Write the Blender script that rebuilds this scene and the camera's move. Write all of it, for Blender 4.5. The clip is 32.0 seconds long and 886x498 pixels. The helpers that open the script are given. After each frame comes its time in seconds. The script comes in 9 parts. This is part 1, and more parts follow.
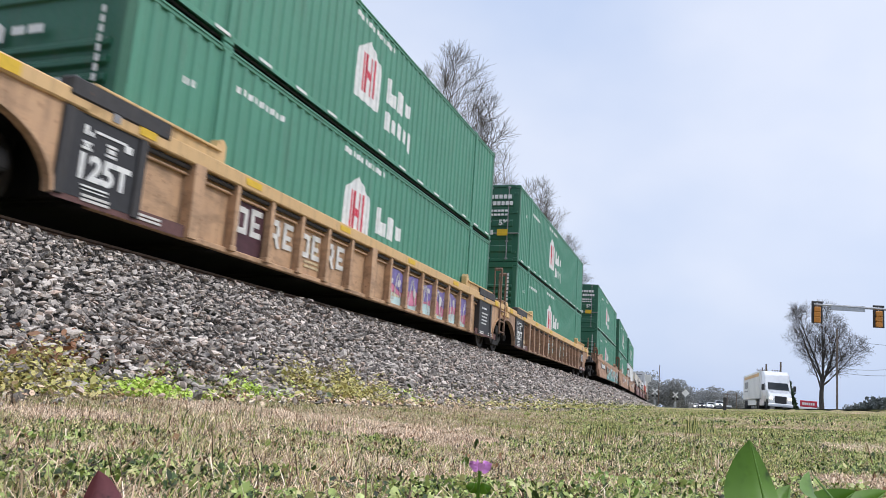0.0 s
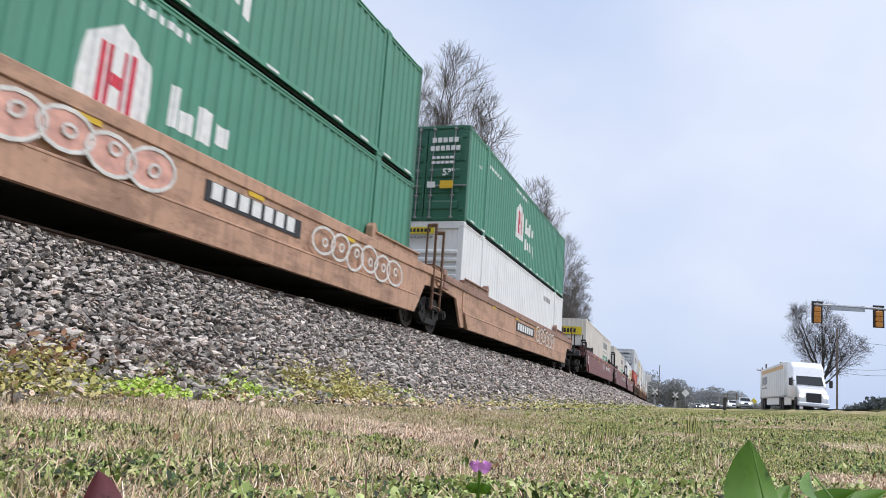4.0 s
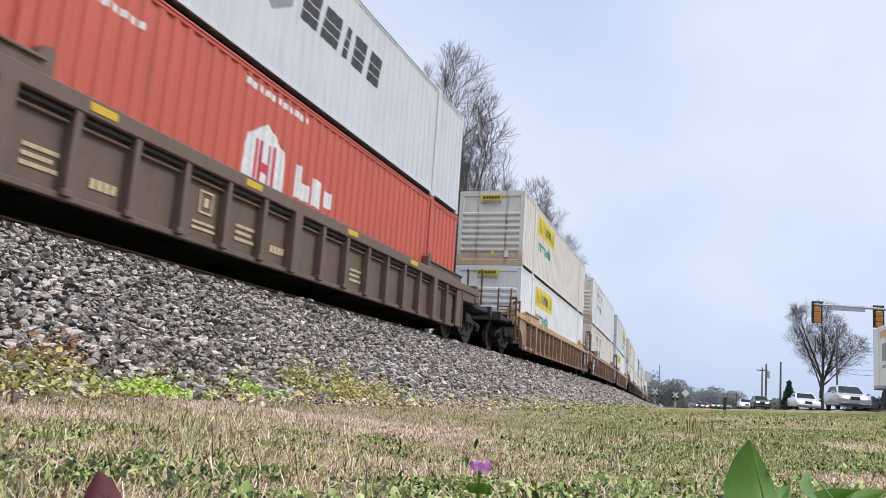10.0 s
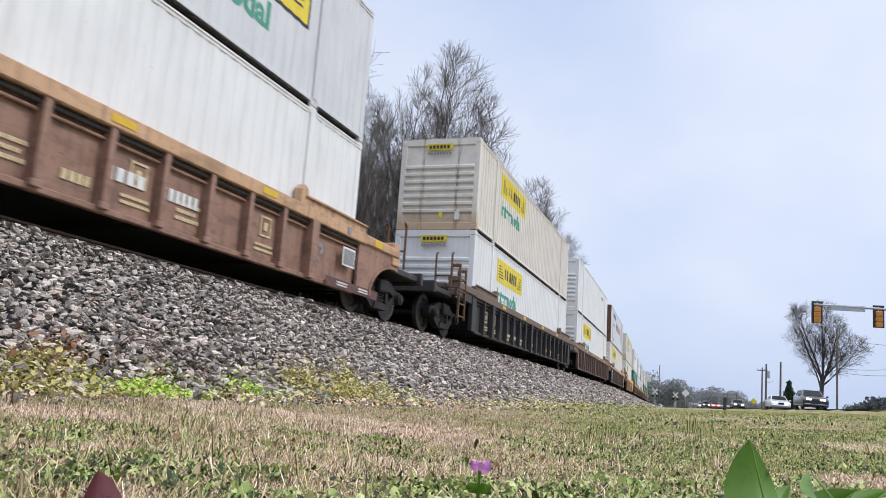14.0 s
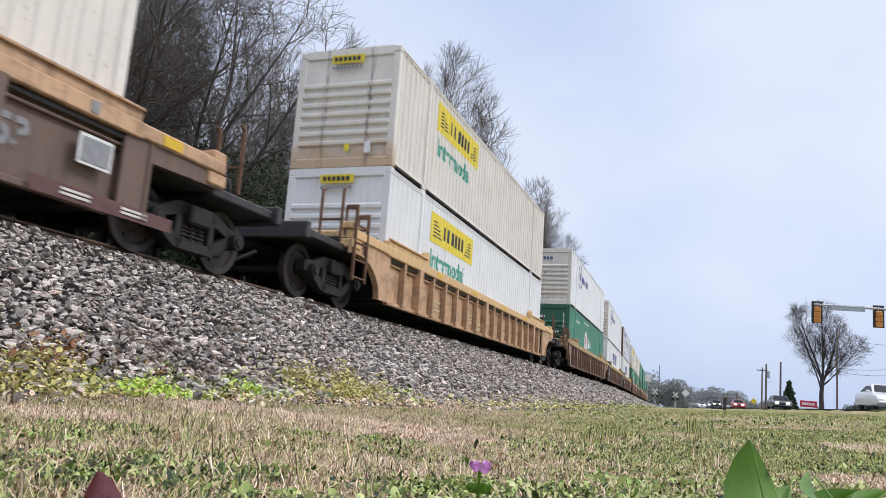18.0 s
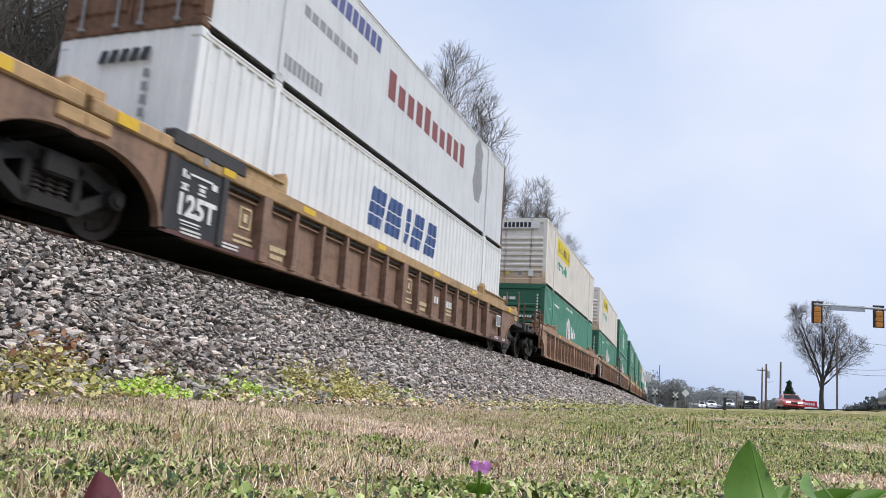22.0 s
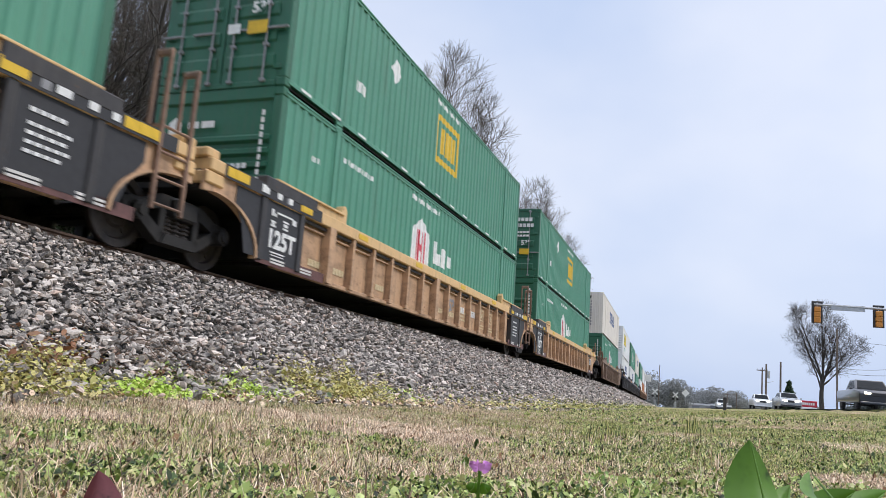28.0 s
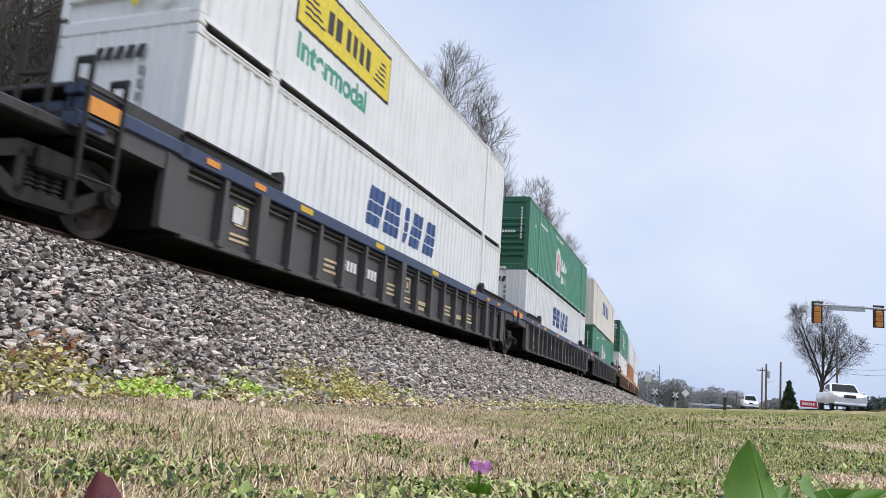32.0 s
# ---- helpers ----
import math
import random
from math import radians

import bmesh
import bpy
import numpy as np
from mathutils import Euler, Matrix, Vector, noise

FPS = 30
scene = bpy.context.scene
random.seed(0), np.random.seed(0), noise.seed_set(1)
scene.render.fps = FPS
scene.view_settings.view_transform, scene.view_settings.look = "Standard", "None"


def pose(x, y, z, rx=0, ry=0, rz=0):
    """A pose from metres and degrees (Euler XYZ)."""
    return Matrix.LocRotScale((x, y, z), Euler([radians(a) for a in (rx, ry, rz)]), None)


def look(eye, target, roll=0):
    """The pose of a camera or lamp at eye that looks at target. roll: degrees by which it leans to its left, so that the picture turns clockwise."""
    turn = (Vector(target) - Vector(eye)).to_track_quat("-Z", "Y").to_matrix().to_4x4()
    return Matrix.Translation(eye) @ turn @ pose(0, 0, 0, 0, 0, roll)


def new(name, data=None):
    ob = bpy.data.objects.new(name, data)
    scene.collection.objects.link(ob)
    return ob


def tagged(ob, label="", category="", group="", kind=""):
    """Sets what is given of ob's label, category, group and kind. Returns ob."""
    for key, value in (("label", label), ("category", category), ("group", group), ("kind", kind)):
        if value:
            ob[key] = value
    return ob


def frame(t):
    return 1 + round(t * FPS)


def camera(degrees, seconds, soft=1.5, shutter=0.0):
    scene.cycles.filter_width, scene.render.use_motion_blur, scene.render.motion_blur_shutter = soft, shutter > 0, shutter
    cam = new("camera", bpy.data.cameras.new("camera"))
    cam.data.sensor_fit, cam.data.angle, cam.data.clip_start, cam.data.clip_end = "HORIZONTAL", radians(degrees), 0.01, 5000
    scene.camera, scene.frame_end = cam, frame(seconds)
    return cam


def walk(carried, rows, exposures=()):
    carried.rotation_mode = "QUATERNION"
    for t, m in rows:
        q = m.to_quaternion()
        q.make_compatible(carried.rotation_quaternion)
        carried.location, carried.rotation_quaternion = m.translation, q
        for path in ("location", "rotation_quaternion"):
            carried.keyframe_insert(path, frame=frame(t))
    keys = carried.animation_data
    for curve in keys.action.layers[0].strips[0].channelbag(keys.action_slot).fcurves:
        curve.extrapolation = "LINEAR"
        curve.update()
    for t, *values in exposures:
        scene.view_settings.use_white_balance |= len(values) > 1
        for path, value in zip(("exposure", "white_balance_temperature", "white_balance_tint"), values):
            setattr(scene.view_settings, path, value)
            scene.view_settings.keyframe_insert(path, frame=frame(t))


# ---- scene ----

# ---- the camera: a phone low in the grass, held still ----
CAM_Z = 0.22
CAM_POSE = pose(0, 0, CAM_Z, 90 + 10.218, 0, 0) @ pose(0, 0, 0, 0, 0, 5.296)
cam = camera(59.985, 32.0, 0.85, 0.13)
walk(cam, [(0.0, CAM_POSE), (32.0, CAM_POSE)])

# ---- overcast sky, weak wide sun ----
world = bpy.data.worlds.new("overcast_sky")
scene.world = world
world.use_nodes = True
wt = world.node_tree
for n in list(wt.nodes):
    wt.nodes.remove(n)
w_out = wt.nodes.new("ShaderNodeOutputWorld")
w_bg = wt.nodes.new("ShaderNodeBackground")
w_sky = wt.nodes.new("ShaderNodeTexSky")
w_sky.sky_type = "NISHITA"
w_sky.sun_disc = False
w_sky.sun_elevation = radians(38)
w_sky.sun_rotation = radians(60)
w_sky.air_density, w_sky.dust_density = 1.0, 3.0
w_co = wt.nodes.new("ShaderNodeTexCoord")
w_map = wt.nodes.new("ShaderNodeMapping")
w_map.inputs["Scale"].default_value = (1.0, 1.0, 1.6)
w_no = wt.nodes.new("ShaderNodeTexNoise")
w_no.inputs["Scale"].default_value = 1.6
w_no.inputs["Detail"].default_value = 5
w_no.inputs["Roughness"].default_value = 0.45
w_ra = wt.nodes.new("ShaderNodeValToRGB")
w_ra.color_ramp.elements[0].position, w_ra.color_ramp.elements[0].color = 0.40, (4.75, 6.1, 8.9, 1)
w_ra.color_ramp.elements[1].position, w_ra.color_ramp.elements[1].color = 0.66, (7.4, 8.1, 9.8, 1)
w_mix = wt.nodes.new("ShaderNodeMix")
w_mix.data_type = "RGBA"
w_mix.inputs[0].default_value = 0.9
wt.links.new(w_co.outputs["Generated"], w_map.inputs["Vector"])
wt.links.new(w_map.outputs[0], w_no.inputs["Vector"])
wt.links.new(w_no.outputs["Fac"], w_ra.inputs["Fac"])
wt.links.new(w_sky.outputs[0], w_mix.inputs[6])
wt.links.new(w_ra.outputs[0], w_mix.inputs[7])
w_sep = wt.nodes.new("ShaderNodeSeparateXYZ")
w_up = wt.nodes.new("ShaderNodeValToRGB")       # the cloud deck is brighter and whiter overhead
w_up.color_ramp.interpolation = "EASE"
w_up.color_ramp.elements[0].position, w_up.color_ramp.elements[0].color = 0.50, (1, 1, 1, 1)
w_up.color_ramp.elements[1].position, w_up.color_ramp.elements[1].color = 1.0, (4.4, 3.85, 3.3, 1)
w_mul = wt.nodes.new("ShaderNodeVectorMath")
w_mul.operation = "MULTIPLY"
wt.links.new(w_co.outputs["Generated"], w_sep.inputs[0])
wt.links.new(w_sep.outputs["Z"], w_up.inputs["Fac"])
wt.links.new(w_mix.outputs[2], w_mul.inputs[0])
wt.links.new(w_up.outputs["Color"], w_mul.inputs[1])
wt.links.new(w_mul.outputs[0], w_bg.inputs["Color"])
w_bg.inputs["Strength"].default_value = 0.105
wt.links.new(w_bg.outputs[0], w_out.inputs["Surface"])

sun = new("sun", bpy.data.lights.new("sun", "SUN"))
sun.data.energy, sun.data.angle, sun.data.color = 1.5, radians(14), (1.0, 0.95, 0.88)
sun.matrix_world = look((38, 0, 40), (0, 0, 0))

# ---- the line of the track: one wide left-hand arc ----
RAD = 869.9
HEAD = radians(-21.687)
NEAR = (-7.632, 0.0)        # where the near side of the boxes crosses the camera's cross line
CANT = 0.0245
BOX_Z = 1.846 + CAM_Z       # underside of the lower boxes
RAIL_Z = BOX_Z - 0.432
HALF = 1.2955


def bend(s):
    """Curvature: the arc eases into straight track far off and behind."""
    return (1 - smooth(50, 105, s)) * smooth(-160, -60, s) / RAD


def smooth(a, b, x):
    x = min(1.0, max(0.0, (x - a) / (b - a)))
    return x * x * (3 - 2 * x)


LINE_STEP, LINE_LO, LINE_N = 0.5, -720.0, 3240
LINE = []
_h, _x, _y = HEAD, NEAR[0], NEAR[1]
_i0 = round(-LINE_LO / LINE_STEP)
_fwd = [(_x, _y, _h)]
for k in range(LINE_N - _i0):
    c_ = bend((k + 0.5) * LINE_STEP)
    hm = _h + c_ * LINE_STEP / 2
    _x, _y, _h = _x - math.sin(hm) * LINE_STEP, _y + math.cos(hm) * LINE_STEP, _h + c_ * LINE_STEP
    _fwd.append((_x, _y, _h))
_h, _x, _y = HEAD, NEAR[0], NEAR[1]
_back = []
for k in range(_i0):
    c_ = bend(-(k + 0.5) * LINE_STEP)
    hm = _h - c_ * LINE_STEP / 2
    _x, _y, _h = _x + math.sin(hm) * LINE_STEP, _y - math.cos(hm) * LINE_STEP, _h - c_ * LINE_STEP
    _back.append((_x, _y, _h))
LINE = _back[::-1] + _fwd


def line_at(s):
    f = min(len(LINE) - 1.001, max(0.0, (s - LINE_LO) / LINE_STEP))
    i = int(f)
    f -= i
    a, b = LINE[i], LINE[i + 1]
    return a[0] + (b[0] - a[0]) * f, a[1] + (b[1] - a[1]) * f, a[2] + (b[2] - a[2]) * f


def arc(s, e=0.0):
    """Point at length s along the line, e metres to the right of the boxes' near side."""
    x, y, h = line_at(s)
    return x + e * math.cos(h), y + e * math.sin(h)


def arc_sr(x, y):
    """Length along the line and offset to the right of a ground point."""
    s = (x - NEAR[0]) * -math.sin(HEAD) + (y - NEAR[1]) * math.cos(HEAD)
    for _ in range(5):
        px, py, h = line_at(s)
        s += ((x - px) * -math.sin(h) + (y - py) * math.cos(h)) * 0.95
        s = min(850.0, max(-690.0, s))
    px, py, h = line_at(s)
    return s, (x - px) * math.cos(h) + (y - py) * math.sin(h)


def on_track(s):
    """Pose on the rails at length s: x away along the track, y to the left, z up from the rail tops."""
    x, y, h = line_at(s)
    return Matrix.Translation((x - HALF * math.cos(h), y - HALF * math.sin(h), RAIL_Z)) @ pose(0, 0, 0, 0, 0, 90 + math.degrees(h)) @ pose(0, 0, 0, -math.degrees(CANT))


SPEED, SLOW = 17.5745, -0.00689


def run(t):
    """How far the train has come since the start."""
    return SPEED * t + SLOW * ((t - 15) ** 2 - 225)


# ---- the road: straight, to the right of the grass strip ----
ROAD_A = radians(16.3)
ROAD_D = (math.sin(ROAD_A), math.cos(ROAD_A))
ROAD_Z, ROAD_L, ROAD_R = 1.09, 10.0, 22.5


def road_at(r, q, z=ROAD_Z):
    """r metres along the road from the camera, q metres to the right."""
    return r * ROAD_D[0] + q * ROAD_D[1], r * ROAD_D[1] - q * ROAD_D[0], z


def ground_z(x, y):
    """Height of the grass: nearly level by the bank, rising to the road's shoulder."""
    q = x * ROAD_D[1] - y * ROAD_D[0]
    s, e = arc_sr(x, y)
    z = 0.012 * max(-5.0, min(0.0, q)) + 0.083 * min(9.0, max(0.0, q))
    z += 0.30 * smooth(8.9, 9.9, q)
    z -= 0.06 * smooth(9.9, 10.1, q) * (1 - smooth(22.6, 23.0, q))
    z += 0.22 * smooth(15, 60, s) * (1 - smooth(0, 8, q)) * smooth(-12, 3, e)
    z += (0.012 * math.sin(x * 2.1 + 1.3 * math.sin(y * 1.1)) * math.sin(y * 1.7 + x * 0.6) + 0.03 * math.sin(x * 0.31 + 2.0) * math.sin(y * 0.23) * smooth(6, 20, math.hypot(x, y))) * (1 - smooth(8.5, 9.9, q) * (1 - smooth(23, 26, q)))
    return z


def smooth_np(a, b, x):
    x = np.clip((x - a) / (b - a), 0, 1)
    return x * x * (3 - 2 * x)


def ground_np(x, y):
    """ground_z for whole arrays near the camera, where the track is a plain arc."""
    q = x * ROAD_D[1] - y * ROAD_D[0]
    cx, cy = NEAR[0] - RAD * math.cos(HEAD), NEAR[1] - RAD * math.sin(HEAD)
    s = (np.arctan2(y - cy, x - cx) - HEAD) * RAD
    e = np.hypot(x - cx, y - cy) - RAD
    z = 0.012 * np.clip(q, -5, 0) + 0.083 * np.clip(q, 0, 9) + 0.30 * smooth_np(8.9, 9.9, q)
    z -= 0.06 * smooth_np(9.9, 10.1, q) * (1 - smooth_np(22.6, 23.0, q))
    z += 0.22 * smooth_np(15, 60, s) * (1 - smooth_np(0, 8, q)) * smooth_np(-12, 3, e)
    z += (0.012 * np.sin(x * 2.1 + 1.3 * np.sin(y * 1.1)) * np.sin(y * 1.7 + x * 0.6) + 0.03 * np.sin(x * 0.31 + 2.0) * np.sin(y * 0.23) * smooth_np(6, 20, np.hypot(x, y))) * (1 - smooth_np(8.5, 9.9, q) * (1 - smooth_np(23, 26, q)))
    return z, q, e

# ---- materials ----
def mat(name, rough=0.7, metal=0.0, spec=0.5):
    m = bpy.data.materials.new(name)
    m.use_nodes = True
    b = m.node_tree.nodes["Principled BSDF"]
    b.inputs["Roughness"].default_value = rough
    b.inputs["Metallic"].default_value = metal
    b.inputs["Specular IOR Level"].default_value = spec
    return m, m.node_tree, b


def node(nt, kind, **values):
    n = nt.nodes.new(kind)
    for k, v in values.items():
        n.inputs[k].default_value = v
    return n


def ramp(nt, src, stops):
    r = nt.nodes.new("ShaderNodeValToRGB")
    el = r.color_ramp.elements
    while len(el) < len(stops):
        el.new(0.5)
    for e, (p, c) in zip(el, stops):
        e.position, e.color = p, (*c[:3], c[3] if len(c) > 3 else 1)
    nt.links.new(src, r.inputs["Fac"])
    return r.outputs["Color"]


def mixc(nt, fac, a, b, mode="MIX"):
    m = nt.nodes.new("ShaderNodeMix")
    m.data_type, m.blend_type = "RGBA", mode
    for sock, v in ((m.inputs[0], fac), (m.inputs[6], a), (m.inputs[7], b)):
        if isinstance(v, (int, float)):
            sock.default_value = v
        elif isinstance(v, tuple):
            sock.default_value = (*v[:3], 1)
        else:
            nt.links.new(v, sock)
    return m.outputs[2]


def coords(nt, scale=(1, 1, 1), obj=True):
    c = nt.nodes.new("ShaderNodeTexCoord")
    m = nt.nodes.new("ShaderNodeMapping")
    m.inputs["Scale"].default_value = scale
    nt.links.new(c.outputs["Object"], m.inputs["Vector"])
    return m.outputs[0]


def noise_tex(nt, vec, scale, detail=4, rough=0.55):
    n = node(nt, "ShaderNodeTexNoise", Scale=scale, Detail=detail, Roughness=rough)
    nt.links.new(vec, n.inputs["Vector"])
    return n.outputs["Fac"]


def bump(nt, b, height, strength=0.3, dist=0.01):
    n = node(nt, "ShaderNodeBump", Strength=strength, Distance=dist)
    nt.links.new(height, n.inputs["Height"])
    nt.links.new(n.outputs[0], b.inputs["Normal"])


def shade(c, k):
    return tuple(min(1.0, v * k) for v in c)


def paint(name, col, rough=0.5, wear=0.35, rust=(0.16, 0.075, 0.035), streak=0.5, dirt=(0.10, 0.085, 0.07)):
    """Weathered paint on steel: blotches, upright dirt streaks and small rust spots."""
    m, nt, b = mat(name, rough)
    vec = coords(nt)
    big = noise_tex(nt, vec, 0.9, 4)
    fine = noise_tex(nt, vec, 14.0, 5)
    vs = coords(nt, (5.0, 5.0, 0.5))
    st = noise_tex(nt, vs, 1.6, 5, 0.65)
    info = nt.nodes.new("ShaderNodeObjectInfo")
    base = mixc(nt, ramp(nt, big, [(0.3, (0, 0, 0)), (0.75, (1, 1, 1))]), shade(col, 0.9), shade(col, 1.06))
    base = mixc(nt, 0.25, base, ramp(nt, info.outputs["Random"], [(0, shade(col, 0.8)), (1, shade(col, 1.1))]))
    m1 = ramp(nt, st, [(0.5, (0, 0, 0)), (0.78, (streak, streak, streak))])
    base = mixc(nt, m1, base, dirt)
    if streak > 0.55:
        worn = noise_tex(nt, coords(nt, (0.8, 0.8, 2.2)), 1.3, 6, 0.7)
        base = mixc(nt, ramp(nt, worn, [(0.48, (0, 0, 0)), (0.62, (0.65, 0.65, 0.65))]), base, shade(col, 0.42))
        base = mixc(nt, ramp(nt, worn, [(0.30, (0.4, 0.4, 0.4)), (0.40, (0, 0, 0))]), base, shade(col, 1.35))
    m2 = ramp(nt, fine, [(0.70 - 0.12 * wear, (0, 0, 0)), (0.74 - 0.10 * wear, (wear, wear, wear))])
    base = mixc(nt, m2, base, rust)
    nt.links.new(base, b.inputs["Base Color"])
    nt.links.new(ramp(nt, fine, [(0.3, (rough * 0.85,) * 3), (0.8, (min(1, rough * 1.25),) * 3)]), b.inputs["Roughness"])
    bump(nt, b, fine, 0.15, 0.004)
    return m


def plain(name, col, rough=0.6, metal=0.0, vary=0.15, scale=9.0):
    m, nt, b = mat(name, rough, metal)
    vec = coords(nt)
    n = noise_tex(nt, vec, scale, 5)
    nt.links.new(ramp(nt, n, [(0.3, shade(col, 1 - vary)), (0.7, shade(col, 1 + vary))]), b.inputs["Base Color"])
    bump(nt, b, n, 0.1, 0.003)
    return m


M = {}
M["box_green"] = paint("box_green", (0.074, 0.262, 0.172), 0.5, 0.25, streak=0.25)
# Darker copy of the box green: shade on the ends put into the paint.
M["box_green_shaded"] = paint("box_green_shaded", (0.022, 0.125, 0.07), 0.5, 0.25, streak=0.3)
M["box_white"] = paint("box_white", (0.76, 0.765, 0.76), 0.5, 0.3, streak=0.25, dirt=(0.3, 0.27, 0.23))
M["box_cream"] = paint("box_cream", (0.72, 0.67, 0.60), 0.55, 0.45, streak=0.35, dirt=(0.28, 0.22, 0.16))
M["box_grey"] = paint("box_grey", (0.62, 0.63, 0.645), 0.5, 0.3, streak=0.3, dirt=(0.25, 0.23, 0.2))
M["box_red"] = paint("box_red", (0.56, 0.10, 0.06), 0.5, 0.3, streak=0.25)
M["box_orange"] = paint("box_orange", (0.5, 0.16, 0.04), 0.5, 0.3, streak=0.25)

def stained_end(name, col):
    """White-painted end sheet with a rust wash over its foot and two dark runs down the folds."""
    m, nt, b = mat(name, 0.6)
    vec = coords(nt)
    sep = nt.nodes.new("ShaderNodeSeparateXYZ")
    nt.links.new(vec, sep.inputs[0])
    big, fine = noise_tex(nt, vec, 2.2, 5, 0.65), noise_tex(nt, vec, 16.0, 5, 0.65)
    runs = noise_tex(nt, coords(nt, (9.0, 9.0, 1.1)), 1.8, 5, 0.7)
    foot = node(nt, "ShaderNodeMapRange")
    for k, v in (("From Min", 1.15), ("From Max", 0.0), ("To Min", -0.25), ("To Max", 0.62)):
        foot.inputs[k].default_value = v
    nt.links.new(sep.outputs["Z"], foot.inputs["Value"])
    add = nt.nodes.new("ShaderNodeMath")
    add.operation = "ADD"
    nt.links.new(foot.outputs[0], add.inputs[0])
    nt.links.new(big, add.inputs[1])
    base = mixc(nt, ramp(nt, big, [(0.35, (0, 0, 0)), (0.7, (1, 1, 1))]), shade(col, 0.88), shade(col, 1.05))
    base = mixc(nt, ramp(nt, add.outputs[0], [(0.55, (0, 0, 0)), (0.95, (0.75, 0.75, 0.75))]), base, (0.46, 0.29, 0.14))
    across = node(nt, "ShaderNodeMapRange")
    for k, v in (("From Min", -1.3), ("From Max", 1.3)):
        across.inputs[k].default_value = v
    nt.links.new(sep.outputs["Y"], across.inputs["Value"])
    place = ramp(nt, across.outputs[0], [(0.23, (0, 0, 0)), (0.265, (1, 1, 1)), (0.30, (0, 0, 0)), (0.66, (0, 0, 0)), (0.70, (0.8, 0.8, 0.8)), (0.74, (0, 0, 0))])
    base = mixc(nt, mixc(nt, 1.0, place, ramp(nt, runs, [(0.42, (0, 0, 0)), (0.6, (0.9, 0.9, 0.9))]), "MULTIPLY"), base, (0.07, 0.04, 0.03))
    base = mixc(nt, ramp(nt, fine, [(0.64, (0, 0, 0)), (0.7, (0.5, 0.5, 0.5))]), base, (0.2, 0.1, 0.05))
    nt.links.new(base, b.inputs["Base Color"])
    bump(nt, b, fine, 0.12, 0.004)
    return m


M["box_stained"] = stained_end("box_stained", (0.76, 0.71, 0.64))
M["car_worn"] = paint("car_worn", (0.38, 0.235, 0.15), 0.65, 0.7, streak=0.85, dirt=(0.12, 0.07, 0.05))
M["car_tan"] = paint("car_tan", (0.55, 0.34, 0.195), 0.6, 0.6, streak=0.75, dirt=(0.09, 0.055, 0.04))
M["car_yellow"] = paint("car_yellow", (0.66, 0.43, 0.20), 0.6, 0.5, streak=0.5, dirt=(0.12, 0.07, 0.04))
M["car_brown"] = paint("car_brown", (0.25, 0.148, 0.098), 0.65, 0.6, streak=0.75, dirt=(0.055, 0.04, 0.035))
M["car_dark"] = paint("car_dark", (0.16, 0.105, 0.08), 0.65, 0.6, streak=0.5, dirt=(0.04, 0.032, 0.03))
M["car_dull"] = paint("car_dull", (0.25, 0.165, 0.115), 0.65, 0.6, streak=0.7, dirt=(0.06, 0.045, 0.038))
M["car_salmon"] = paint("car_salmon", (0.50, 0.295, 0.195), 0.65, 0.6, streak=0.7, dirt=(0.16, 0.09, 0.06))
M["car_ochre"] = paint("car_ochre", (0.45, 0.285, 0.13), 0.6, 0.6, streak=0.7, dirt=(0.09, 0.055, 0.035))
M["car_slate"] = paint("car_slate", (0.075, 0.07, 0.07), 0.6, 0.4, streak=0.4)
M["car_rose"] = paint("car_rose", (0.33, 0.19, 0.135), 0.65, 0.7, streak=0.75, dirt=(0.09, 0.05, 0.04))
M["car_maroon"] = paint("car_maroon", (0.19, 0.065, 0.06), 0.5, 0.3, streak=0.35, dirt=(0.07, 0.05, 0.045))
M["car_blue"] = paint("car_blue", (0.03, 0.05, 0.11), 0.5, 0.3, streak=0.3)
M["car_black"] = paint("car_black", (0.03, 0.028, 0.029), 0.6, 0.4, streak=0.4)
# Dark steel, taken down to near black to hold the shade under the cars.
M["running_gear"] = plain("running_gear", (0.013, 0.0115, 0.011), 0.75, 0.0, 0.35)
M["wheel_steel"] = plain("wheel_steel", (0.045, 0.036, 0.032), 0.6, 0.3, 0.3)
M["tread"] = plain("tread", (0.35, 0.34, 0.33), 0.3, 0.9, 0.1)
M["rust"] = plain("rust", (0.13, 0.065, 0.035), 0.8, 0.0, 0.35)
M["rail"] = plain("rail", (0.16, 0.10, 0.07), 0.55, 0.4, 0.3)
M["dark"] = plain("dark", (0.02, 0.02, 0.02), 0.6)
M["white_mark"] = plain("white_mark", (0.72, 0.72, 0.70), 0.6, 0, 0.12)
M["yellow_mark"] = plain("yellow_mark", (0.66, 0.42, 0.02), 0.55, 0, 0.12)
M["bright_yellow"] = plain("bright_yellow", (0.72, 0.56, 0.03), 0.55, 0, 0.10)
M["orange_mark"] = plain("orange_mark", (0.7, 0.28, 0.04), 0.55, 0, 0.1)
M["black_mark"] = plain("black_mark", (0.02, 0.02, 0.023), 0.6, 0, 0.2)
M["blue_mark"] = plain("blue_mark", (0.035, 0.075, 0.21), 0.55, 0, 0.2)
M["navy_mark"] = plain("navy_mark", (0.06, 0.075, 0.22), 0.55, 0, 0.2)
M["red_mark"] = plain("red_mark", (0.55, 0.03, 0.06), 0.55, 0, 0.2)
M["dull_red_mark"] = plain("dull_red_mark", (0.20, 0.05, 0.05), 0.6, 0, 0.2)
M["green_mark"] = plain("green_mark", (0.05, 0.28, 0.20), 0.55, 0, 0.15)
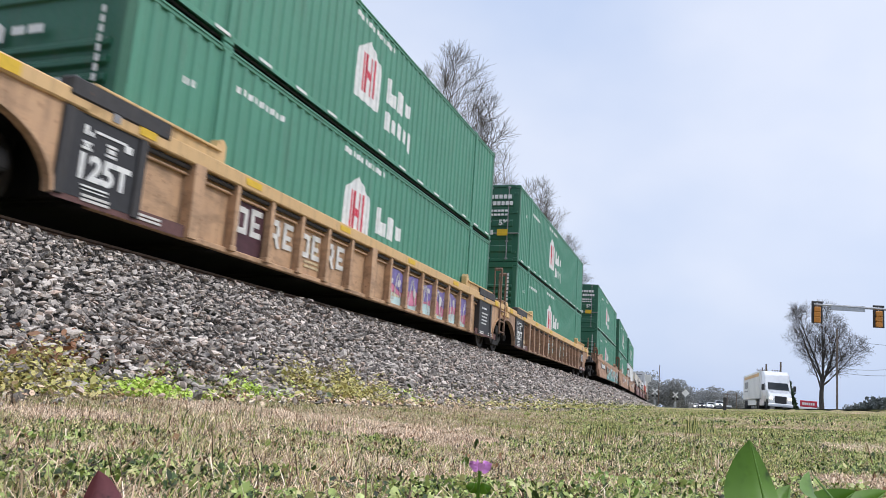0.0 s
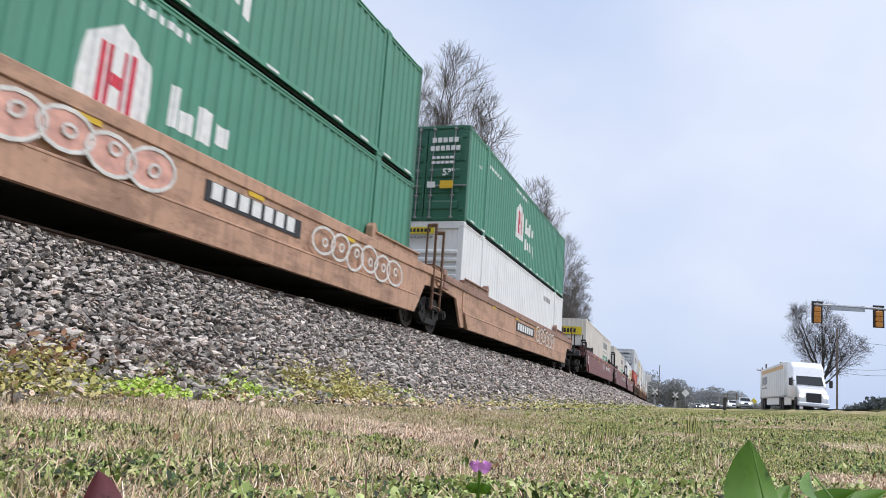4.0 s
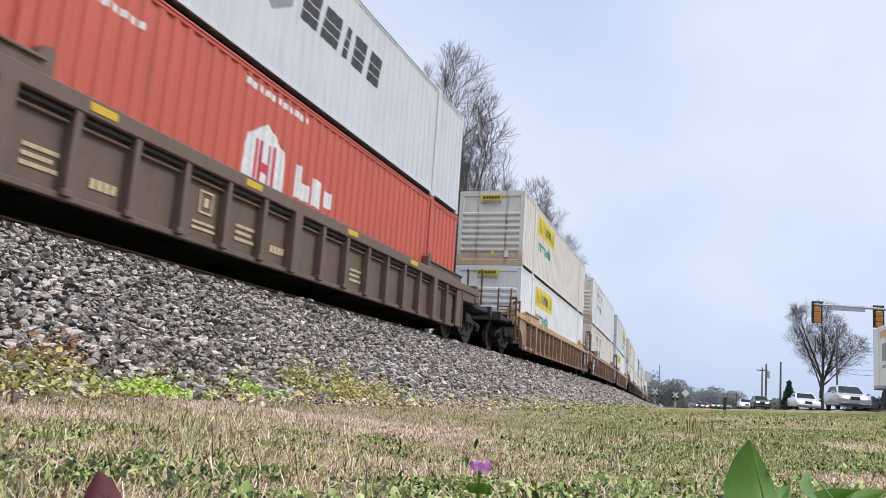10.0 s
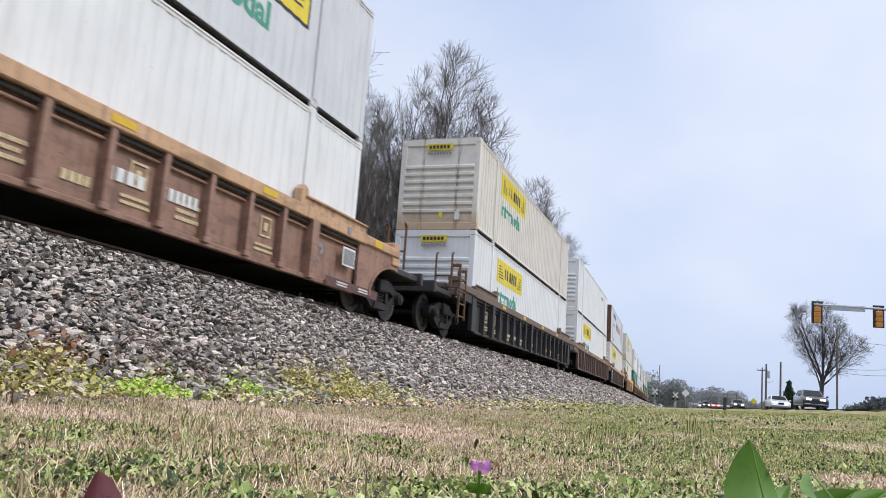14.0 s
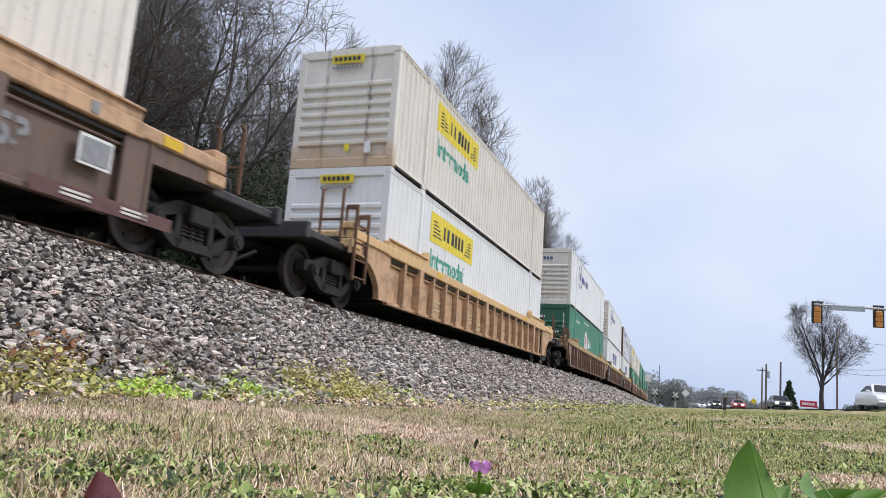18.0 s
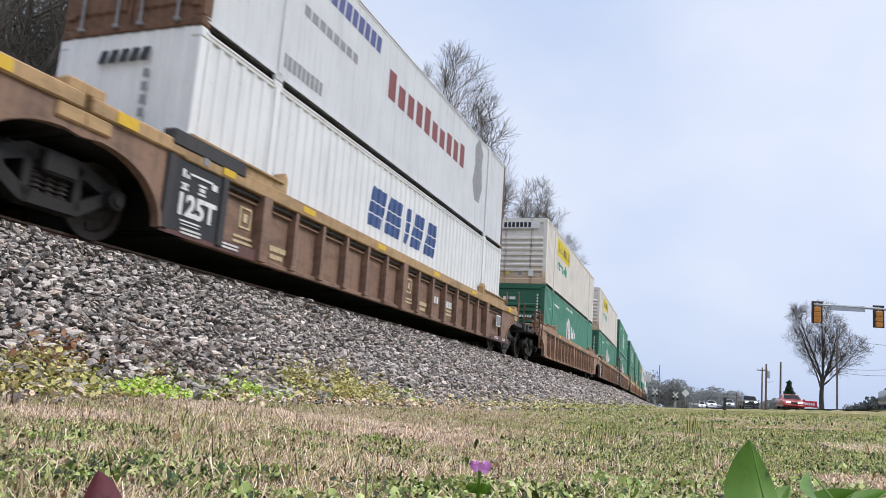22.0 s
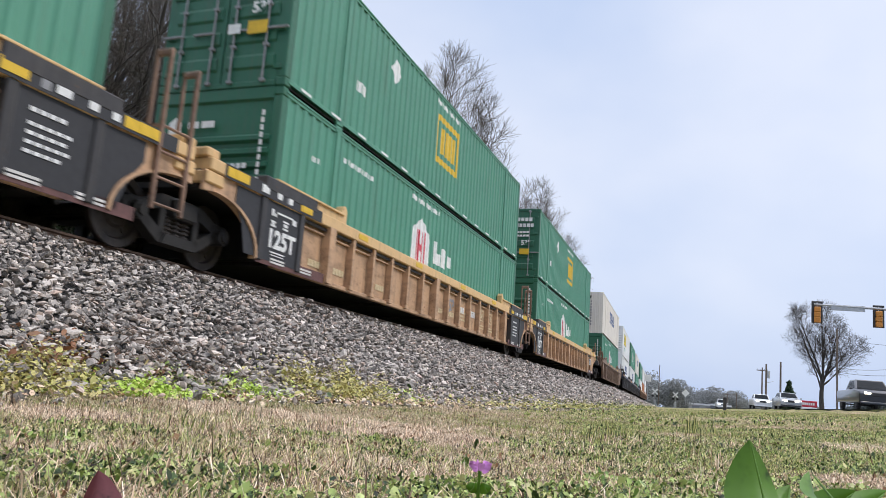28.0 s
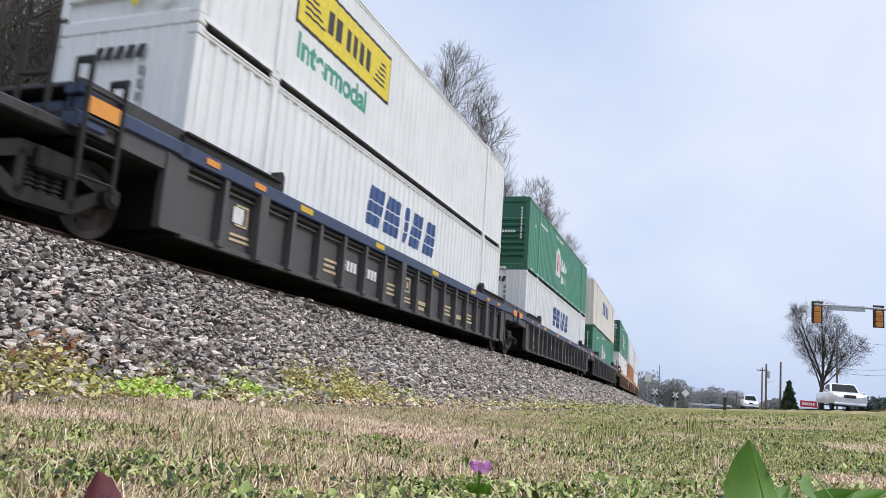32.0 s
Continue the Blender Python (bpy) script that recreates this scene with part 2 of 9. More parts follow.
M["grey_mark"] = plain("grey_mark", (0.25, 0.25, 0.26), 0.6, 0, 0.2)
M["graffiti_teal"] = plain("graffiti_teal", (0.21, 0.43, 0.41), 0.5, 0, 0.35, 5)
M["graffiti_pink"] = plain("graffiti_pink", (0.55, 0.18, 0.28), 0.5, 0, 0.3, 5)
M["graffiti_violet"] = plain("graffiti_violet", (0.19, 0.15, 0.38), 0.5, 0, 0.3, 5)
M["sill_mark"] = plain("sill_mark", (0.115, 0.05, 0.045), 0.65, 0, 0.3)
M["graffiti_ice"] = plain("graffiti_ice", (0.50, 0.66, 0.66), 0.5, 0, 0.2, 5)
M["graffiti_plum"] = plain("graffiti_plum", (0.16, 0.07, 0.085), 0.5, 0, 0.3, 5)
M["graffiti_pale"] = plain("graffiti_pale", (0.62, 0.60, 0.56), 0.5, 0, 0.2, 5)
M["graffiti_green"] = plain("graffiti_green", (0.1, 0.32, 0.30), 0.5, 0, 0.3, 5)
M["stencil_mark"] = plain("stencil_mark", (0.62, 0.50, 0.30), 0.6, 0, 0.25, 12)
M["graffiti_peach"] = plain("graffiti_peach", (0.62, 0.33, 0.26), 0.5, 0, 0.3, 5)
M["graffiti_blue"] = plain("graffiti_blue", (0.25, 0.38, 0.62), 0.5, 0, 0.3, 5)

# ---- mesh helpers ----
def part(name, bm, material, parent, label="", m=None):
    """Links a bmesh (or a mesh that is shared) as one mesh object under a thing or a part."""
    if isinstance(bm, bpy.types.Mesh):
        me = bm
    else:
        me = bpy.data.meshes.new(name)
        bm.to_mesh(me)
        bm.free()
        me.materials.append(material)
    ob = new(name, me)
    if parent:
        ob.parent = parent
    if m is not None:
        ob.matrix_basis = m
    if label:
        ob["label"] = label
    return ob


def mesh_of(name, bm, material):
    me = bpy.data.meshes.new(name)
    bm.to_mesh(me)
    bm.free()
    me.materials.append(material)
    return me


def thing(name, m, label, category, group="", kind=""):
    ob = new(name)
    ob.empty_display_size = 0.2
    ob.matrix_basis = m
    return tagged(ob, label, category, group, kind)


def box(bm, x0, x1, y0, y1, z0, z1, bev=0.0, m=None):
    v = [bm.verts.new((x, y, z)) for z in (z0, z1) for x, y in ((x0, y0), (x1, y0), (x1, y1), (x0, y1))]
    f = [bm.faces.new([v[i] for i in q]) for q in ((3, 2, 1, 0), (4, 5, 6, 7), (0, 1, 5, 4), (1, 2, 6, 5), (2, 3, 7, 6), (3, 0, 4, 7))]
    if bev:
        r = bmesh.ops.bevel(bm, geom=list({e for q in f for e in q.edges}), offset=bev, segments=1, affect="EDGES", profile=0.5)
        v = list({q for fa in r["faces"] for q in fa.verts} | {q for q in v if q.is_valid})
    if m is not None:
        bmesh.ops.transform(bm, matrix=m, verts=[q for q in v if q.is_valid])
    return bm


def prism(bm, pts, y0, y1, m=None):
    """Outline in the x-z plane drawn out along y."""
    a = [bm.verts.new((x, y0, z)) for x, z in pts]
    b = [bm.verts.new((x, y1, z)) for x, z in pts]
    n = len(pts)
    bm.faces.new(a), bm.faces.new(b[::-1])
    for i in range(n):
        bm.faces.new((a[i], b[i], b[(i + 1) % n], a[(i + 1) % n]))
    if m is not None:
        bmesh.ops.transform(bm, matrix=m, verts=a + b)
    bmesh.ops.recalc_face_normals(bm, faces=bm.faces[-(n + 2):])
    return bm


def cyl(bm, p, q, r, n=10, r2=None):
    """A rod from p to q."""
    p, q = Vector(p), Vector(q)
    r2 = r if r2 is None else r2
    t = (q - p).to_track_quat("Z", "Y").to_matrix()
    a, b = [], []
    for i in range(n):
        d = t @ Vector((math.cos(2 * math.pi * i / n), math.sin(2 * math.pi * i / n), 0))
        a.append(bm.verts.new(p + d * r))
        b.append(bm.verts.new(q + d * r2))
    for i in range(n):
        bm.faces.new((a[i], a[(i + 1) % n], b[(i + 1) % n], b[i]))
    bm.faces.new(a[::-1]), bm.faces.new(b)
    return bm


def lathe(bm, prof, n=28, axis="y"):
    """Profile (along, radius) turned round an axis."""
    rings = []
    for h, r in prof:
        ring = []
        for i in range(n):
            c, s = r * math.cos(2 * math.pi * i / n), r * math.sin(2 * math.pi * i / n)
            ring.append(bm.verts.new((c, h, s) if axis == "y" else (c, s, h)))
        rings.append(ring)
    for a, b in zip(rings, rings[1:]):
        for i in range(n):
            bm.faces.new((a[i], a[(i + 1) % n], b[(i + 1) % n], b[i]))
    bm.faces.new(rings[0]), bm.faces.new(rings[-1][::-1])
    bmesh.ops.recalc_face_normals(bm, faces=bm.faces)
    return bm


def B():
    return bmesh.new()


def smooth_mesh(me):
    for f in me.polygons:
        f.use_smooth = True
    return me

# ---- boxes (53-foot freight boxes) ----
LONG, TALL = 16.154, 2.896
CACHE = {}


def cached(key, build, material):
    """One mesh for all pieces of the same shape and paint."""
    k = (key, material.name)
    if k not in CACHE:
        bm = B()
        build(bm)
        CACHE[k] = mesh_of(key, bm, material)
    return CACHE[k]


def letters(text, height, material, key="lettering"):
    """Flat lettering in the built-in font, as a thin mesh, its foot at the left."""
    k = ("text", text, height, material.name)
    if k not in CACHE:
        cu = bpy.data.curves.new("lettering", "FONT")
        cu.body, cu.size, cu.extrude, cu.offset = text, height * 1.4, 0.002, height * 0.05
        ob = new("lettering_curve", cu)
        bpy.context.view_layer.update()
        me = bpy.data.meshes.new_from_object(ob.evaluated_get(bpy.context.evaluated_depsgraph_get()))
        me.name = "lettering"
        me.materials.clear()
        me.materials.append(material)
        bpy.data.objects.remove(ob)
        CACHE[k] = me
    return CACHE[k]


def side_pose(x, z, y=-HALF - 0.006):
    """Flat marks on the near side: x along the box from its front, z up."""
    return Matrix.Translation((x - LONG / 2, y, z)) @ pose(0, 0, 0, 90)


def end_pose(y, z, x=-LONG / 2 - 0.05):
    """Flat marks on the front end, y metres from its middle to the viewer's right."""
    return Matrix.Translation((x, -y, z)) @ pose(0, 0, 0, 90, 0, -90)


def plate_mesh(key, polys, material, thick=0.004):
    """Flat polygons in the x-y plane with a little thickness."""
    def build(bm):
        for pts in polys:
            a = [bm.verts.new((x, y, -thick)) for x, y in pts]
            b = [bm.verts.new((x, y, thick)) for x, y in pts]
            n = len(pts)
            bm.faces.new(b), bm.faces.new(a[::-1])
            for i in range(n):
                bm.faces.new((a[i], a[(i + 1) % n], b[(i + 1) % n], b[i]))
    return cached(key, build, material)


def rect(x, y, w, h, slant=0.0):
    return [(x, y), (x + w, y), (x + w + slant * h, y + h), (x + slant * h, y + h)]


def bar_row(seed, n, w, h, x0=0.0, y0=0.0, gap=0.25, slant=0.0, jig=0.0):
    """A row of plain bars standing for words that are not lettered."""
    r = random.Random(seed)
    out, x = [], x0
    each = w / n
    for _ in range(n):
        k = 1 - jig * r.random()
        out.append(rect(x, y0, each * (1 - gap), h * k, slant))
        x += each
    return out


def corrugated(bm, ribs, depth, y, out, z0, z1, flat):
    """A side sheet: upright folds between two top and bottom rails, plain at the posts."""
    xs = []
    step = (LONG - 0.36) / ribs
    for i in range(ribs):
        a = -LONG / 2 + 0.18 + i * step
        for f, d in ((0.0, 0), (0.5 - flat, 0), (0.5 - flat * 0.35, 1), (1 - flat * 0.65, 1)):
            xs.append((a + f * step, d))
    xs.append((LONG / 2 - 0.18, 0))
    lo = [bm.verts.new((x, y - out * depth * d, z0)) for x, d in xs]
    hi = [bm.verts.new((v.co.x, v.co.y, z1)) for v in lo]
    for i in range(len(xs) - 1):
        q = (lo[i], lo[i + 1], hi[i + 1], hi[i])
        bm.faces.new(q if out < 0 else q[::-1])


def rail_pair(z0, z1, y, lip):
    def build(bm):
        box(bm, -LONG / 2 + 0.1, LONG / 2 - 0.1, y - 0.035, y + 0.035, z0, z1, 0.008)
        box(bm, -LONG / 2 + 0.1, LONG / 2 - 0.1, y - 0.05, y + 0.03, z0 if lip else z1 - 0.03, z0 + 0.03 if lip else z1, 0)
    return build


def corner_post(bm):
    box(bm, -0.09, 0.09, -0.09, 0.09, 0.16, TALL - 0.16, 0.012)
    box(bm, -0.095, 0.095, -0.1, 0.095, 0.0, 0.16, 0.02)
    box(bm, -0.095, 0.095, -0.1, 0.095, TALL - 0.16, TALL, 0.02)


def mid_post(bm):
    box(bm, -0.075, 0.075, -0.03, 0.03, 0.12, TALL - 0.1, 0.012)
    box(bm, -0.13, 0.13, -0.02, 0.05, 0.0, 0.15, 0.015)
    box(bm, -0.13, 0.13, -0.02, 0.05, TALL - 0.13, TALL + 0.004, 0.015)


def end_ribbed(bm):
    """A pressed end sheet: one profile with seven level folds."""
    w = HALF - 0.16
    pts = [(0.06, 0.0), (-0.012, 0.0), (-0.012, 0.2), (0.03, 0.24)]
    for i in range(7):
        z = 0.5 + i * 0.235
        pts += [(0.03, z), (-0.035, z + 0.045), (-0.035, z + 0.115), (0.03, z + 0.16)]
    pts += [(0.03, TALL - 0.24), (-0.012, TALL - 0.2), (-0.012, TALL), (0.06, TALL)]
    prism(bm, pts, -w, w)


def end_flat(bm):
    """An end sheet with shallow upright folds."""
    w = HALF - 0.16
    pts = [(-w, 0.06), (-w, 0.0)]
    for i in range(9):
        y = -w + 0.12 + i * (2 * w - 0.24) / 8
        pts += [(y - 0.05, 0.0), (y - 0.03, -0.014), (y + 0.03, -0.014), (y + 0.05, 0.0)]
    pts += [(w, 0.0), (w, 0.06)]
    n = len(pts)
    a = [bm.verts.new((x, y, 0.0)) for y, x in pts]
    b = [bm.verts.new((x, y, TALL)) for y, x in pts]
    bm.faces.new(a), bm.faces.new(b)
    for k in range(n):
        bm.faces.new((a[k], a[(k + 1) % n], b[(k + 1) % n], b[k]))
    bmesh.ops.recalc_face_normals(bm, faces=bm.faces)


def door_leaf(bm):
    """One door leaf from y 0 to its hinge, with folds and a rubber edge."""
    w = HALF - 0.14
    box(bm, 0.0, 0.05, 0.015, w, 0.1, TALL - 0.1, 0.008)
    for i in range(5):
        z = 0.32 + i * 0.48
        prism(bm, [(0.001, z), (-0.028, z + 0.05), (-0.028, z + 0.24), (0.001, z + 0.29)], 0.1, w - 0.1)
    for z in (0.3, 1.0, 1.8, 2.5):
        box(bm, -0.03, 0.02, w - 0.09, w + 0.06, z, z + 0.09, 0.008)


def lock_bar(bm):
    cyl(bm, (-0.06, 0, 0.06), (-0.06, 0, TALL - 0.06), 0.019, 8)
    for z in (0.1, 0.75, 1.5, 2.2, TALL - 0.12):
        box(bm, -0.085, 0.0, -0.045, 0.045, z - 0.03, z + 0.03, 0.006)
    box(bm, -0.09, -0.05, -0.03, 0.42, 1.02, 1.06, 0.006)


def roof_panel(bm):
    n = 40
    w = HALF - 0.08
    for i in range(n):
        x0 = -LONG / 2 + 0.1 + i * (LONG - 0.2) / n
        x1 = x0 + (LONG - 0.2) / n
        z = TALL - 0.075 + (0.018 if i % 2 else 0.0)
        box(bm, x0, x1, -w, w, z - 0.04, z)


def floor_panel(bm):
    box(bm, -LONG / 2 + 0.1, LONG / 2 - 0.1, -HALF + 0.06, HALF - 0.06, 0.03, 0.12)


RIBS = {"fold": (54, 0.03, 0.2), "sheet": (54, 0.014, 0.16), "panel": (27, 0.006, 0.05)}


def freight_box(m, paint_name, side="fold", end="ribbed", label="", end_paint=None, group="boxes on the train"):
    """A freight box with its own side sheets, rails, posts, roof and ends."""
    p = M[paint_name]
    pe = M[end_paint or paint_name]
    ob = thing("freight_container", m, label, "container", group)
    FOLDS[ob.name] = side
    ribs, depth, flat = RIBS[side]
    part("side_panel", cached("side_panel_" + side, lambda bm: corrugated(bm, ribs, depth, -HALF, -1, 0.13, TALL - 0.1, flat), p), None, ob)
    part("side_panel", cached("far_side_panel", lambda bm: box(bm, -LONG / 2 + 0.1, LONG / 2 - 0.1, HALF - 0.04, HALF, 0.1, TALL - 0.05), p), None, ob)
    part("top_rail", cached("top_rail", rail_pair(TALL - 0.145, TALL - 0.055, -HALF + 0.03, False), p), None, ob)
    part("bottom_rail", cached("bottom_rail", rail_pair(0.07, 0.165, -HALF + 0.03, True), p), None, ob)
    part("roof_panel", cached("roof_panel", roof_panel, p), None, ob)
    part("floor_panel", cached("floor_panel", floor_panel, M["running_gear"]), None, ob)
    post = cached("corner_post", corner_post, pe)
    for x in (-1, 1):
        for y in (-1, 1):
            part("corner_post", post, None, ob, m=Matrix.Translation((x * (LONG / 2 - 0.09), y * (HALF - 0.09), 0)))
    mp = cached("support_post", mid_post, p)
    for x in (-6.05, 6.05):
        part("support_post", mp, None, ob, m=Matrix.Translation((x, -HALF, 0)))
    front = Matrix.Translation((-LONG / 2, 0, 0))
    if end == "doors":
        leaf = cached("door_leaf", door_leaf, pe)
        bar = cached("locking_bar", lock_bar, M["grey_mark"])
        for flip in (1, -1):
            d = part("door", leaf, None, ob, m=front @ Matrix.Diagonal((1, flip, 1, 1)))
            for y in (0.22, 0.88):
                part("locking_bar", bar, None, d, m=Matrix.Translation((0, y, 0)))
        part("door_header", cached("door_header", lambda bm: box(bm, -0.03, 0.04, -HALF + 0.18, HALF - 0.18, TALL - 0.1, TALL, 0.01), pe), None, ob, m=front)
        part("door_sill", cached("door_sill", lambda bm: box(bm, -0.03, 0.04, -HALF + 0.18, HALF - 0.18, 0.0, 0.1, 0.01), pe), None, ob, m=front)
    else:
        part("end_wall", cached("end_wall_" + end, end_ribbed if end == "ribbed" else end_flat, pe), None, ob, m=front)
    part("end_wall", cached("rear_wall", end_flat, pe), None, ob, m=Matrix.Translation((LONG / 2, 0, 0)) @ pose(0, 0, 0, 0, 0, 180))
    return ob


# ---- marks on the boxes: brand signs as plain shapes ----
FOLDS = {}          # kind of side sheet of each box, by name


def fold_breaks(side):
    ribs, depth, flat = RIBS[side]
    step = (LONG - 0.36) / ribs
    out = [(-9.0, 0.0)]
    for i in range(ribs):
        a = -LONG / 2 + 0.18 + i * step
        out += [(a, 0.0), (a + (0.5 - flat) * step, 0.0), (a + (0.5 - flat * 0.35) * step, depth), (a + (1 - flat * 0.65) * step, depth)]
    return out + [(LONG / 2 - 0.18, 0.0), (9.0, 0.0)]


def clip_x(pts, x, keep_right):
    """The piece of a polygon on one side of an upright line."""
    out = []
    for (x0, y0), (x1, y1) in zip(pts, pts[1:] + pts[:1]):
        in0, in1 = (x0 >= x) == keep_right, (x1 >= x) == keep_right
        if in0:
            out.append((x0, y0))
        if in0 != in1:
            out.append((x, y0 + (y1 - y0) * (x - x0) / (x1 - x0)))
    return out


def painted(bm, polys, side, x_at, lift):
    """Polygons laid as paint on a folded side sheet."""
    br = fold_breaks(side)
    for pts in polys:
        lo, hi = min(p[0] for p in pts) + x_at, max(p[0] for p in pts) + x_at
        for (xa, da), (xb, db) in zip(br, br[1:]):
            if xb <= lo or xa >= hi or xb - xa < 1e-6:
                continue
            q = clip_x(clip_x([tuple(p) for p in pts], xa - x_at, True), xb - x_at, False)
            if len(q) < 3:
                continue
            bm.faces.new([bm.verts.new((x, y, lift - (da + (db - da) * (x + x_at - xa) / (xb - xa)))) for x, y in q])


def painted_word(text, height, material, side, x_at, lift):
    """Lettering cut along the folds and laid on them."""
    k = ("painted", text, height, material.name, side, round(x_at, 3))
    if k not in CACHE:
        bm = B()
        bm.from_mesh(letters(text, height, material))
        bmesh.ops.delete(bm, geom=[v for v in bm.verts if v.co.z < 0], context="VERTS")
        lo, hi = min(v.co.x for v in bm.verts) + x_at, max(v.co.x for v in bm.verts) + x_at
        br = fold_breaks(side)
        for x, _ in br:
            if lo < x < hi:
                bmesh.ops.bisect_plane(bm, geom=bm.verts[:] + bm.edges[:] + bm.faces[:], plane_co=(x - x_at, 0, 0), plane_no=(1, 0, 0))
        xs, ds = [b[0] for b in br], [b[1] for b in br]
        for v in bm.verts:
            v.co.z = lift - float(np.interp(v.co.x + x_at, xs, ds))
        CACHE[k] = mesh_of("lettering", bm, material)
    return CACHE[k]


def side_word(ob, text, height, colour, x, z):
    side = FOLDS[ob.name]
    return part("word_lettering", painted_word(text, height, M[colour], side, x - LONG / 2, 0.003), None, ob, m=side_pose(x, z, -HALF))


def mark(ob, name, polys, colour, m, key):
    if ob.name in FOLDS and m[1][2] < -0.9 and m.translation.y > -HALF - 0.03:
        side, x_at = FOLDS[ob.name], m.translation.x
        lift = 0.001 + 0.35 * (-HALF - m.translation.y)
        me = cached(f"{key}_{side}_{x_at:.3f}", lambda bm: painted(bm, polys, side, x_at, lift), M[colour])
        p = part(name, me, None, ob, m=Matrix.Translation((x_at, -HALF, m.translation.z)) @ pose(0, 0, 0, 90))
        return tagged(p, kind="stuff") if len(polys) > 1 and name in ("lettering", "end_lettering", "reflector", "graffiti") else p
    p = part(name, plate_mesh(key, polys, M[colour]), None, ob, m=m)
    return tagged(p, kind="stuff") if len(polys) > 1 and name in ("lettering", "end_lettering", "reflector", "graffiti") else p


def house_sign(ob, x, z, sheet="white_mark", inner="red_mark"):
    """White house-shaped emblem with a red frame sign, and white bars beside it."""
    mark(ob, "emblem", [[(0, 0), (1.15, 0), (1.25, 0.55), (1.15, 1.05), (0.62, 1.38), (0.1, 1.05), (0, 0.55)]], sheet, side_pose(x, z), "house_emblem")
    mark(ob, "emblem_sign", [rect(0.3, 0.2, 0.12, 0.85), rect(0.46, 0.2, 0.05, 0.85), rect(0.72, 0.2, 0.05, 0.85), rect(0.81, 0.2, 0.12, 0.85), rect(0.515, 0.54, 0.2, 0.16)], inner, side_pose(x, z, -HALF - 0.016), "house_sign")
    mark(ob, "lettering", [rect(1.6, 0.42, 0.16, 0.58), rect(1.82, 0.42, 0.3, 0.3), rect(2.2, 0.42, 0.32, 0.5), rect(2.6, 0.5, 0.3, 0.3),
                           rect(1.6, -0.2, 0.28, 0.42), rect(1.95, -0.16, 0.24, 0.3), rect(2.26, -0.16, 0.26, 0.34), rect(2.58, -0.16, 0.22, 0.3), rect(2.86, -0.3, 0.22, 0.46)], sheet, side_pose(x, z), "house_bars")
    mark(ob, "lettering", bar_row(3, 11, 2.0, 0.11, 0, 0, 0.35), sheet, side_pose(x - 0.1, 2.55), "code_bars")
    mark(ob, "lettering", bar_row(4, 4, 0.3, 0.1, 0, 0, 0.35), sheet, side_pose(1.2, 1.95), "small_bars")
    mark(ob, "lettering", bar_row(5, 9, 1.4, 0.1, 0, 0, 0.35), sheet, side_pose(2.4, 2.3), "mid_bars")


def yellow_sign(ob, x, z, w=3.6, h=0.78, word=True, framed=False, faded=False):
    """Yellow panel with dark bars, and the green word under it."""
    if framed:
        mark(ob, "sign_frame", [rect(-0.06, -0.07, w + 0.12, h + 0.14)], "black_mark", side_pose(x, z), f"sign_frame_{w}_{h}")
    mark(ob, "sign_panel", [rect(0, 0, w, h)], "bright_yellow", side_pose(x, z, -HALF - 0.014), f"yellow_panel_{w}_{h}")
    b = []
    for k in range(5):
        b.append(rect(w * 0.05, h * (0.22 + 0.12 * k), w * (0.19 - 0.025 * k), h * 0.045, 0.4))
        b.append(rect(w * (0.80 + 0.02 * k), h * (0.22 + 0.12 * k), w * (0.15 - 0.02 * k), h * 0.045, -0.4))
    for x0, ww in ((0.27, 0.05), (0.35, 0.06), (0.46, 0.05), (0.535, 0.05), (0.61, 0.055), (0.69, 0.055)):
        b.append(rect(w * x0, h * 0.27, w * ww, h * 0.46))
    mark(ob, "lettering", b, "black_mark", side_pose(x, z, -HALF - 0.024), f"yellow_bars_{w}_{h}")
    if word:
        side_word(ob, "Intermodal", 0.46, "green_mark", x + 0.05, z - 0.64)


def slant_sign(ob, x, z, h=1.1, colour="blue_mark"):
    """Five leaning striped blocks in one colour, standing for a brand row."""
    k = h / 1.1
    polys = []
    for x0, w in ((0.1, 0.9), (1.25, 1.0), (2.6, 0.32), (3.2, 0.8), (4.35, 0.85)):
        for z0, hh in ((0.0, 0.32), (0.36, 0.3), (0.7, 0.4)):
            polys.append([(a * k, b * k) for a, b in rect(x0 + z0 * 0.22, z0, w, hh, 0.22)])
    mark(ob, "lettering", polys, colour, side_pose(x, z), f"slant_sign_{h}")


def gothic_sign(ob, x=6.3, z=1.45):
    """Dark red old-style brand row, a crest, and grey words above."""
    mark(ob, "lettering", bar_row(21, 10, 5.6, 0.72, 0, 0, 0.3, 0.0, 0.4), "dull_red_mark", side_pose(x, z), "gothic_bars")
    mark(ob, "emblem", [[(0.3, 0), (0.75, 0.0), (1.0, 0.5), (0.85, 1.2), (0.95, 1.6), (0.5, 2.0), (0.1, 1.6), (0.2, 1.1), (0.0, 0.5)]], "grey_mark", side_pose(x + 6.3, z - 0.6), "crest")
    mark(ob, "lettering", bar_row(22, 11, 3.2, 0.36, 0, 0, 0.2, 0.1), "navy_mark", side_pose(2.6, 2.2), "stack_bars")
    mark(ob, "lettering", bar_row(23, 8, 2.2, 0.2, 0, 0, 0.2), "grey_mark", side_pose(2.6, 1.5), "web_bars")
    mark(ob, "lettering", bar_row(24, 9, 1.4, 0.26, 0, 0, 0.2), "grey_mark", side_pose(2.1, 0.3), "number_bars")


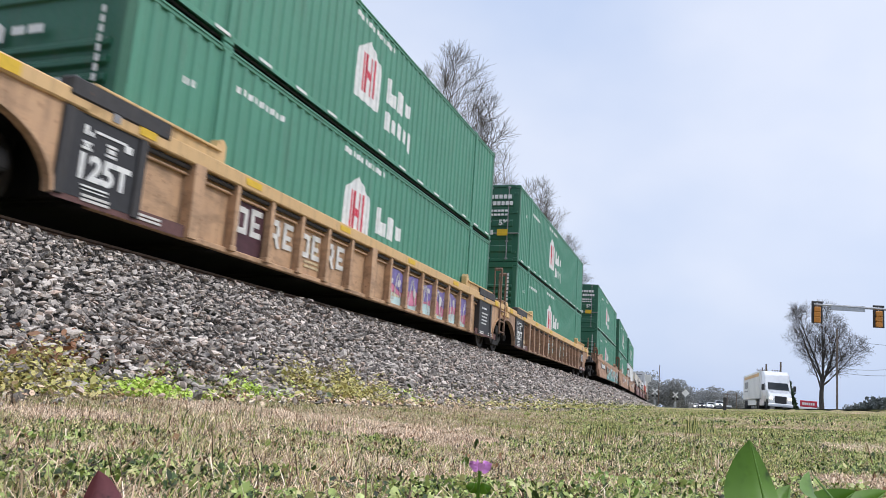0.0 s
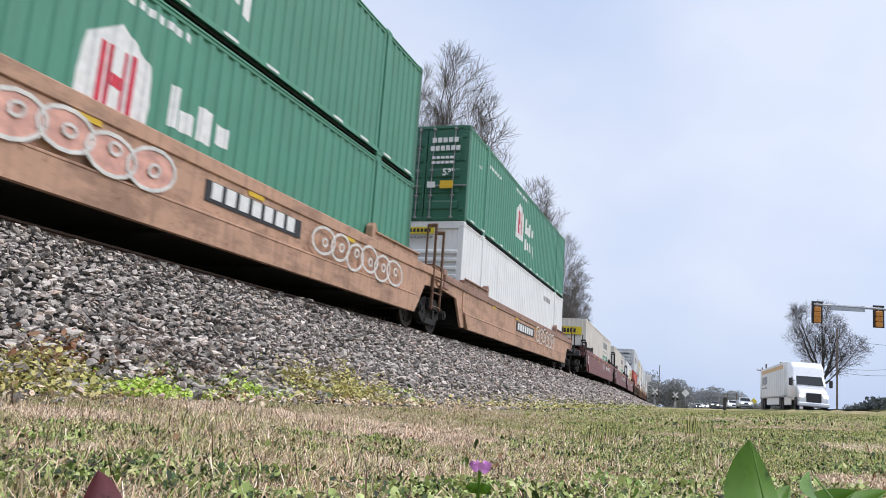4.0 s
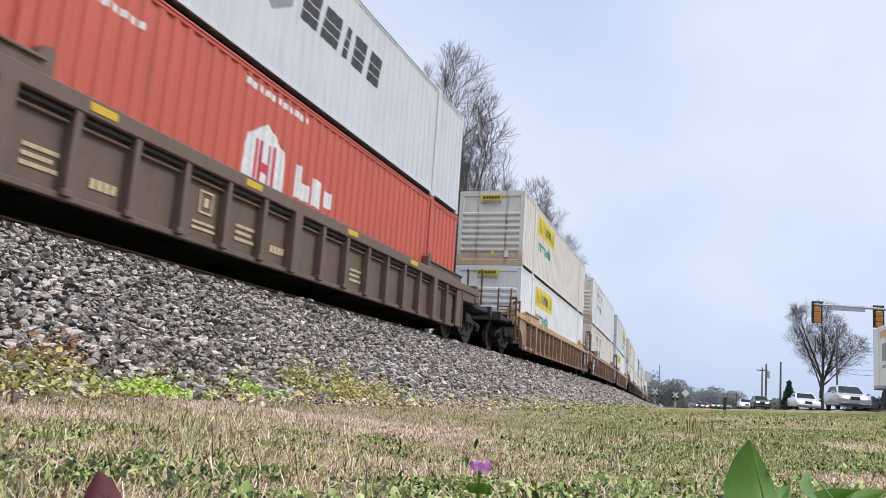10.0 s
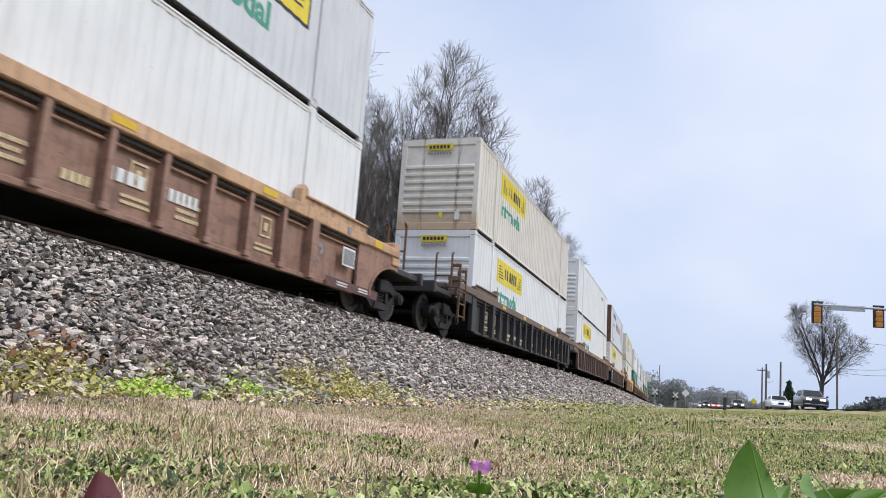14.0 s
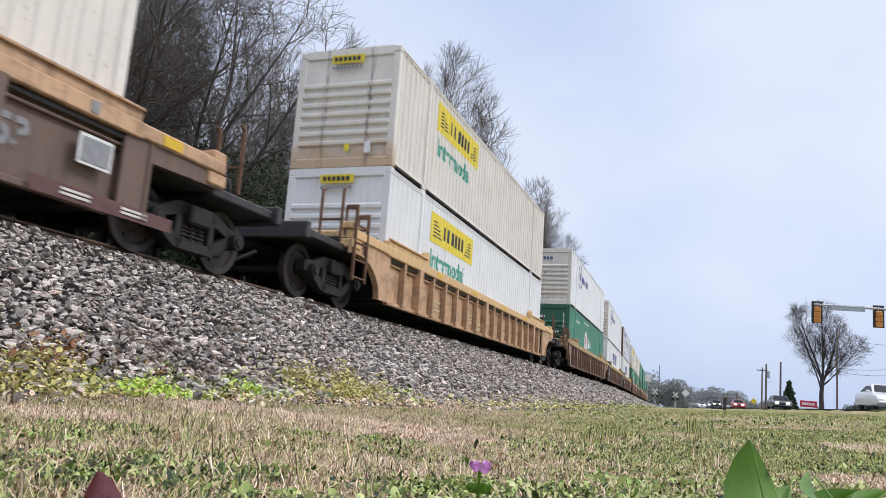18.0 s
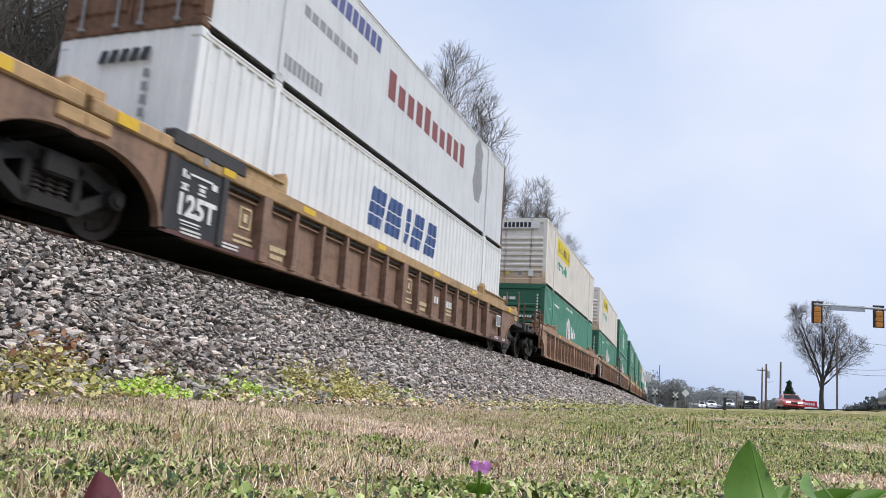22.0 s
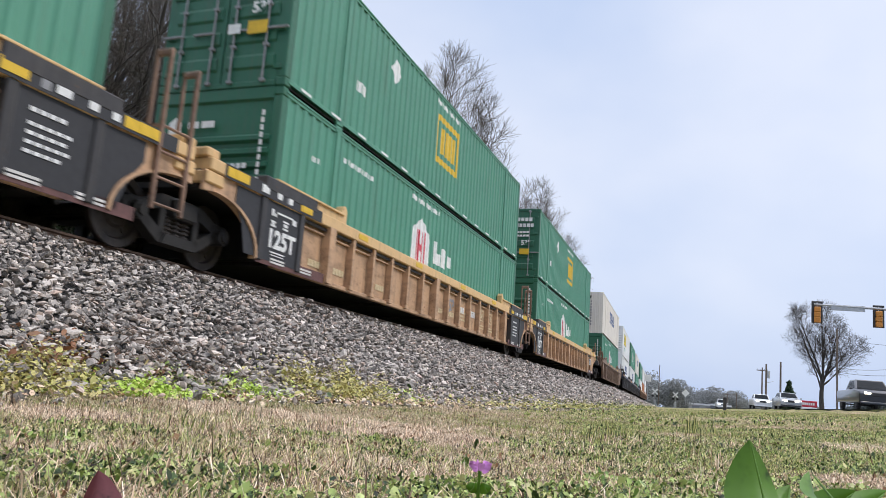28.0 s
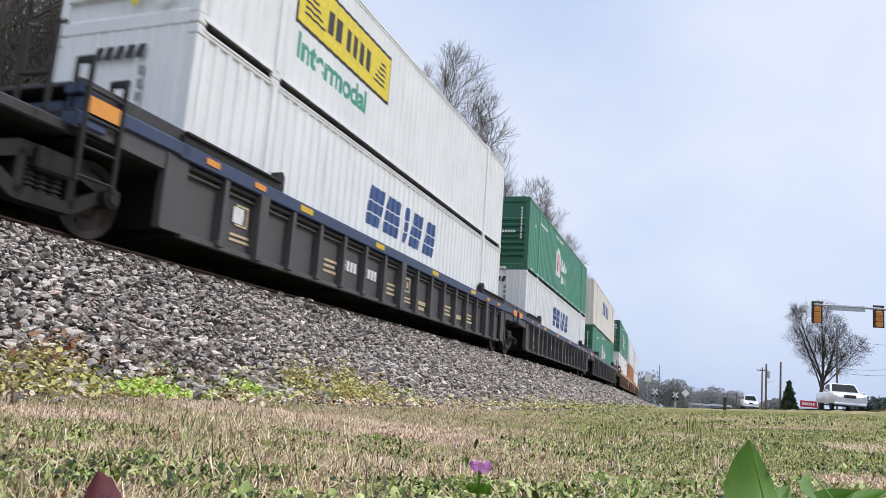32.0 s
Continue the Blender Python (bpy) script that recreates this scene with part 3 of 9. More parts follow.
def ring_sign(ob, x=2.8, z=1.25):
    """Blue ring emblem with a row of bars across it."""
    n = 24
    ring = []
    for i in range(n):
        if i in (5, 6, 17, 18):
            continue
        a, b = 2 * math.pi * i / n, 2 * math.pi * (i + 1) / n
        ring.append([(0.72 + r * math.cos(t), 0.72 + r * math.sin(t)) for r, t in ((0.56, a), (0.72, a), (0.72, b), (0.56, b))])
    mark(ob, "emblem", ring, "navy_mark", side_pose(x, z), "ring")
    mark(ob, "lettering", bar_row(31, 3, 0.85, 0.45, 0.3, 0.5, 0.2) + bar_row(32, 8, 2.7, 0.4, 1.3, 0.5, 0.3, 0, 0.35), "navy_mark", side_pose(x, z, -HALF - 0.016), "ring_bars")


def square_sign(ob, x=7.3, z=1.0, filled=False):
    """Yellow square with a dark green frame inside."""
    if filled:
        mark(ob, "emblem_panel", [rect(0, 0, 1.5, 1.0)], "bright_yellow", side_pose(x, z), "square_panel")
        mark(ob, "emblem", [rect(0.16, 0.2, 0.3, 0.6), rect(0.58, 0.2, 0.4, 0.6), rect(1.1, 0.2, 0.26, 0.6)], "blue_mark", side_pose(x, z, -HALF - 0.016), "square_letters")
        return
    mark(ob, "emblem", [rect(0, 0, 1.75, 0.16), rect(0, 1.14, 1.75, 0.16), rect(0, 0.16, 0.12, 0.98), rect(1.63, 0.16, 0.12, 0.98), rect(0.3, 0.3, 0.3, 0.7), rect(0.72, 0.3, 0.4, 0.7), rect(1.22, 0.3, 0.26, 0.7)], "yellow_mark", side_pose(x, z) @ Matrix.Diagonal((0.86, 0.76, 1, 1)), "square_sign")
    mark(ob, "lettering", bar_row(3, 11, 2.0, 0.11, 0, 0, 0.35), "white_mark", side_pose(x - 0.1, 2.55), "code_bars")
    mark(ob, "placard", [[(0, 0.3), (0.3, 0), (0.6, 0.3), (0.3, 0.6)]], "white_mark", side_pose(4.2, 1.9), "placard")
    mark(ob, "lettering", bar_row(4, 4, 0.5, 0.22), "white_mark", side_pose(2.6, 1.0), "small_bars")


def shield_sign(ob, x=5.9, z=1.1):
    mark(ob, "emblem", [[(0, 0.5), (0.5, 0), (1.1, 0.35), (1.15, 1.15), (0.55, 1.0), (0.05, 1.2)]], "grey_mark", side_pose(x, z), "shield")
    slant_sign(ob, x + 1.3, z + 0.3, 0.7, "black_mark")


def end_marks(ob, style):
    """Marks on the front end."""
    e = -LONG / 2 - 0.062
    if style == "frame_sign":
        mark(ob, "end_sign", [rect(-0.95, 0, 1.9, 0.34)], "white_mark", end_pose(0, 2.42, e), "end_panel")
        mark(ob, "end_lettering", bar_row(41, 7, 1.25, 0.22, -0.62, 0.06, 0.3), "black_mark", end_pose(0, 2.42, e - 0.01), "end_bars")
        mark(ob, "placard", [rect(0.55, 0.22, 0.22, 0.3)], "white_mark", end_pose(0, 0.1, e), "end_label")
        mark(ob, "placard", [rect(0.12, 0.26, 0.14, 0.17)], "grey_mark", end_pose(0, 0.1, e), "end_label_two")
        mark(ob, "placard", [rect(-0.42, 0.28, 0.11, 0.13)], "bright_yellow", end_pose(0, 0.1, e), "end_label_three")
    elif style == "yellow_sign":
        mark(ob, "end_sign", [rect(-0.42, 0, 0.84, 0.2)], "bright_yellow", end_pose(0, 2.52, e), "end_yellow")
        mark(ob, "end_lettering", bar_row(43, 6, 0.7, 0.1, -0.35, 0.05, 0.3), "black_mark", end_pose(0, 2.52, e - 0.01), "end_yellow_bars")
        mark(ob, "end_lettering", bar_row(44, 8, 0.8, 0.07, -0.4, -0.14, 0.2), "grey_mark", end_pose(0, 2.52, e), "end_word_bars")
        mark(ob, "placard", [rect(0.1, 0.26, 0.12, 0.17)], "bright_yellow", end_pose(0, 0.1, e), "end_label_four")
        mark(ob, "placard", [rect(0.6, 0.2, 0.16, 0.26)], "white_mark", end_pose(0, 0.1, e), "end_label_five")
    elif style == "wide_yellow":
        mark(ob, "end_sign", [rect(-1.05, 0, 2.1, 0.46)], "bright_yellow", end_pose(0, 1.95, e), "end_wide_yellow")
        mark(ob, "end_lettering", bar_row(57, 8, 1.5, 0.24, -0.75, 0.11, 0.3), "black_mark", end_pose(0, 1.95, e - 0.01), "end_wide_bars")
    elif style == "green_door":
        mark(ob, "end_lettering", bar_row(45, 5, 0.85, 0.15, 0.18, 2.35, 0.25) + bar_row(46, 6, 0.95, 0.15, 0.14, 2.1, 0.25) + bar_row(47, 5, 0.7, 0.08, 0.2, 1.85, 0.2)
             + bar_row(48, 5, 0.7, 0.08, 0.2, 1.7, 0.2), "white_mark", end_pose(0, 0, e - 0.03), "door_bars")
        part("end_lettering", letters("53'", 0.2, M["white_mark"]), None, ob, m=end_pose(0.55, 1.35, e - 0.03))
        mark(ob, "placard", [rect(0.5, 0.95, 0.4, 0.24)], "yellow_mark", end_pose(0, 0, e - 0.03), "door_placard")
        mark(ob, "placard", [rect(0.1, 0.98, 0.25, 0.18)], "white_mark", end_pose(0, 0, e - 0.03), "door_placard_two")
    elif style == "green_front":
        mark(ob, "end_lettering", [[(-0.9, 2.12), (-0.64, 2.12), (-0.64, 2.32), (-0.77, 2.42), (-0.9, 2.32)], rect(-0.5, 2.2, 0.22, 0.12), rect(-0.22, 2.2, 0.26, 0.12)] + bar_row(49, 10, 0.5, 0.12, 0, 0),
             "white_mark", end_pose(0, 0, e), "front_bars")
        mark(ob, "end_lettering", [rect(-0.03, 1.0 + i * 0.13, 0.06, 0.09) for i in range(10)], "white_mark", end_pose(1.0, 0.2, e), "front_code")
        mark(ob, "end_lettering", bar_row(50, 9, 1.0, 0.09, -0.2, 1.45, 0.25), "white_mark", end_pose(0, 0, e), "front_line")
    elif style == "slant":
        mark(ob, "end_lettering", [rect(-0.45 + i * 0.19, 2.42, 0.13, 0.2, 0.3) for i in range(5)], "black_mark", end_pose(0, 0, e), "end_slant")
        part("end_lettering", letters("53ft", 0.2, M["grey_mark"]), None, ob, m=end_pose(-0.45, 1.35, e))
        mark(ob, "end_lettering", [rect(0.42, 0.55 + i * 0.2, 0.1, 0.13) for i in range(9)], "grey_mark", end_pose(0, 0, e), "end_code")
    elif style == "slant_door":
        mark(ob, "end_sign", [[(-0.78, 2.05), (-0.55, 1.95), (-0.4, 2.1), (-0.38, 2.42), (-0.8, 2.42)]], "grey_mark", end_pose(0, 0, e - 0.03), "door_shield")
        mark(ob, "end_lettering", [rect(-0.3 + i * 0.2, 2.18, 0.14, 0.2, 0.3) for i in range(5)], "black_mark", end_pose(0, 0, e - 0.03), "door_slant")
        mark(ob, "end_lettering", bar_row(51, 10, 1.05, 0.1, -0.5, 1.75, 0.3), "grey_mark", end_pose(0, 0, e - 0.03), "door_code")
        mark(ob, "placard", [rect(0.22, 0.72, 0.32, 0.22)], "yellow_mark", end_pose(0, 0, e - 0.03), "door_yellow")
        mark(ob, "placard", [rect(0.6, 0.72, 0.4, 0.24), rect(-0.95, 0.74, 0.45, 0.2)], "grey_mark", end_pose(0, 0, e - 0.03), "door_grey")
    elif style == "yellow_door":
        mark(ob, "end_sign", [rect(-0.85, 2.2, 0.8, 0.32), rect(0.02, 2.2, 0.55, 0.32)], "bright_yellow", end_pose(0, 0, e - 0.03), "door_sign")
        mark(ob, "end_lettering", bar_row(52, 6, 1.1, 0.14, -0.65, 2.28, 0.35), "black_mark", end_pose(0, 0, e - 0.04), "door_sign_bars")
        mark(ob, "placard", [rect(0.5, 0.65, 0.32, 0.4)], "bright_yellow", end_pose(0, 0, e - 0.03), "door_label")
        mark(ob, "placard", [rect(0.1, 0.72, 0.16, 0.2)], "grey_mark", end_pose(0, 0, e - 0.03), "door_label_grey")
    elif style == "ring":
        mark(ob, "end_lettering", [rect(-0.15, 2.3, 0.12, 0.16), rect(0.02, 2.3, 0.12, 0.16), rect(0.19, 2.3, 0.13, 0.16)], "navy_mark", end_pose(0, 0, e), "ring_front")
        part("end_lettering", letters("53'", 0.13, M["grey_mark"]), None, ob, m=end_pose(-0.12, 1.55, e))
        mark(ob, "placard", [rect(-0.55, 0.62, 0.18, 0.1)], "black_mark", end_pose(0, 0, e), "ring_label")
    elif style == "red_door":
        mark(ob, "end_lettering", bar_row(53, 4, 0.7, 0.17, 0.1, 2.25, 0.25) + bar_row(54, 6, 0.95, 0.17, 0.05, 1.98, 0.25) + bar_row(55, 8, 0.95, 0.12, 0.05, 1.35, 0.2), "white_mark", end_pose(0, 0, e - 0.03), "red_door_bars")
        mark(ob, "end_lettering", [[(-1.0, 1.85), (-0.78, 1.85), (-0.78, 2.1), (-0.89, 2.2), (-1.0, 2.1)]], "white_mark", end_pose(0, 0, e - 0.03), "red_door_sign")


def ribbon(pts, w, taper=False):
    """One sprayed stroke along a line, thinner at its ends if tapered."""
    n = len(pts)
    edge = []
    for i, (x, y) in enumerate(pts):
        (x0, y0), (x1, y1) = pts[max(0, i - 1)], pts[min(n - 1, i + 1)]
        dx, dy = x1 - x0, y1 - y0
        d = math.hypot(dx, dy) or 1
        k = w / 2 * (math.sin(math.pi * (i + 0.6) / (n + 0.2)) if taper else 1)
        edge.append(((x - dy / d * k, y + dx / d * k), (x + dy / d * k, y - dx / d * k)))
    return [[a[0], a[1], b[1], b[0]] for a, b in zip(edge, edge[1:])]


def mural(ob, x0, x1, y, seed=3):
    """A sprayed wall-long piece: wavy teal body, darker foot, plum and white curls, peach clouds."""
    r = random.Random(seed)
    ph = [r.uniform(0, 6.28) for _ in range(6)]
    top = lambda x: 0.98 + 0.13 * math.sin(2.1 * x + ph[0]) + 0.08 * math.sin(5.3 * x + ph[1])
    low = lambda x: 0.46 + 0.10 * math.sin(1.7 * x + ph[2]) + 0.07 * math.sin(4.4 * x + ph[3])
    n = int((x1 - x0) / 0.12)
    xs = [x0 + (x1 - x0) * i / n for i in range(n + 1)]
    mark(ob, "graffiti", [[(a, top(a) + 0.08), (a, top(a) - 0.3), (b, top(b) - 0.3), (b, top(b) + 0.08)] for a, b in zip(xs[:-9:3], xs[3::3]) if math.sin(2.9 * a + ph[4]) > -0.2], "graffiti_peach", side_pose(0, 0, y), f"mural_{seed}_0")
    mark(ob, "graffiti", [[(a, 0.25), (b, 0.25), (b, top(b)), (a, top(a))] for a, b in zip(xs, xs[1:])], "graffiti_teal", side_pose(0, 0, y - 0.009), f"mural_{seed}_1")
    mark(ob, "graffiti", [[(a, 0.24), (b, 0.24), (b, low(b)), (a, low(a))] for a, b in zip(xs, xs[1:])], "graffiti_green", side_pose(0, 0, y - 0.018), f"mural_{seed}_2")
    for k in range(int((x1 - x0) * 3.4)):
        cx, cz = x0 + 0.3 + k / 3.4 + r.uniform(-0.2, 0.2), r.uniform(0.40, 1.0)
        a0, a1, rad = r.uniform(0, 6.28), r.choice((-1, 1)) * r.uniform(2.2, 4.2), r.uniform(0.16, 0.34)
        line = []
        for i in range(11):
            t = i / 10
            a = a0 + a1 * t
            q = rad * (0.45 + 0.75 * t)
            line.append((cx + 1.5 * q * math.cos(a), max(0.27, min(1.12, cz + 0.85 * q * math.sin(a)))))
        mark(ob, "graffiti", ribbon(line, r.uniform(0.08, 0.2), True), r.choice(("graffiti_plum", "black_mark", "graffiti_green", "graffiti_ice", "graffiti_peach", "car_salmon", "black_mark")), side_pose(0, 0, y - 0.027 - 0.0006 * (k % 5)), f"mural_{seed}_a{k}")
        mark(ob, "graffiti", ribbon([(p + 0.06, q + 0.02) for p, q in line], 0.028, True), "graffiti_pale", side_pose(0, 0, y - 0.036), f"mural_{seed}_b{k}")


def graffiti(ob, seed, x0, x1, z0, z1, colours, y, n=7):
    """Sprayed wild strokes on a car's side: fat fill, thin outlines, a few accents."""
    r = random.Random(seed)
    step, h = (x1 - x0) / n, z1 - z0
    for i in range(n):
        cx, lean = x0 + (i + 0.5) * step, r.uniform(-0.15, 0.25)
        line = []
        turns = r.randint(3, 4)
        for k in range(turns * 3 + 1):
            t = k / (turns * 3)
            a = t * turns * math.pi + r.uniform(-0.3, 0.3)
            line.append((cx + step * 0.42 * math.sin(a) * (0.7 + 0.3 * r.random()) + lean * (t - 0.5) * h, z0 + h * (0.14 + 0.72 * t)))
        cut = lambda p: (p[0], max(z0 + 0.03, min(z1 - 0.03, p[1])))
        fat = ribbon([cut(p) for p in line], min(0.2, h * 0.26), True)
        if colours[0] in ("graffiti_plum", "graffiti_violet", "graffiti_blue"):
            w = [(cx + step * 0.56 * c, z0 + h * (0.5 + 0.46 * d) + 0.05 * h * math.sin(9 * c + i)) for c, d in ((-0.95, -1), (0.0, -0.92), (0.9, -1), (1, 0.1), (0.85, 0.8), (0.1, 0.95), (-0.8, 0.75), (-1, 0))]
            mark(ob, "graffiti", [w], colours[0], side_pose(0, 0, y), f"graffiti_{seed}_{i}_0")
        else:
            mark(ob, "graffiti", fat, colours[0], side_pose(0, 0, y), f"graffiti_{seed}_{i}_0")
        for j, c in enumerate(colours[1:], 1):
            off = 0.11 if j == 1 else -0.07
            thin = ribbon([cut((p[0] + off, p[1] + off * 0.5)) for p in line], 0.085, True) + ribbon([cut((p[0] - off * 0.9, p[1])) for p in line], 0.035)
            mark(ob, "graffiti", thin, c, side_pose(0, 0, y - 0.010 * j), f"graffiti_{seed}_{i}_{j}")


def ring_line(cx, cz, rx, rz, lean, n=14):
    return [(cx + rx * math.cos(a) + lean * rz * math.sin(a), cz + rz * math.sin(a)) for a in [2 * math.pi * i / n for i in range(n + 1)]]


def throw_up(ob, seed, x0, x1, z0, z1, line, fill, y, n=6):
    """Fat rounded sprayed letters: filled ovals with a pale outline and a small eye each."""
    r = random.Random(seed)
    step, cz, rz = (x1 - x0) / n, (z0 + z1) / 2, (z1 - z0) / 2
    for i in range(n):
        cx, k = x0 + (i + 0.5) * step, rz * r.uniform(0.78, 1.0)
        lean = r.uniform(-0.2, 0.35)
        ring = ring_line(cx, cz + r.uniform(-0.06, 0.06), step * r.uniform(0.5, 0.66), k, lean)
        if fill:
            mark(ob, "graffiti", [ring[:-1]], fill, side_pose(0, 0, y - 0.001 * (i % 2)), f"throw_{seed}_{i}_0")
        mark(ob, "graffiti", ribbon(ring, 0.05), line, side_pose(0, 0, y - 0.012 - 0.001 * (i % 2)), f"throw_{seed}_{i}_1")
        eye = ring_line(cx + 0.03, cz + r.uniform(-0.1, 0.15) * rz, step * 0.14, k * 0.3, lean, 8)
        mark(ob, "graffiti", ribbon(eye, 0.04), line, side_pose(0, 0, y - 0.022), f"throw_{seed}_{i}_2")


def bay_piece(ob, seed, k0, k1, y):
    """A piece in the bays between side posts: pale teal foot, pink belt, violet letters with white lights."""
    r = random.Random(seed)
    for k in range(k0, k1):
        a, b = 0.88 + k * 0.96 + 0.06, 0.88 + (k + 1) * 0.96 - 0.06
        w = b - a
        xs = [a + w * i / 6 for i in range(7)]
        up = [0.52 + 0.09 * math.sin(3 * x + seed) for x in xs]
        mid = [0.72 + 0.08 * math.sin(4.3 * x + 1.7) for x in xs]
        top = [1.04 + 0.06 * math.sin(5.1 * x + seed) for x in xs]
        for n, (lo, hi, c) in enumerate((([0.29] * 7, up, "graffiti_ice"), ([u - 0.06 for u in up], mid, "graffiti_pink"), ([m - 0.05 for m in mid], top, "graffiti_violet"))):
            mark(ob, "graffiti", [[(xs[i], lo[i]), (xs[i + 1], lo[i + 1]), (xs[i + 1], hi[i + 1]), (xs[i], hi[i])] for i in range(6)], c, side_pose(0, 0, y - 0.009 * n), f"bay_{seed}_{k}_{n}")
        lights = [r.uniform(0.1, 0.3), r.uniform(0.55, 0.8)]
        for n, t in enumerate(lights):
            mark(ob, "graffiti", [ring_line(a + w * t, r.uniform(0.62, 0.95), r.uniform(0.05, 0.10), r.uniform(0.06, 0.14), r.uniform(-0.4, 0.4), 9)[:-1]], "graffiti_pale", side_pose(0, 0, y - 0.028), f"bay_{seed}_{k}_l{n}")
        line = [(a + w * (0.05 + 0.9 * t), 0.66 + 0.34 * math.sin(3.0 * t * math.pi + seed + k)) for t in [i / 10 for i in range(11)]]
        mark(ob, "graffiti", ribbon([(p, max(0.31, min(1.08, q))) for p, q in line], 0.035, True), "graffiti_pale", side_pose(0, 0, y - 0.034), f"bay_{seed}_{k}_s")


def block_piece(ob, k0, k1, y):
    """Plum bays with pale block shapes and drips below."""
    for k in range(k0, k1):
        a = 0.88 + k * 0.96 + 0.06
        mark(ob, "graffiti", [rect(a, 0.29, 0.84, 0.78)], "graffiti_plum", side_pose(0, 0, y), "bay_plum")
        p = [rect(a + 0.06, 0.55, 0.1, 0.46), rect(a + 0.16, 0.91, 0.16, 0.1), rect(a + 0.27, 0.76, 0.09, 0.16), rect(a + 0.16, 0.70, 0.16, 0.08), [(a + 0.22, 0.70), (a + 0.31, 0.70), (a + 0.40, 0.55), (a + 0.30, 0.55)]] if k % 2 else [rect(a + 0.07, 0.58, 0.09, 0.4), rect(a + 0.30, 0.58, 0.09, 0.4), rect(a + 0.16, 0.9, 0.14, 0.09), rect(a + 0.16, 0.58, 0.14, 0.09)]
        p += [rect(a + 0.48, 0.58, 0.09, 0.44), rect(a + 0.57, 0.93, 0.2, 0.09), rect(a + 0.57, 0.74, 0.15, 0.08), rect(a + 0.57, 0.58, 0.2, 0.09)]
        mark(ob, "graffiti", p, "graffiti_pale", side_pose(0, 0, y - 0.009), f"bay_blocks_{k}")


def dark_ends(ob, rear=True):
    """Black paint over a tan car's ends, with yellow and white patches on the shoulder."""
    y = SIDE - 0.036
    for x in (-1.55, 14.75) if rear else (-1.55,):
        mark(ob, "end_band", [rect(0, 0, 2.9, 0.2)], "black_mark", side_pose(x, 1.235, y), "end_band")
        mark(ob, "reflector", [rect(0.25, 0.02, 0.34, 0.14), rect(2.2, 0.02, 0.34, 0.14)], "yellow_mark", side_pose(x, 1.255, y - 0.009), "band_yellow")
        mark(ob, "reflector", [rect(0.95, 0.03, 0.2, 0.12), rect(1.4, 0.03, 0.14, 0.12), rect(1.75, 0.03, 0.12, 0.12)], "white_mark", side_pose(x, 1.255, y - 0.009), "band_white")
    for x in (-0.97, 16.4) if rear else (-0.97,):
        mark(ob, "end_band", [[(0.14, 0.27), (0.55, 0.27), (0.55, 1.22), (-0.2, 1.22), (-0.2, 0.96), (0.0, 0.7)]] if x < 0 else [[(0.0, 0.27), (0.4, 0.27), (0.55, 0.7), (0.75, 0.96), (0.75, 1.22), (0.0, 1.22)]], "black_mark", side_pose(x, 0, SIDE + 0.012), f"end_side_{x < 0}")


def number_strip(ob, x, z, w, h, n, y):
    """Car number as white bars on a dark strip."""
    mark(ob, "number_plate", [rect(0, 0, w, h)], "black_mark", side_pose(x, z, y), f"number_strip_{w}_{h}")
    mark(ob, "lettering", bar_row(301, n, w * 0.9, h * 0.7, w * 0.05, h * 0.15, 0.3), "white_mark", side_pose(x, z, y - 0.009), f"number_bars_{w}_{n}")


def stencils(ob, seed, y, colour="stencil_mark"):
    """Small stencilled rows on the panels between the posts."""
    r = random.Random(seed)
    for k in range(14):
        if r.random() < 0.5:
            continue
        x = 1.0 + k * 0.96 + 0.28
        v = r.randint(0, 3)
        if v == 0:
            p = bar_row(201, 5, 0.5, 0.09, 0, 0.12, 0.2) + bar_row(202, 4, 0.4, 0.07, 0.02, 0.0, 0.2)
        elif v == 1:
            p = [rect(0.05, 0.3, 0.3, 0.03), rect(0.05, 0.6, 0.3, 0.03), rect(0.05, 0.33, 0.03, 0.27), rect(0.32, 0.33, 0.03, 0.27), rect(0.15, 0.4, 0.1, 0.13)] + bar_row(203, 5, 0.5, 0.04, -0.05, 0.14, 0.15) + bar_row(204, 6, 0.52, 0.04, -0.05, 0.06, 0.15)
        elif v == 2:
            p = bar_row(205, 4, 0.44, 0.12, 0, 0.1, 0.25)
        else:
            p = bar_row(206, 6, 0.5, 0.05, 0, 0.3, 0.2) + bar_row(207, 5, 0.42, 0.05, 0, 0.2, 0.2) + bar_row(208, 6, 0.5, 0.05, 0, 0.1, 0.2)
        mark(ob, "lettering", p, colour, side_pose(x, 0.36, y), f"stencil_{v}")


# ---- well cars ----
SIDE = -1.47
PIVOT = 9.95


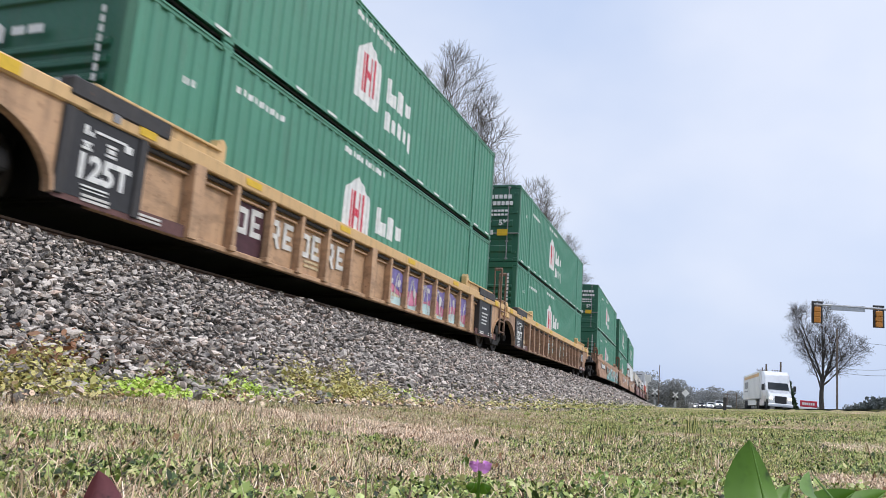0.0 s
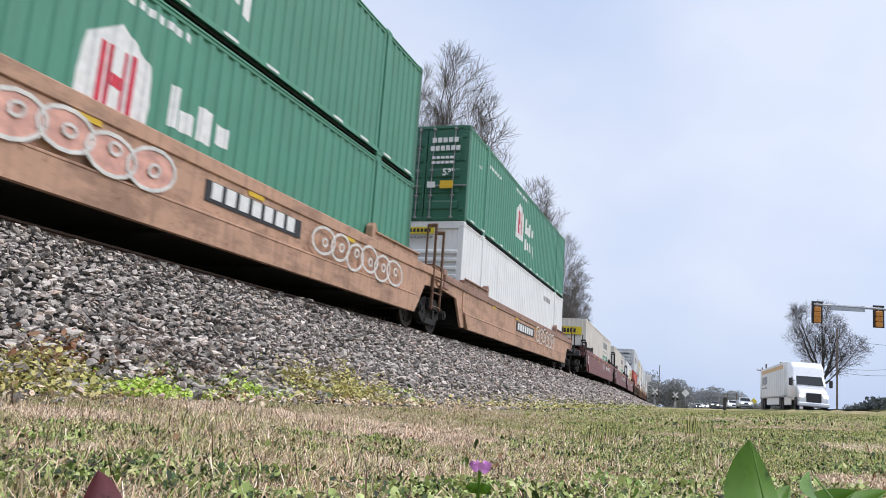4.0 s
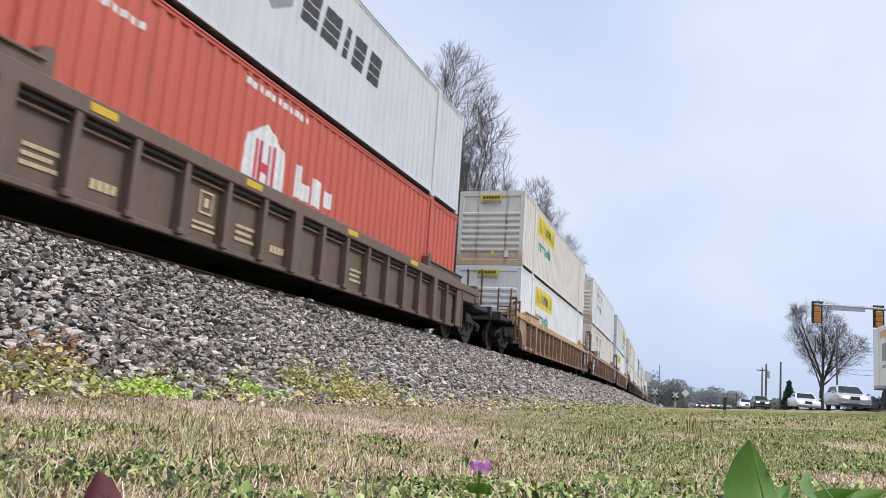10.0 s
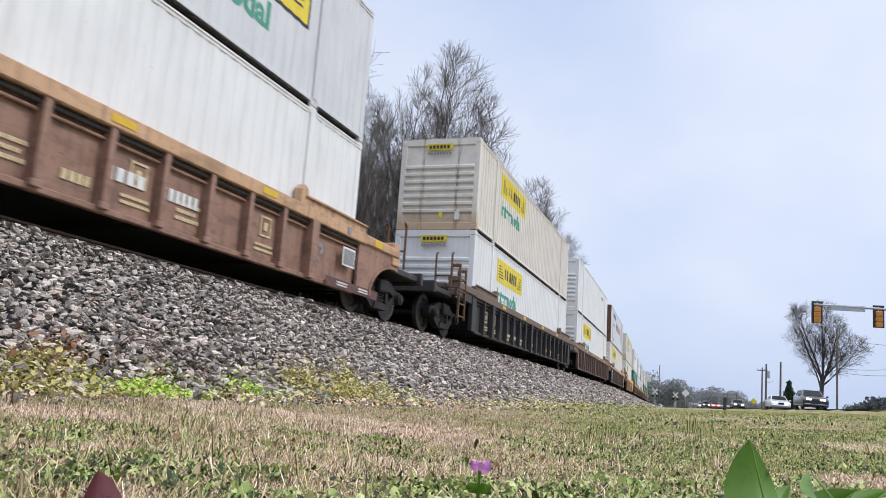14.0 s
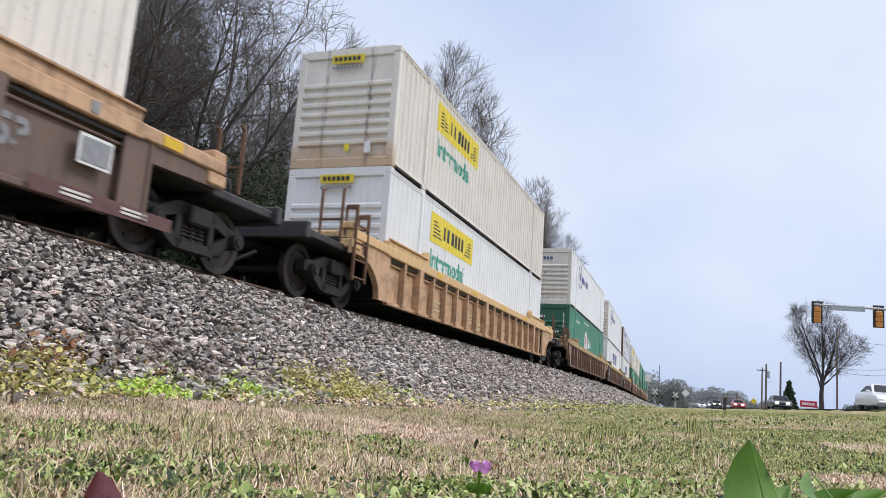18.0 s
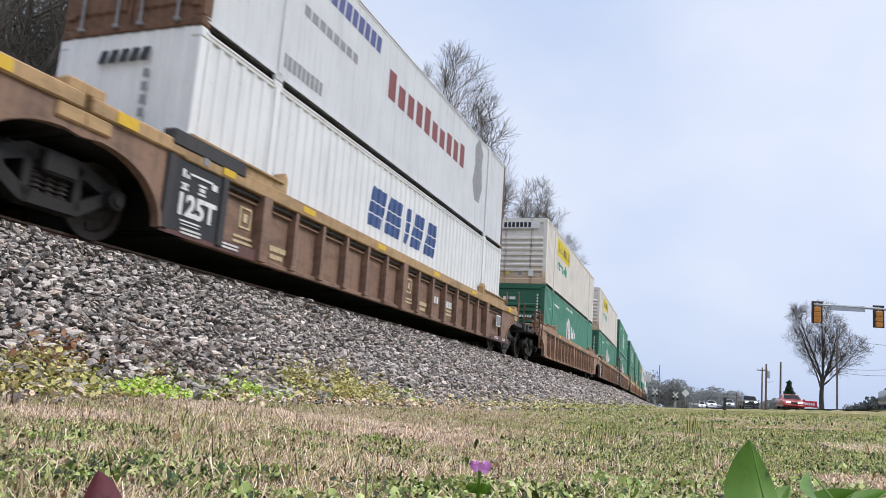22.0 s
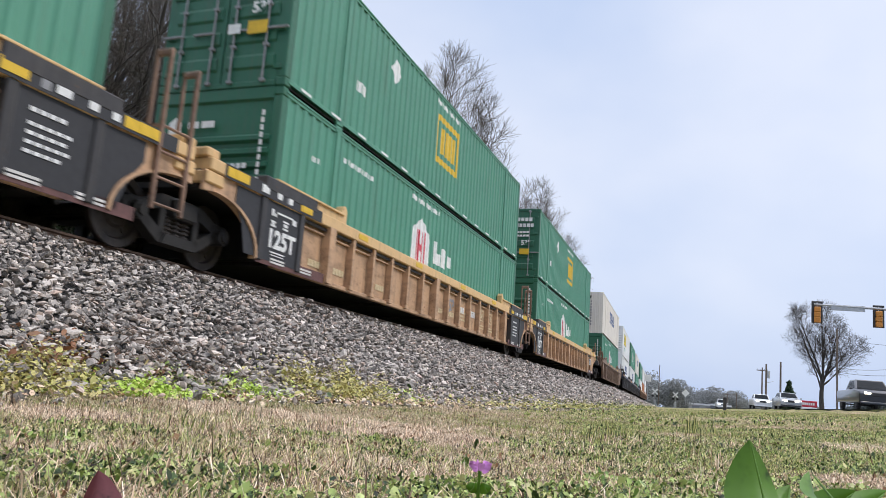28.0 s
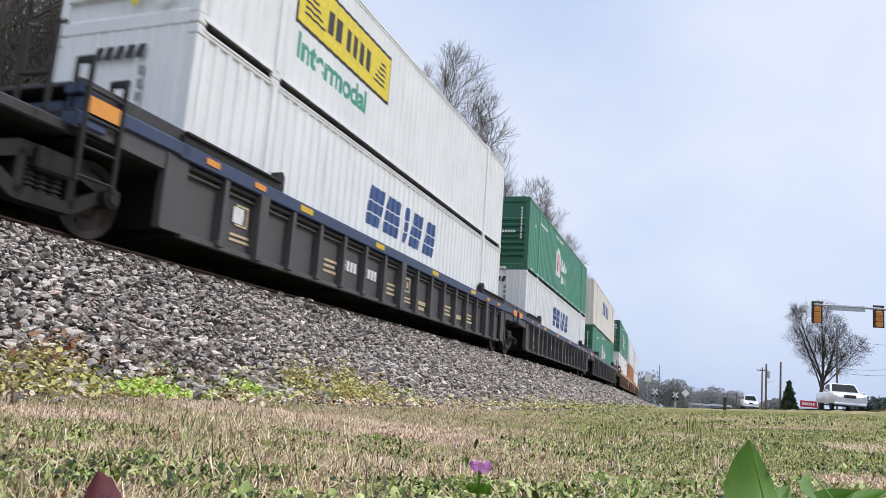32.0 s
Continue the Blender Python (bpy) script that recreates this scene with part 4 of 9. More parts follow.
def wheel_build(bm):
    """One wheelset: an axle with two dished wheels."""
    cyl(bm, (0, -1.05, 0), (0, 1.05, 0), 0.085, 12)
    for s in (-1, 1):
        prof = [(-0.066, 0.12), (-0.066, 0.2), (-0.02, 0.25), (-0.02, 0.36), (-0.066, 0.39), (-0.066, 0.455), (0.045, 0.462), (0.05, 0.5), (0.075, 0.49), (0.075, 0.39), (0.03, 0.36), (0.03, 0.24), (0.07, 0.2), (0.07, 0.12)]
        tmp = B()
        lathe(tmp, prof, 32)
        bmesh.ops.transform(tmp, matrix=Matrix.Translation((0, s * 0.755, 0)) @ Matrix.Diagonal((1, -s * -1, 1, 1)), verts=tmp.verts)
        me = bpy.data.meshes.new("tmp")
        tmp.to_mesh(me)
        tmp.free()
        bm.from_mesh(me)
        bpy.data.meshes.remove(me)
        for k in range(3):
            a = 2 * math.pi * k / 3
            cyl(bm, (0.3 * math.cos(a), s * 0.78, 0.3 * math.sin(a)), (0.3 * math.cos(a), s * 0.805, 0.3 * math.sin(a)), 0.035, 8)
    bmesh.ops.recalc_face_normals(bm, faces=bm.faces)


def side_frame_build(bm):
    """Cast side frame with an arched top, window for the springs and journal ends."""
    # frame ring: upper bar, lower bar, columns and the two ends
    prism(bm, [(-1.12, 0.42), (-1.12, 0.6), (-0.75, 0.66), (-0.42, 0.80), (-0.3, 0.64), (-0.72, 0.5)], -0.09, 0.09)
    prism(bm, [(1.12, 0.42), (0.72, 0.5), (0.3, 0.64), (0.42, 0.80), (0.75, 0.66), (1.12, 0.6)], -0.09, 0.09)
    prism(bm, [(-0.42, 0.80), (0.42, 0.80), (0.3, 0.64), (-0.3, 0.64)], -0.09, 0.09)
    prism(bm, [(-0.95, 0.46), (-0.72, 0.5), (-0.3, 0.26), (-0.36, 0.13), (-0.45, 0.16)], -0.09, 0.09)
    prism(bm, [(0.95, 0.46), (0.45, 0.16), (0.36, 0.13), (0.3, 0.26), (0.72, 0.5)], -0.09, 0.09)
    prism(bm, [(-0.36, 0.13), (-0.3, 0.27), (0.3, 0.27), (0.36, 0.13)], -0.12, 0.12)
    box(bm, -0.42, -0.3, -0.09, 0.09, 0.2, 0.72, 0.01)
    box(bm, 0.3, 0.42, -0.09, 0.09, 0.2, 0.72, 0.01)
    for x in (-0.89, 0.89):
        cyl(bm, (x, -0.2, 0.46), (x, 0.1, 0.46), 0.125, 14)
        cyl(bm, (x, -0.235, 0.46), (x, -0.2, 0.46), 0.08, 10)
        box(bm, x - 0.16, x + 0.16, -0.1, 0.1, 0.52, 0.64, 0.01)


def spring_build(bm):
    prof = []
    for k in range(6):
        z = 0.275 + k * 0.056
        prof += [(z, 0.055), (z + 0.01, 0.085), (z + 0.03, 0.085), (z + 0.04, 0.055)]
    lathe(bm, prof, 12, "z")


def bolster_build(bm):
    box(bm, -0.24, 0.24, -1.2, 1.2, 0.5, 0.78, 0.03)
    cyl(bm, (0, 0, 0.75), (0, 0, 0.9), 0.24, 16)
    box(bm, -0.62, -0.5, -0.7, 0.7, 0.4, 0.52, 0.02)
    box(bm, 0.5, 0.62, -0.7, 0.7, 0.4, 0.52, 0.02)


WHEELSETS = []


def bogie(parent, x):
    """A two-axle truck under a car end: side frames, springs, bolster and two turning wheelsets."""
    g = M["running_gear"]
    bo = part("truck", cached("truck_bolster", bolster_build, g), None, parent, "black cast steel truck", Matrix.Translation((x, 0, 0)))
    for y, flip in ((-1.0, 1), (1.0, -1)):
        part("side_frame", cached("side_frame", side_frame_build, g), None, bo, m=Matrix.Translation((0, y, 0)) @ Matrix.Diagonal((1, flip, 1, 1)))
        for x2 in ((-0.18, 0.0, 0.18) if y < 0 else ()):
            part("spring", cached("spring", spring_build, M["wheel_steel"]), None, bo, m=Matrix.Translation((x2, y, 0)))
    for a in (-0.89, 0.89):
        w = part("wheelset", cached("wheelset", wheel_build, M["wheel_steel"]), None, bo, "", Matrix.Translation((a, 0, 0.457)))
        WHEELSETS.append((w, a))
    return bo


def wall_build(smooth_side):
    def build(bm):
        if smooth_side:
            prism(bm, [(-8.3, 0.75), (-7.75, 0.34), (7.75, 0.34), (8.3, 0.75), (8.3, 1.42), (-8.3, 1.42)], SIDE, SIDE + 0.03)
            prism(bm, [(-7.85, 0.22), (7.85, 0.22), (8.2, 0.62), (-8.2, 0.62)], SIDE - 0.05, SIDE + 0.05)
            box(bm, -8.2, 8.2, SIDE - 0.06, SIDE, 0.60, 0.64, 0.01)
        else:
            prism(bm, [(-8.25, 0.9), (-8.0, 0.24), (8.0, 0.24), (8.25, 0.9), (8.25, 1.25), (-8.25, 1.25)], SIDE + 0.13, SIDE + 0.155)
            box(bm, -8.0, 8.0, SIDE + 0.05, SIDE + 0.15, 0.20, 0.28, 0.01)
    return build


def chord_build(bm):
    box(bm, -8.3, 8.3, SIDE - 0.03, SIDE + 0.155, 1.23, 1.44, 0.015)


def guide_build(bm):
    """Low guide rail along the car's shoulder with a hooked end."""
    prism(bm, [(-0.2, 1.44), (-0.2, 1.56), (0.0, 1.60), (2.1, 1.60), (2.16, 1.74), (2.26, 1.78), (2.34, 1.70), (2.34, 1.44)], SIDE + 0.0, SIDE + 0.15)
    box(bm, -0.2, 2.2, SIDE - 0.045, SIDE + 0.02, 1.57, 1.61, 0.008)


def post_build(bm):
    prism(bm, [(-0.045, 0.26), (0.045, 0.26), (0.05, 1.24), (-0.05, 1.24)], SIDE - 0.01, SIDE + 0.135)
    box(bm, -0.075, 0.075, SIDE - 0.02, SIDE + 0.12, 0.24, 0.32, 0.008)


def heavy_post_build(bm):
    prism(bm, [(-0.1, 0.22), (0.1, 0.22), (0.12, 1.25), (-0.12, 1.25)], SIDE - 0.04, SIDE + 0.135)


def gusset_curve():
    return [(-0.5 - 1.15 * (1 - math.cos(a)), 0.24 + 0.74 * math.sin(a)) for a in [k * math.pi / 16 for k in range(9)]]


def end_build(bm, s=-1):
    """Car end over the truck: an arched side gusset with a narrow lip."""
    y0, y1 = (SIDE + 0.02, SIDE + 0.08) if s < 0 else (-SIDE - 0.08, -SIDE - 0.02)
    curve = gusset_curve()
    for (x0, z0), (x1, z1) in zip(curve, curve[1:]):
        prism(bm, [(x0, z0), (x1, z1), (x1, 1.25), (x0, 1.25)], y0, y1)
        prism(bm, [(x0 - 0.02, z0 - 0.01), (x1 - 0.02, z1 - 0.01), (x1 + 0.02, z1 + 0.02), (x0 + 0.02, z0 + 0.02)], y0 - 0.04, y1 + 0.03)
    prism(bm, [(0.05, 0.24), (0.05, 1.25), (-0.5, 1.25), (-0.5, 0.24)], y0, y1)
    prism(bm, [(-1.65, 0.98), (-1.65, 1.25), (-1.9, 1.25), (-1.9, 0.95)], y0, y1)


def end_square(bm):
    """Car end cut off upright before the truck, only the shoulder reaching on."""
    prism(bm, [(0.05, 0.24), (0.05, 1.25), (-1.9, 1.25), (-1.9, 1.04), (-0.42, 1.0), (-0.38, 0.24)], SIDE + 0.02, SIDE + 0.08)
    box(bm, -0.42, -0.36, SIDE - 0.01, SIDE + 0.12, 0.24, 1.24, 0.01)


def under_build(bm):
    """Grimy steel under the car end, its shade put into the near-black colour: far gusset, shear plate, bulkhead, end
    sill and draft sill.
    """
    end_build(bm, 1)
    box(bm, -1.8, 0.1, -1.36, 1.3, 0.99, 1.03)
    box(bm, -0.1, 0.0, -1.36, 1.3, 0.3, 1.0)
    box(bm, -1.85, -1.65, -1.35, 1.35, 0.98, 1.3, 0.03)
    box(bm, -2.0, 0.0, -0.35, 0.35, 0.86, 1.0, 0.02)


def under_plain(bm):
    prism(bm, [(0.05, 0.24), (0.05, 1.25), (-1.9, 1.25), (-1.9, 1.02), (-0.75, 0.96), (-0.45, 0.55), (-0.2, 0.24)], -SIDE - 0.08, -SIDE - 0.02)
    box(bm, -1.8, 0.1, -1.36, 1.3, 0.99, 1.03)
    box(bm, -0.1, 0.0, -1.36, 1.3, 0.3, 1.0)
    box(bm, -1.85, -1.65, -1.35, 1.35, 0.98, 1.3, 0.03)


def end_plain(bm):
    """Car end of the smooth-sided cars: a straight chamfer over the truck."""
    prism(bm, [(0.05, 0.24), (0.05, 1.25), (-1.9, 1.25), (-1.9, 1.02), (-0.75, 0.96), (-0.45, 0.55), (-0.2, 0.24)], SIDE + 0.02, SIDE + 0.08)


def deck_side(bm):
    box(bm, -1.85, 0.0, SIDE - 0.03, SIDE + 0.3, 1.25, 1.44, 0.02)


def corner_block(bm):
    box(bm, -1.9, -1.5, SIDE - 0.02, SIDE + 0.28, 1.06, 1.24, 0.02)
    box(bm, -1.9, -1.62, SIDE + 0.02, SIDE + 0.3, 1.44, 1.58, 0.02)


def deck_cross(bm):
    box(bm, -1.82, -1.3, -1.1, 1.1, 1.25, 1.42, 0.03)


def deck_hump(bm):
    prism(bm, [(-1.2, 1.0), (-1.05, 1.28), (-0.55, 1.28), (-0.4, 1.0)], -0.55, 0.55)


def deck_slat(bm):
    box(bm, -0.065, 0.065, -1.1, 1.1, 1.30, 1.33)


def ladder_build(tall):
    def build(bm):
        """Side ladder by the coupling: two grab posts in line with the car, rungs up to its shoulder."""
        for x, top in ((0.0, tall), (0.55, tall - 0.08)):
            box(bm, x - 0.028, x + 0.028, SIDE - 0.055, SIDE + 0.005, 0.42, top, 0.01)
            prism(bm, [(x - 0.028, top - 0.02), (x - 0.028, top + 0.05), (x + 0.01, top + 0.08), (x + 0.028, top + 0.05), (x + 0.028, top - 0.02)], SIDE - 0.05, SIDE + 0.2)
            box(bm, x - 0.02, x + 0.02, SIDE, SIDE + 0.22, 1.5, 1.54)
            box(bm, x - 0.02, x + 0.02, SIDE + 0.18, SIDE + 0.22, 1.3, top + 0.05)
        for z in (0.5, 0.84, 1.18, 1.52):
            cyl(bm, (0.0, SIDE - 0.03, z), (0.55, SIDE - 0.03, z), 0.02, 6)
    return build


def handrail_build(bm):
    """Grab posts over the platform, tied by one low bar."""
    for y in (-1.4, -0.95):
        cyl(bm, (-1.45, y, 1.3), (-1.45, y, 2.3), 0.03, 8)
        cyl(bm, (-1.45, y, 2.3), (-1.36, y, 2.36), 0.03, 8)
    cyl(bm, (-1.45, -1.4, 1.72), (-1.45, -0.95, 1.72), 0.022, 8)
    cyl(bm, (-1.45, -0.95, 1.35), (-1.45, 0.6, 1.35), 0.03, 8)


def coupler_build(bm):
    box(bm, -2.05, -0.2, -0.1, 0.1, 0.74, 0.94, 0.03)
    box(bm, -2.25, -1.95, -0.16, 0.18, 0.68, 1.0, 0.05)
    cyl(bm, (-1.9, -0.5, 0.62), (-2.2, -0.25, 0.4), 0.03, 8)


def brake_build(bm):
    cyl(bm, (-1.4, 0.3, 1.35), (-0.6, 0.3, 1.35), 0.16, 12)
    cyl(bm, (-1.75, 0.75, 1.9), (-1.68, 0.75, 1.9), 0.28, 16)
    cyl(bm, (-1.72, 0.75, 1.3), (-1.72, 0.75, 1.9), 0.03, 8)


def well_car(m, style, main, chord, label, front_own=True, rear_own=True, panel=None, guide=None, ladder="rust", posts=True):
    """A container well car unit. Its x axis points away along the track; the truck at its front is its own, that at its rear only at a car's end."""
    p, pc = M[main], M[chord]
    ob = thing("well_car", m, label, "rail car", "well cars of the train")
    smooth_side = style == "smooth"
    square = main in ("car_slate", "car_dark", "car_black")
    front_panel, rear_panel = bool(panel) and panel != "rear", bool(panel)
    part("side_wall", cached("side_wall_" + style, wall_build(smooth_side), p), None, ob)
    flip = Matrix.Diagonal((1, -1, 1, 1))
    part("side_wall", cached("side_wall_" + style, wall_build(smooth_side), p), None, ob, m=flip)
    part("top_chord", cached("top_chord", chord_build, pc), None, ob)
    part("top_chord", cached("top_chord", chord_build, pc), None, ob, m=flip)
    for k in range(7):
        part("floor_beam", cached("floor_beam", lambda bm: box(bm, -0.15, 0.15, -1.3, 1.3, 0.24, 0.39, 0.01), M["running_gear"]), None, ob, m=Matrix.Translation((-7.8 + k * 2.6, 0, 0)))
    # Added dark sheet across the open well, standing in for shade underneath.
    part("well_floor", cached("well_floor", lambda bm: box(bm, -8.0, 8.0, -1.33, 1.33, 0.3, 0.33), M["running_gear"]), None, ob)
    pg = M[guide or chord]
    if not smooth_side:
        # Pipe made thick and black so it also paints the shade under the chord.
        part("brake_pipe", cached("brake_pipe", lambda bm: cyl(bm, (-8.1, SIDE + 0.07, 1.185), (8.1, SIDE + 0.07, 1.185), 0.038, 8), M["car_black"]), None, ob)
        part("air_pipe", cached("air_pipe", lambda bm: cyl(bm, (-8.1, SIDE + 0.09, 1.09), (8.1, SIDE + 0.09, 1.09), 0.022, 8), p), None, ob)
    part("guide_rail", cached("guide_rail", guide_build, pg), None, ob, m=Matrix.Translation((-8.05, 0, 0)))
    part("guide_rail", cached("guide_rail", guide_build, pg), None, ob, m=Matrix.Translation((8.05, 0, 0)) @ Matrix.Diagonal((-1, 1, 1, 1)))
    if not smooth_side:
        for k in range(16):
            x = -7.2 + k * 0.96
            if (front_panel and k == 0) or (rear_panel and k == 15):
                continue
            heavy = k in (1, 7, 14)
            part("side_post", cached("heavy_post" if heavy else "side_post", heavy_post_build if heavy else post_build, p), None, ob, m=Matrix.Translation((x, 0, 0)))
    for s in (1, -1):
        e = Matrix.Translation((-s * 8.1, 0, 0)) @ Matrix.Diagonal((s, 1, 1, 1))
        part("end_frame", cached("end_frame_plain", end_plain, p) if smooth_side else (cached("end_frame_square", end_square, p) if square else cached("end_frame", end_build, p)), None, ob, m=e)
        part("underframe", cached("underframe_plain", under_plain, M["running_gear"]) if smooth_side else cached("underframe", under_build, M["running_gear"]), None, ob, m=e)
        part("corner_block", cached("corner_block", corner_block, pc), None, ob, m=e)
        part("end_sill", cached("end_sill", deck_side, pc), None, ob, m=e)
        part("end_sill", cached("end_sill", deck_side, pc), None, ob, m=e @ Matrix.Diagonal((1, -1, 1, 1)))
        part("end_beam", cached("end_beam", deck_cross, pc), None, ob, m=e)
        part("pivot_cover", cached("pivot_cover", deck_hump, p), None, ob, m=e)
        for k in range(5):
            part("walkway_slat", cached("walkway_slat", deck_slat, M["running_gear"]), None, ob, m=e @ Matrix.Translation((-1.12 + k * 0.2, 0, 0)))
        own = front_own if s > 0 else rear_own
        if guide:
            part("walkway", cached("walkway", lambda bm: [box(bm, -1.9, 0.05, -1.42, -1.3, 1.44, 1.64, 0.02), box(bm, -1.9, 0.05, 1.3, 1.42, 1.44, 1.64, 0.02), box(bm, -1.9, 0.05, -1.3, 1.3, 1.54, 1.6, 0.01)] and None, M["car_black"]), None, ob, m=e)
        if own:
            e2 = Matrix.Translation((-s * (8.1 + 1.75), 0, 0)) @ Matrix.Diagonal((s, 1, 1, 1))
            part("platform", cached("platform", lambda bm: [box(bm, -1.75, 0.1, -1.3, 1.3, 0.98, 1.12, 0.02), box(bm, -1.8, -1.65, -1.4, 1.4, 0.9, 1.2, 0.02)] and None, M["car_black"]), None, ob, m=e2)
            part("coupler", cached("coupler", coupler_build, M["running_gear"]), None, ob, m=e2)
            part("handrail", cached("handrail", handrail_build, M[ladder]), None, ob, m=e2 @ Matrix.Translation((0.9, 0, -0.2)))
            part("brake_gear", cached("brake_gear", brake_build, M["running_gear"]), None, ob, m=e2 @ Matrix.Translation((0.2, 0, 0)))
        if own and s > 0:
            part("ladder", cached("ladder_low", ladder_build(1.85), M[ladder]), None, ob, m=Matrix.Translation((-9.95, 0, 0)))
        elif not own and s < 0 and (panel or smooth_side) and posts:
            part("ladder", cached("ladder", ladder_build(2.5), M[ladder]), None, ob, m=Matrix.Translation((9.25, 0, 0)))
    bogie(ob, -PIVOT)
    if rear_own:
        bogie(ob, PIVOT)
    if panel:
        y = SIDE + 0.008
        for x0 in ((-0.44, 0.74) if front_panel else ()) + (() if rear_own else (15.2, 16.38)):
            part("panel_post", cached("panel_post", lambda bm: box(bm, -0.07, 0.07, SIDE - 0.025, SIDE + 0.14, 0.24, 1.24, 0.012), M["car_black"]), None, ob, m=Matrix.Translation((x0 - LONG / 2, 0, 0)))
        if front_panel:
            mark(ob, "sign_panel", [rect(0, 0, 1.05, 0.96)], "black_mark", side_pose(-0.375, 0.27, y), "dark_panel")
            part("load_lettering", letters("125T", 0.29, M["white_mark"]), None, ob, "white load figures", side_pose(-0.27, 0.5, y - 0.012))
            mark(ob, "lettering", [rect(-0.2, 1.0, 0.06, 0.11), rect(-0.11, 1.0, 0.05, 0.05), rect(-0.04, 1.06, 0.5, 0.03), rect(-0.2, 0.83, 0.14, 0.03), rect(-0.2, 0.9, 0.14, 0.025), rect(-0.17, 0.865, 0.08, 0.03), rect(0.16, 0.84, 0.16, 0.03), rect(0.16, 0.96, 0.16, 0.03), rect(0.18, 0.89, 0.12, 0.05), rect(0.44, 0.98, 0.12, 0.09), rect(-0.14, 0.41, 0.42, 0.022), rect(-0.12, 0.37, 0.38, 0.014)], "white_mark", side_pose(0, 0, y - 0.012), "panel_marks")
            part("guide_shoe", cached("guide_shoe", lambda bm: box(bm, -0.5, 1.15, SIDE - 0.05, SIDE + 0.16, 1.36, 1.58, 0.02), M["car_black"]), None, ob, m=Matrix.Translation((-LONG / 2, 0, 0)))
        if not rear_own:
            mark(ob, "sign_panel", [rect(0, 0, 1.05, 0.96)], "black_mark", side_pose(15.265, 0.27, y), "dark_panel")
            part("size_lettering", letters("53", 0.34, M["grey_mark"]), None, ob, "dark painted figures", side_pose(14.42, 0.56, SIDE + 0.12))
            part("guide_shoe", cached("guide_shoe_rear", lambda bm: box(bm, -1.15, 0.5, SIDE - 0.05, SIDE + 0.16, 1.36, 1.58, 0.02), M["car_black"]), None, ob, m=Matrix.Translation((LONG / 2, 0, 0)))
            mark(ob, "lettering", bar_row(71, 4, 0.5, 0.05, 15.45, 1.0) + bar_row(72, 5, 0.6, 0.04, 15.45, 0.85) + bar_row(73, 4, 0.55, 0.04, 15.45, 0.75) + bar_row(74, 5, 0.6, 0.04, 15.45, 0.65) + bar_row(75, 4, 0.5, 0.04, 15.45, 0.55), "white_mark", side_pose(0, 0, y - 0.012), "panel_lines")
        else:
            part("size_lettering", letters("53", 0.34, M["grey_mark"]), None, ob, m=side_pose(14.45, 0.6, SIDE + 0.12))
            mark(ob, "plaque_frame", [rect(0, 0, 0.5, 0.36)], "white_mark", side_pose(15.45, 0.66, SIDE + 0.008), "plaque_frame")
            mark(ob, "plaque", [rect(0.04, 0.04, 0.42, 0.28)], "grey_mark", side_pose(15.45, 0.66, SIDE - 0.002), "plaque")
        for x, w2, c2 in ((-1.5, 0.35, "yellow_mark"), (0.15, 0.12, "grey_mark"), (0.6, 0.3, "yellow_mark"), (15.5, 0.12, "grey_mark"), (16.7, 0.36, "yellow_mark")):
            mark(ob, "reflector", [rect(0, 0, w2, 0.14)], c2, side_pose(x, 1.27, SIDE - 0.04), f"sill_patch_{w2}")
        for x in (-0.2, 15.2):
            mark(ob, "sill_band", [rect(0, 0, 2.2, 0.17)], "sill_mark", side_pose(x - 0.3, 0.2, SIDE + 0.012), "sill_band")
            mark(ob, "reflector", [rect(0.1, 0.05, 0.42, 0.03), rect(0.1, 0.1, 0.42, 0.03), rect(1.0, 0.05, 0.42, 0.03), rect(1.0, 0.1, 0.42, 0.03)], "graffiti_pale", side_pose(x, 0.2, SIDE + 0.0), "pink_strip")
    if not smooth_side:
        stencils(ob, int(m.translation.x * 7) % 97, SIDE + 0.118)
        if panel:
            mark(ob, "lettering", bar_row(211, 4, 0.7, 0.17, 0, 0, 0.3) + bar_row(212, 6, 0.75, 0.17, 1.0, 0, 0.3), "white_mark", side_pose(9.58, 0.66, SIDE + 0.114), "car_number")
    if guide and not smooth_side:
        for x in (-1.86, 17.5):
            mark(ob, "reflector", [rect(0, 0, 0.48, 0.2)], "orange_mark", side_pose(x, 1.235, SIDE - 0.04), "end_plate")
        for x in (0.3, 1.5, 14.2, 15.4):
            mark(ob, "reflector", [rect(0, 0, 0.3, 0.09)], "orange_mark", side_pose(x, 1.3, SIDE - 0.04), "shoulder_plate")
    yc = SIDE - 0.034 if not smooth_side else SIDE - 0.008
    for x in (2.9, 6.0, 9.4, 12.6):
        mark(ob, "reflector", [rect(0, 0, 0.42, 0.1)], "yellow_mark", side_pose(x, 1.29 if not smooth_side else 1.16, yc if not smooth_side else SIDE - 0.012), "reflector")
    return ob

# ---- the train, unit by unit, front of each box at the clip's start ----
TRAIN = []          # (object, arc length of its origin at the start)


def stack_pose(s0, level, single=False):
    return on_track(s0 + LONG / 2) @ Matrix.Translation((0, 0, 0.40 + level * (TALL + 0.012)))


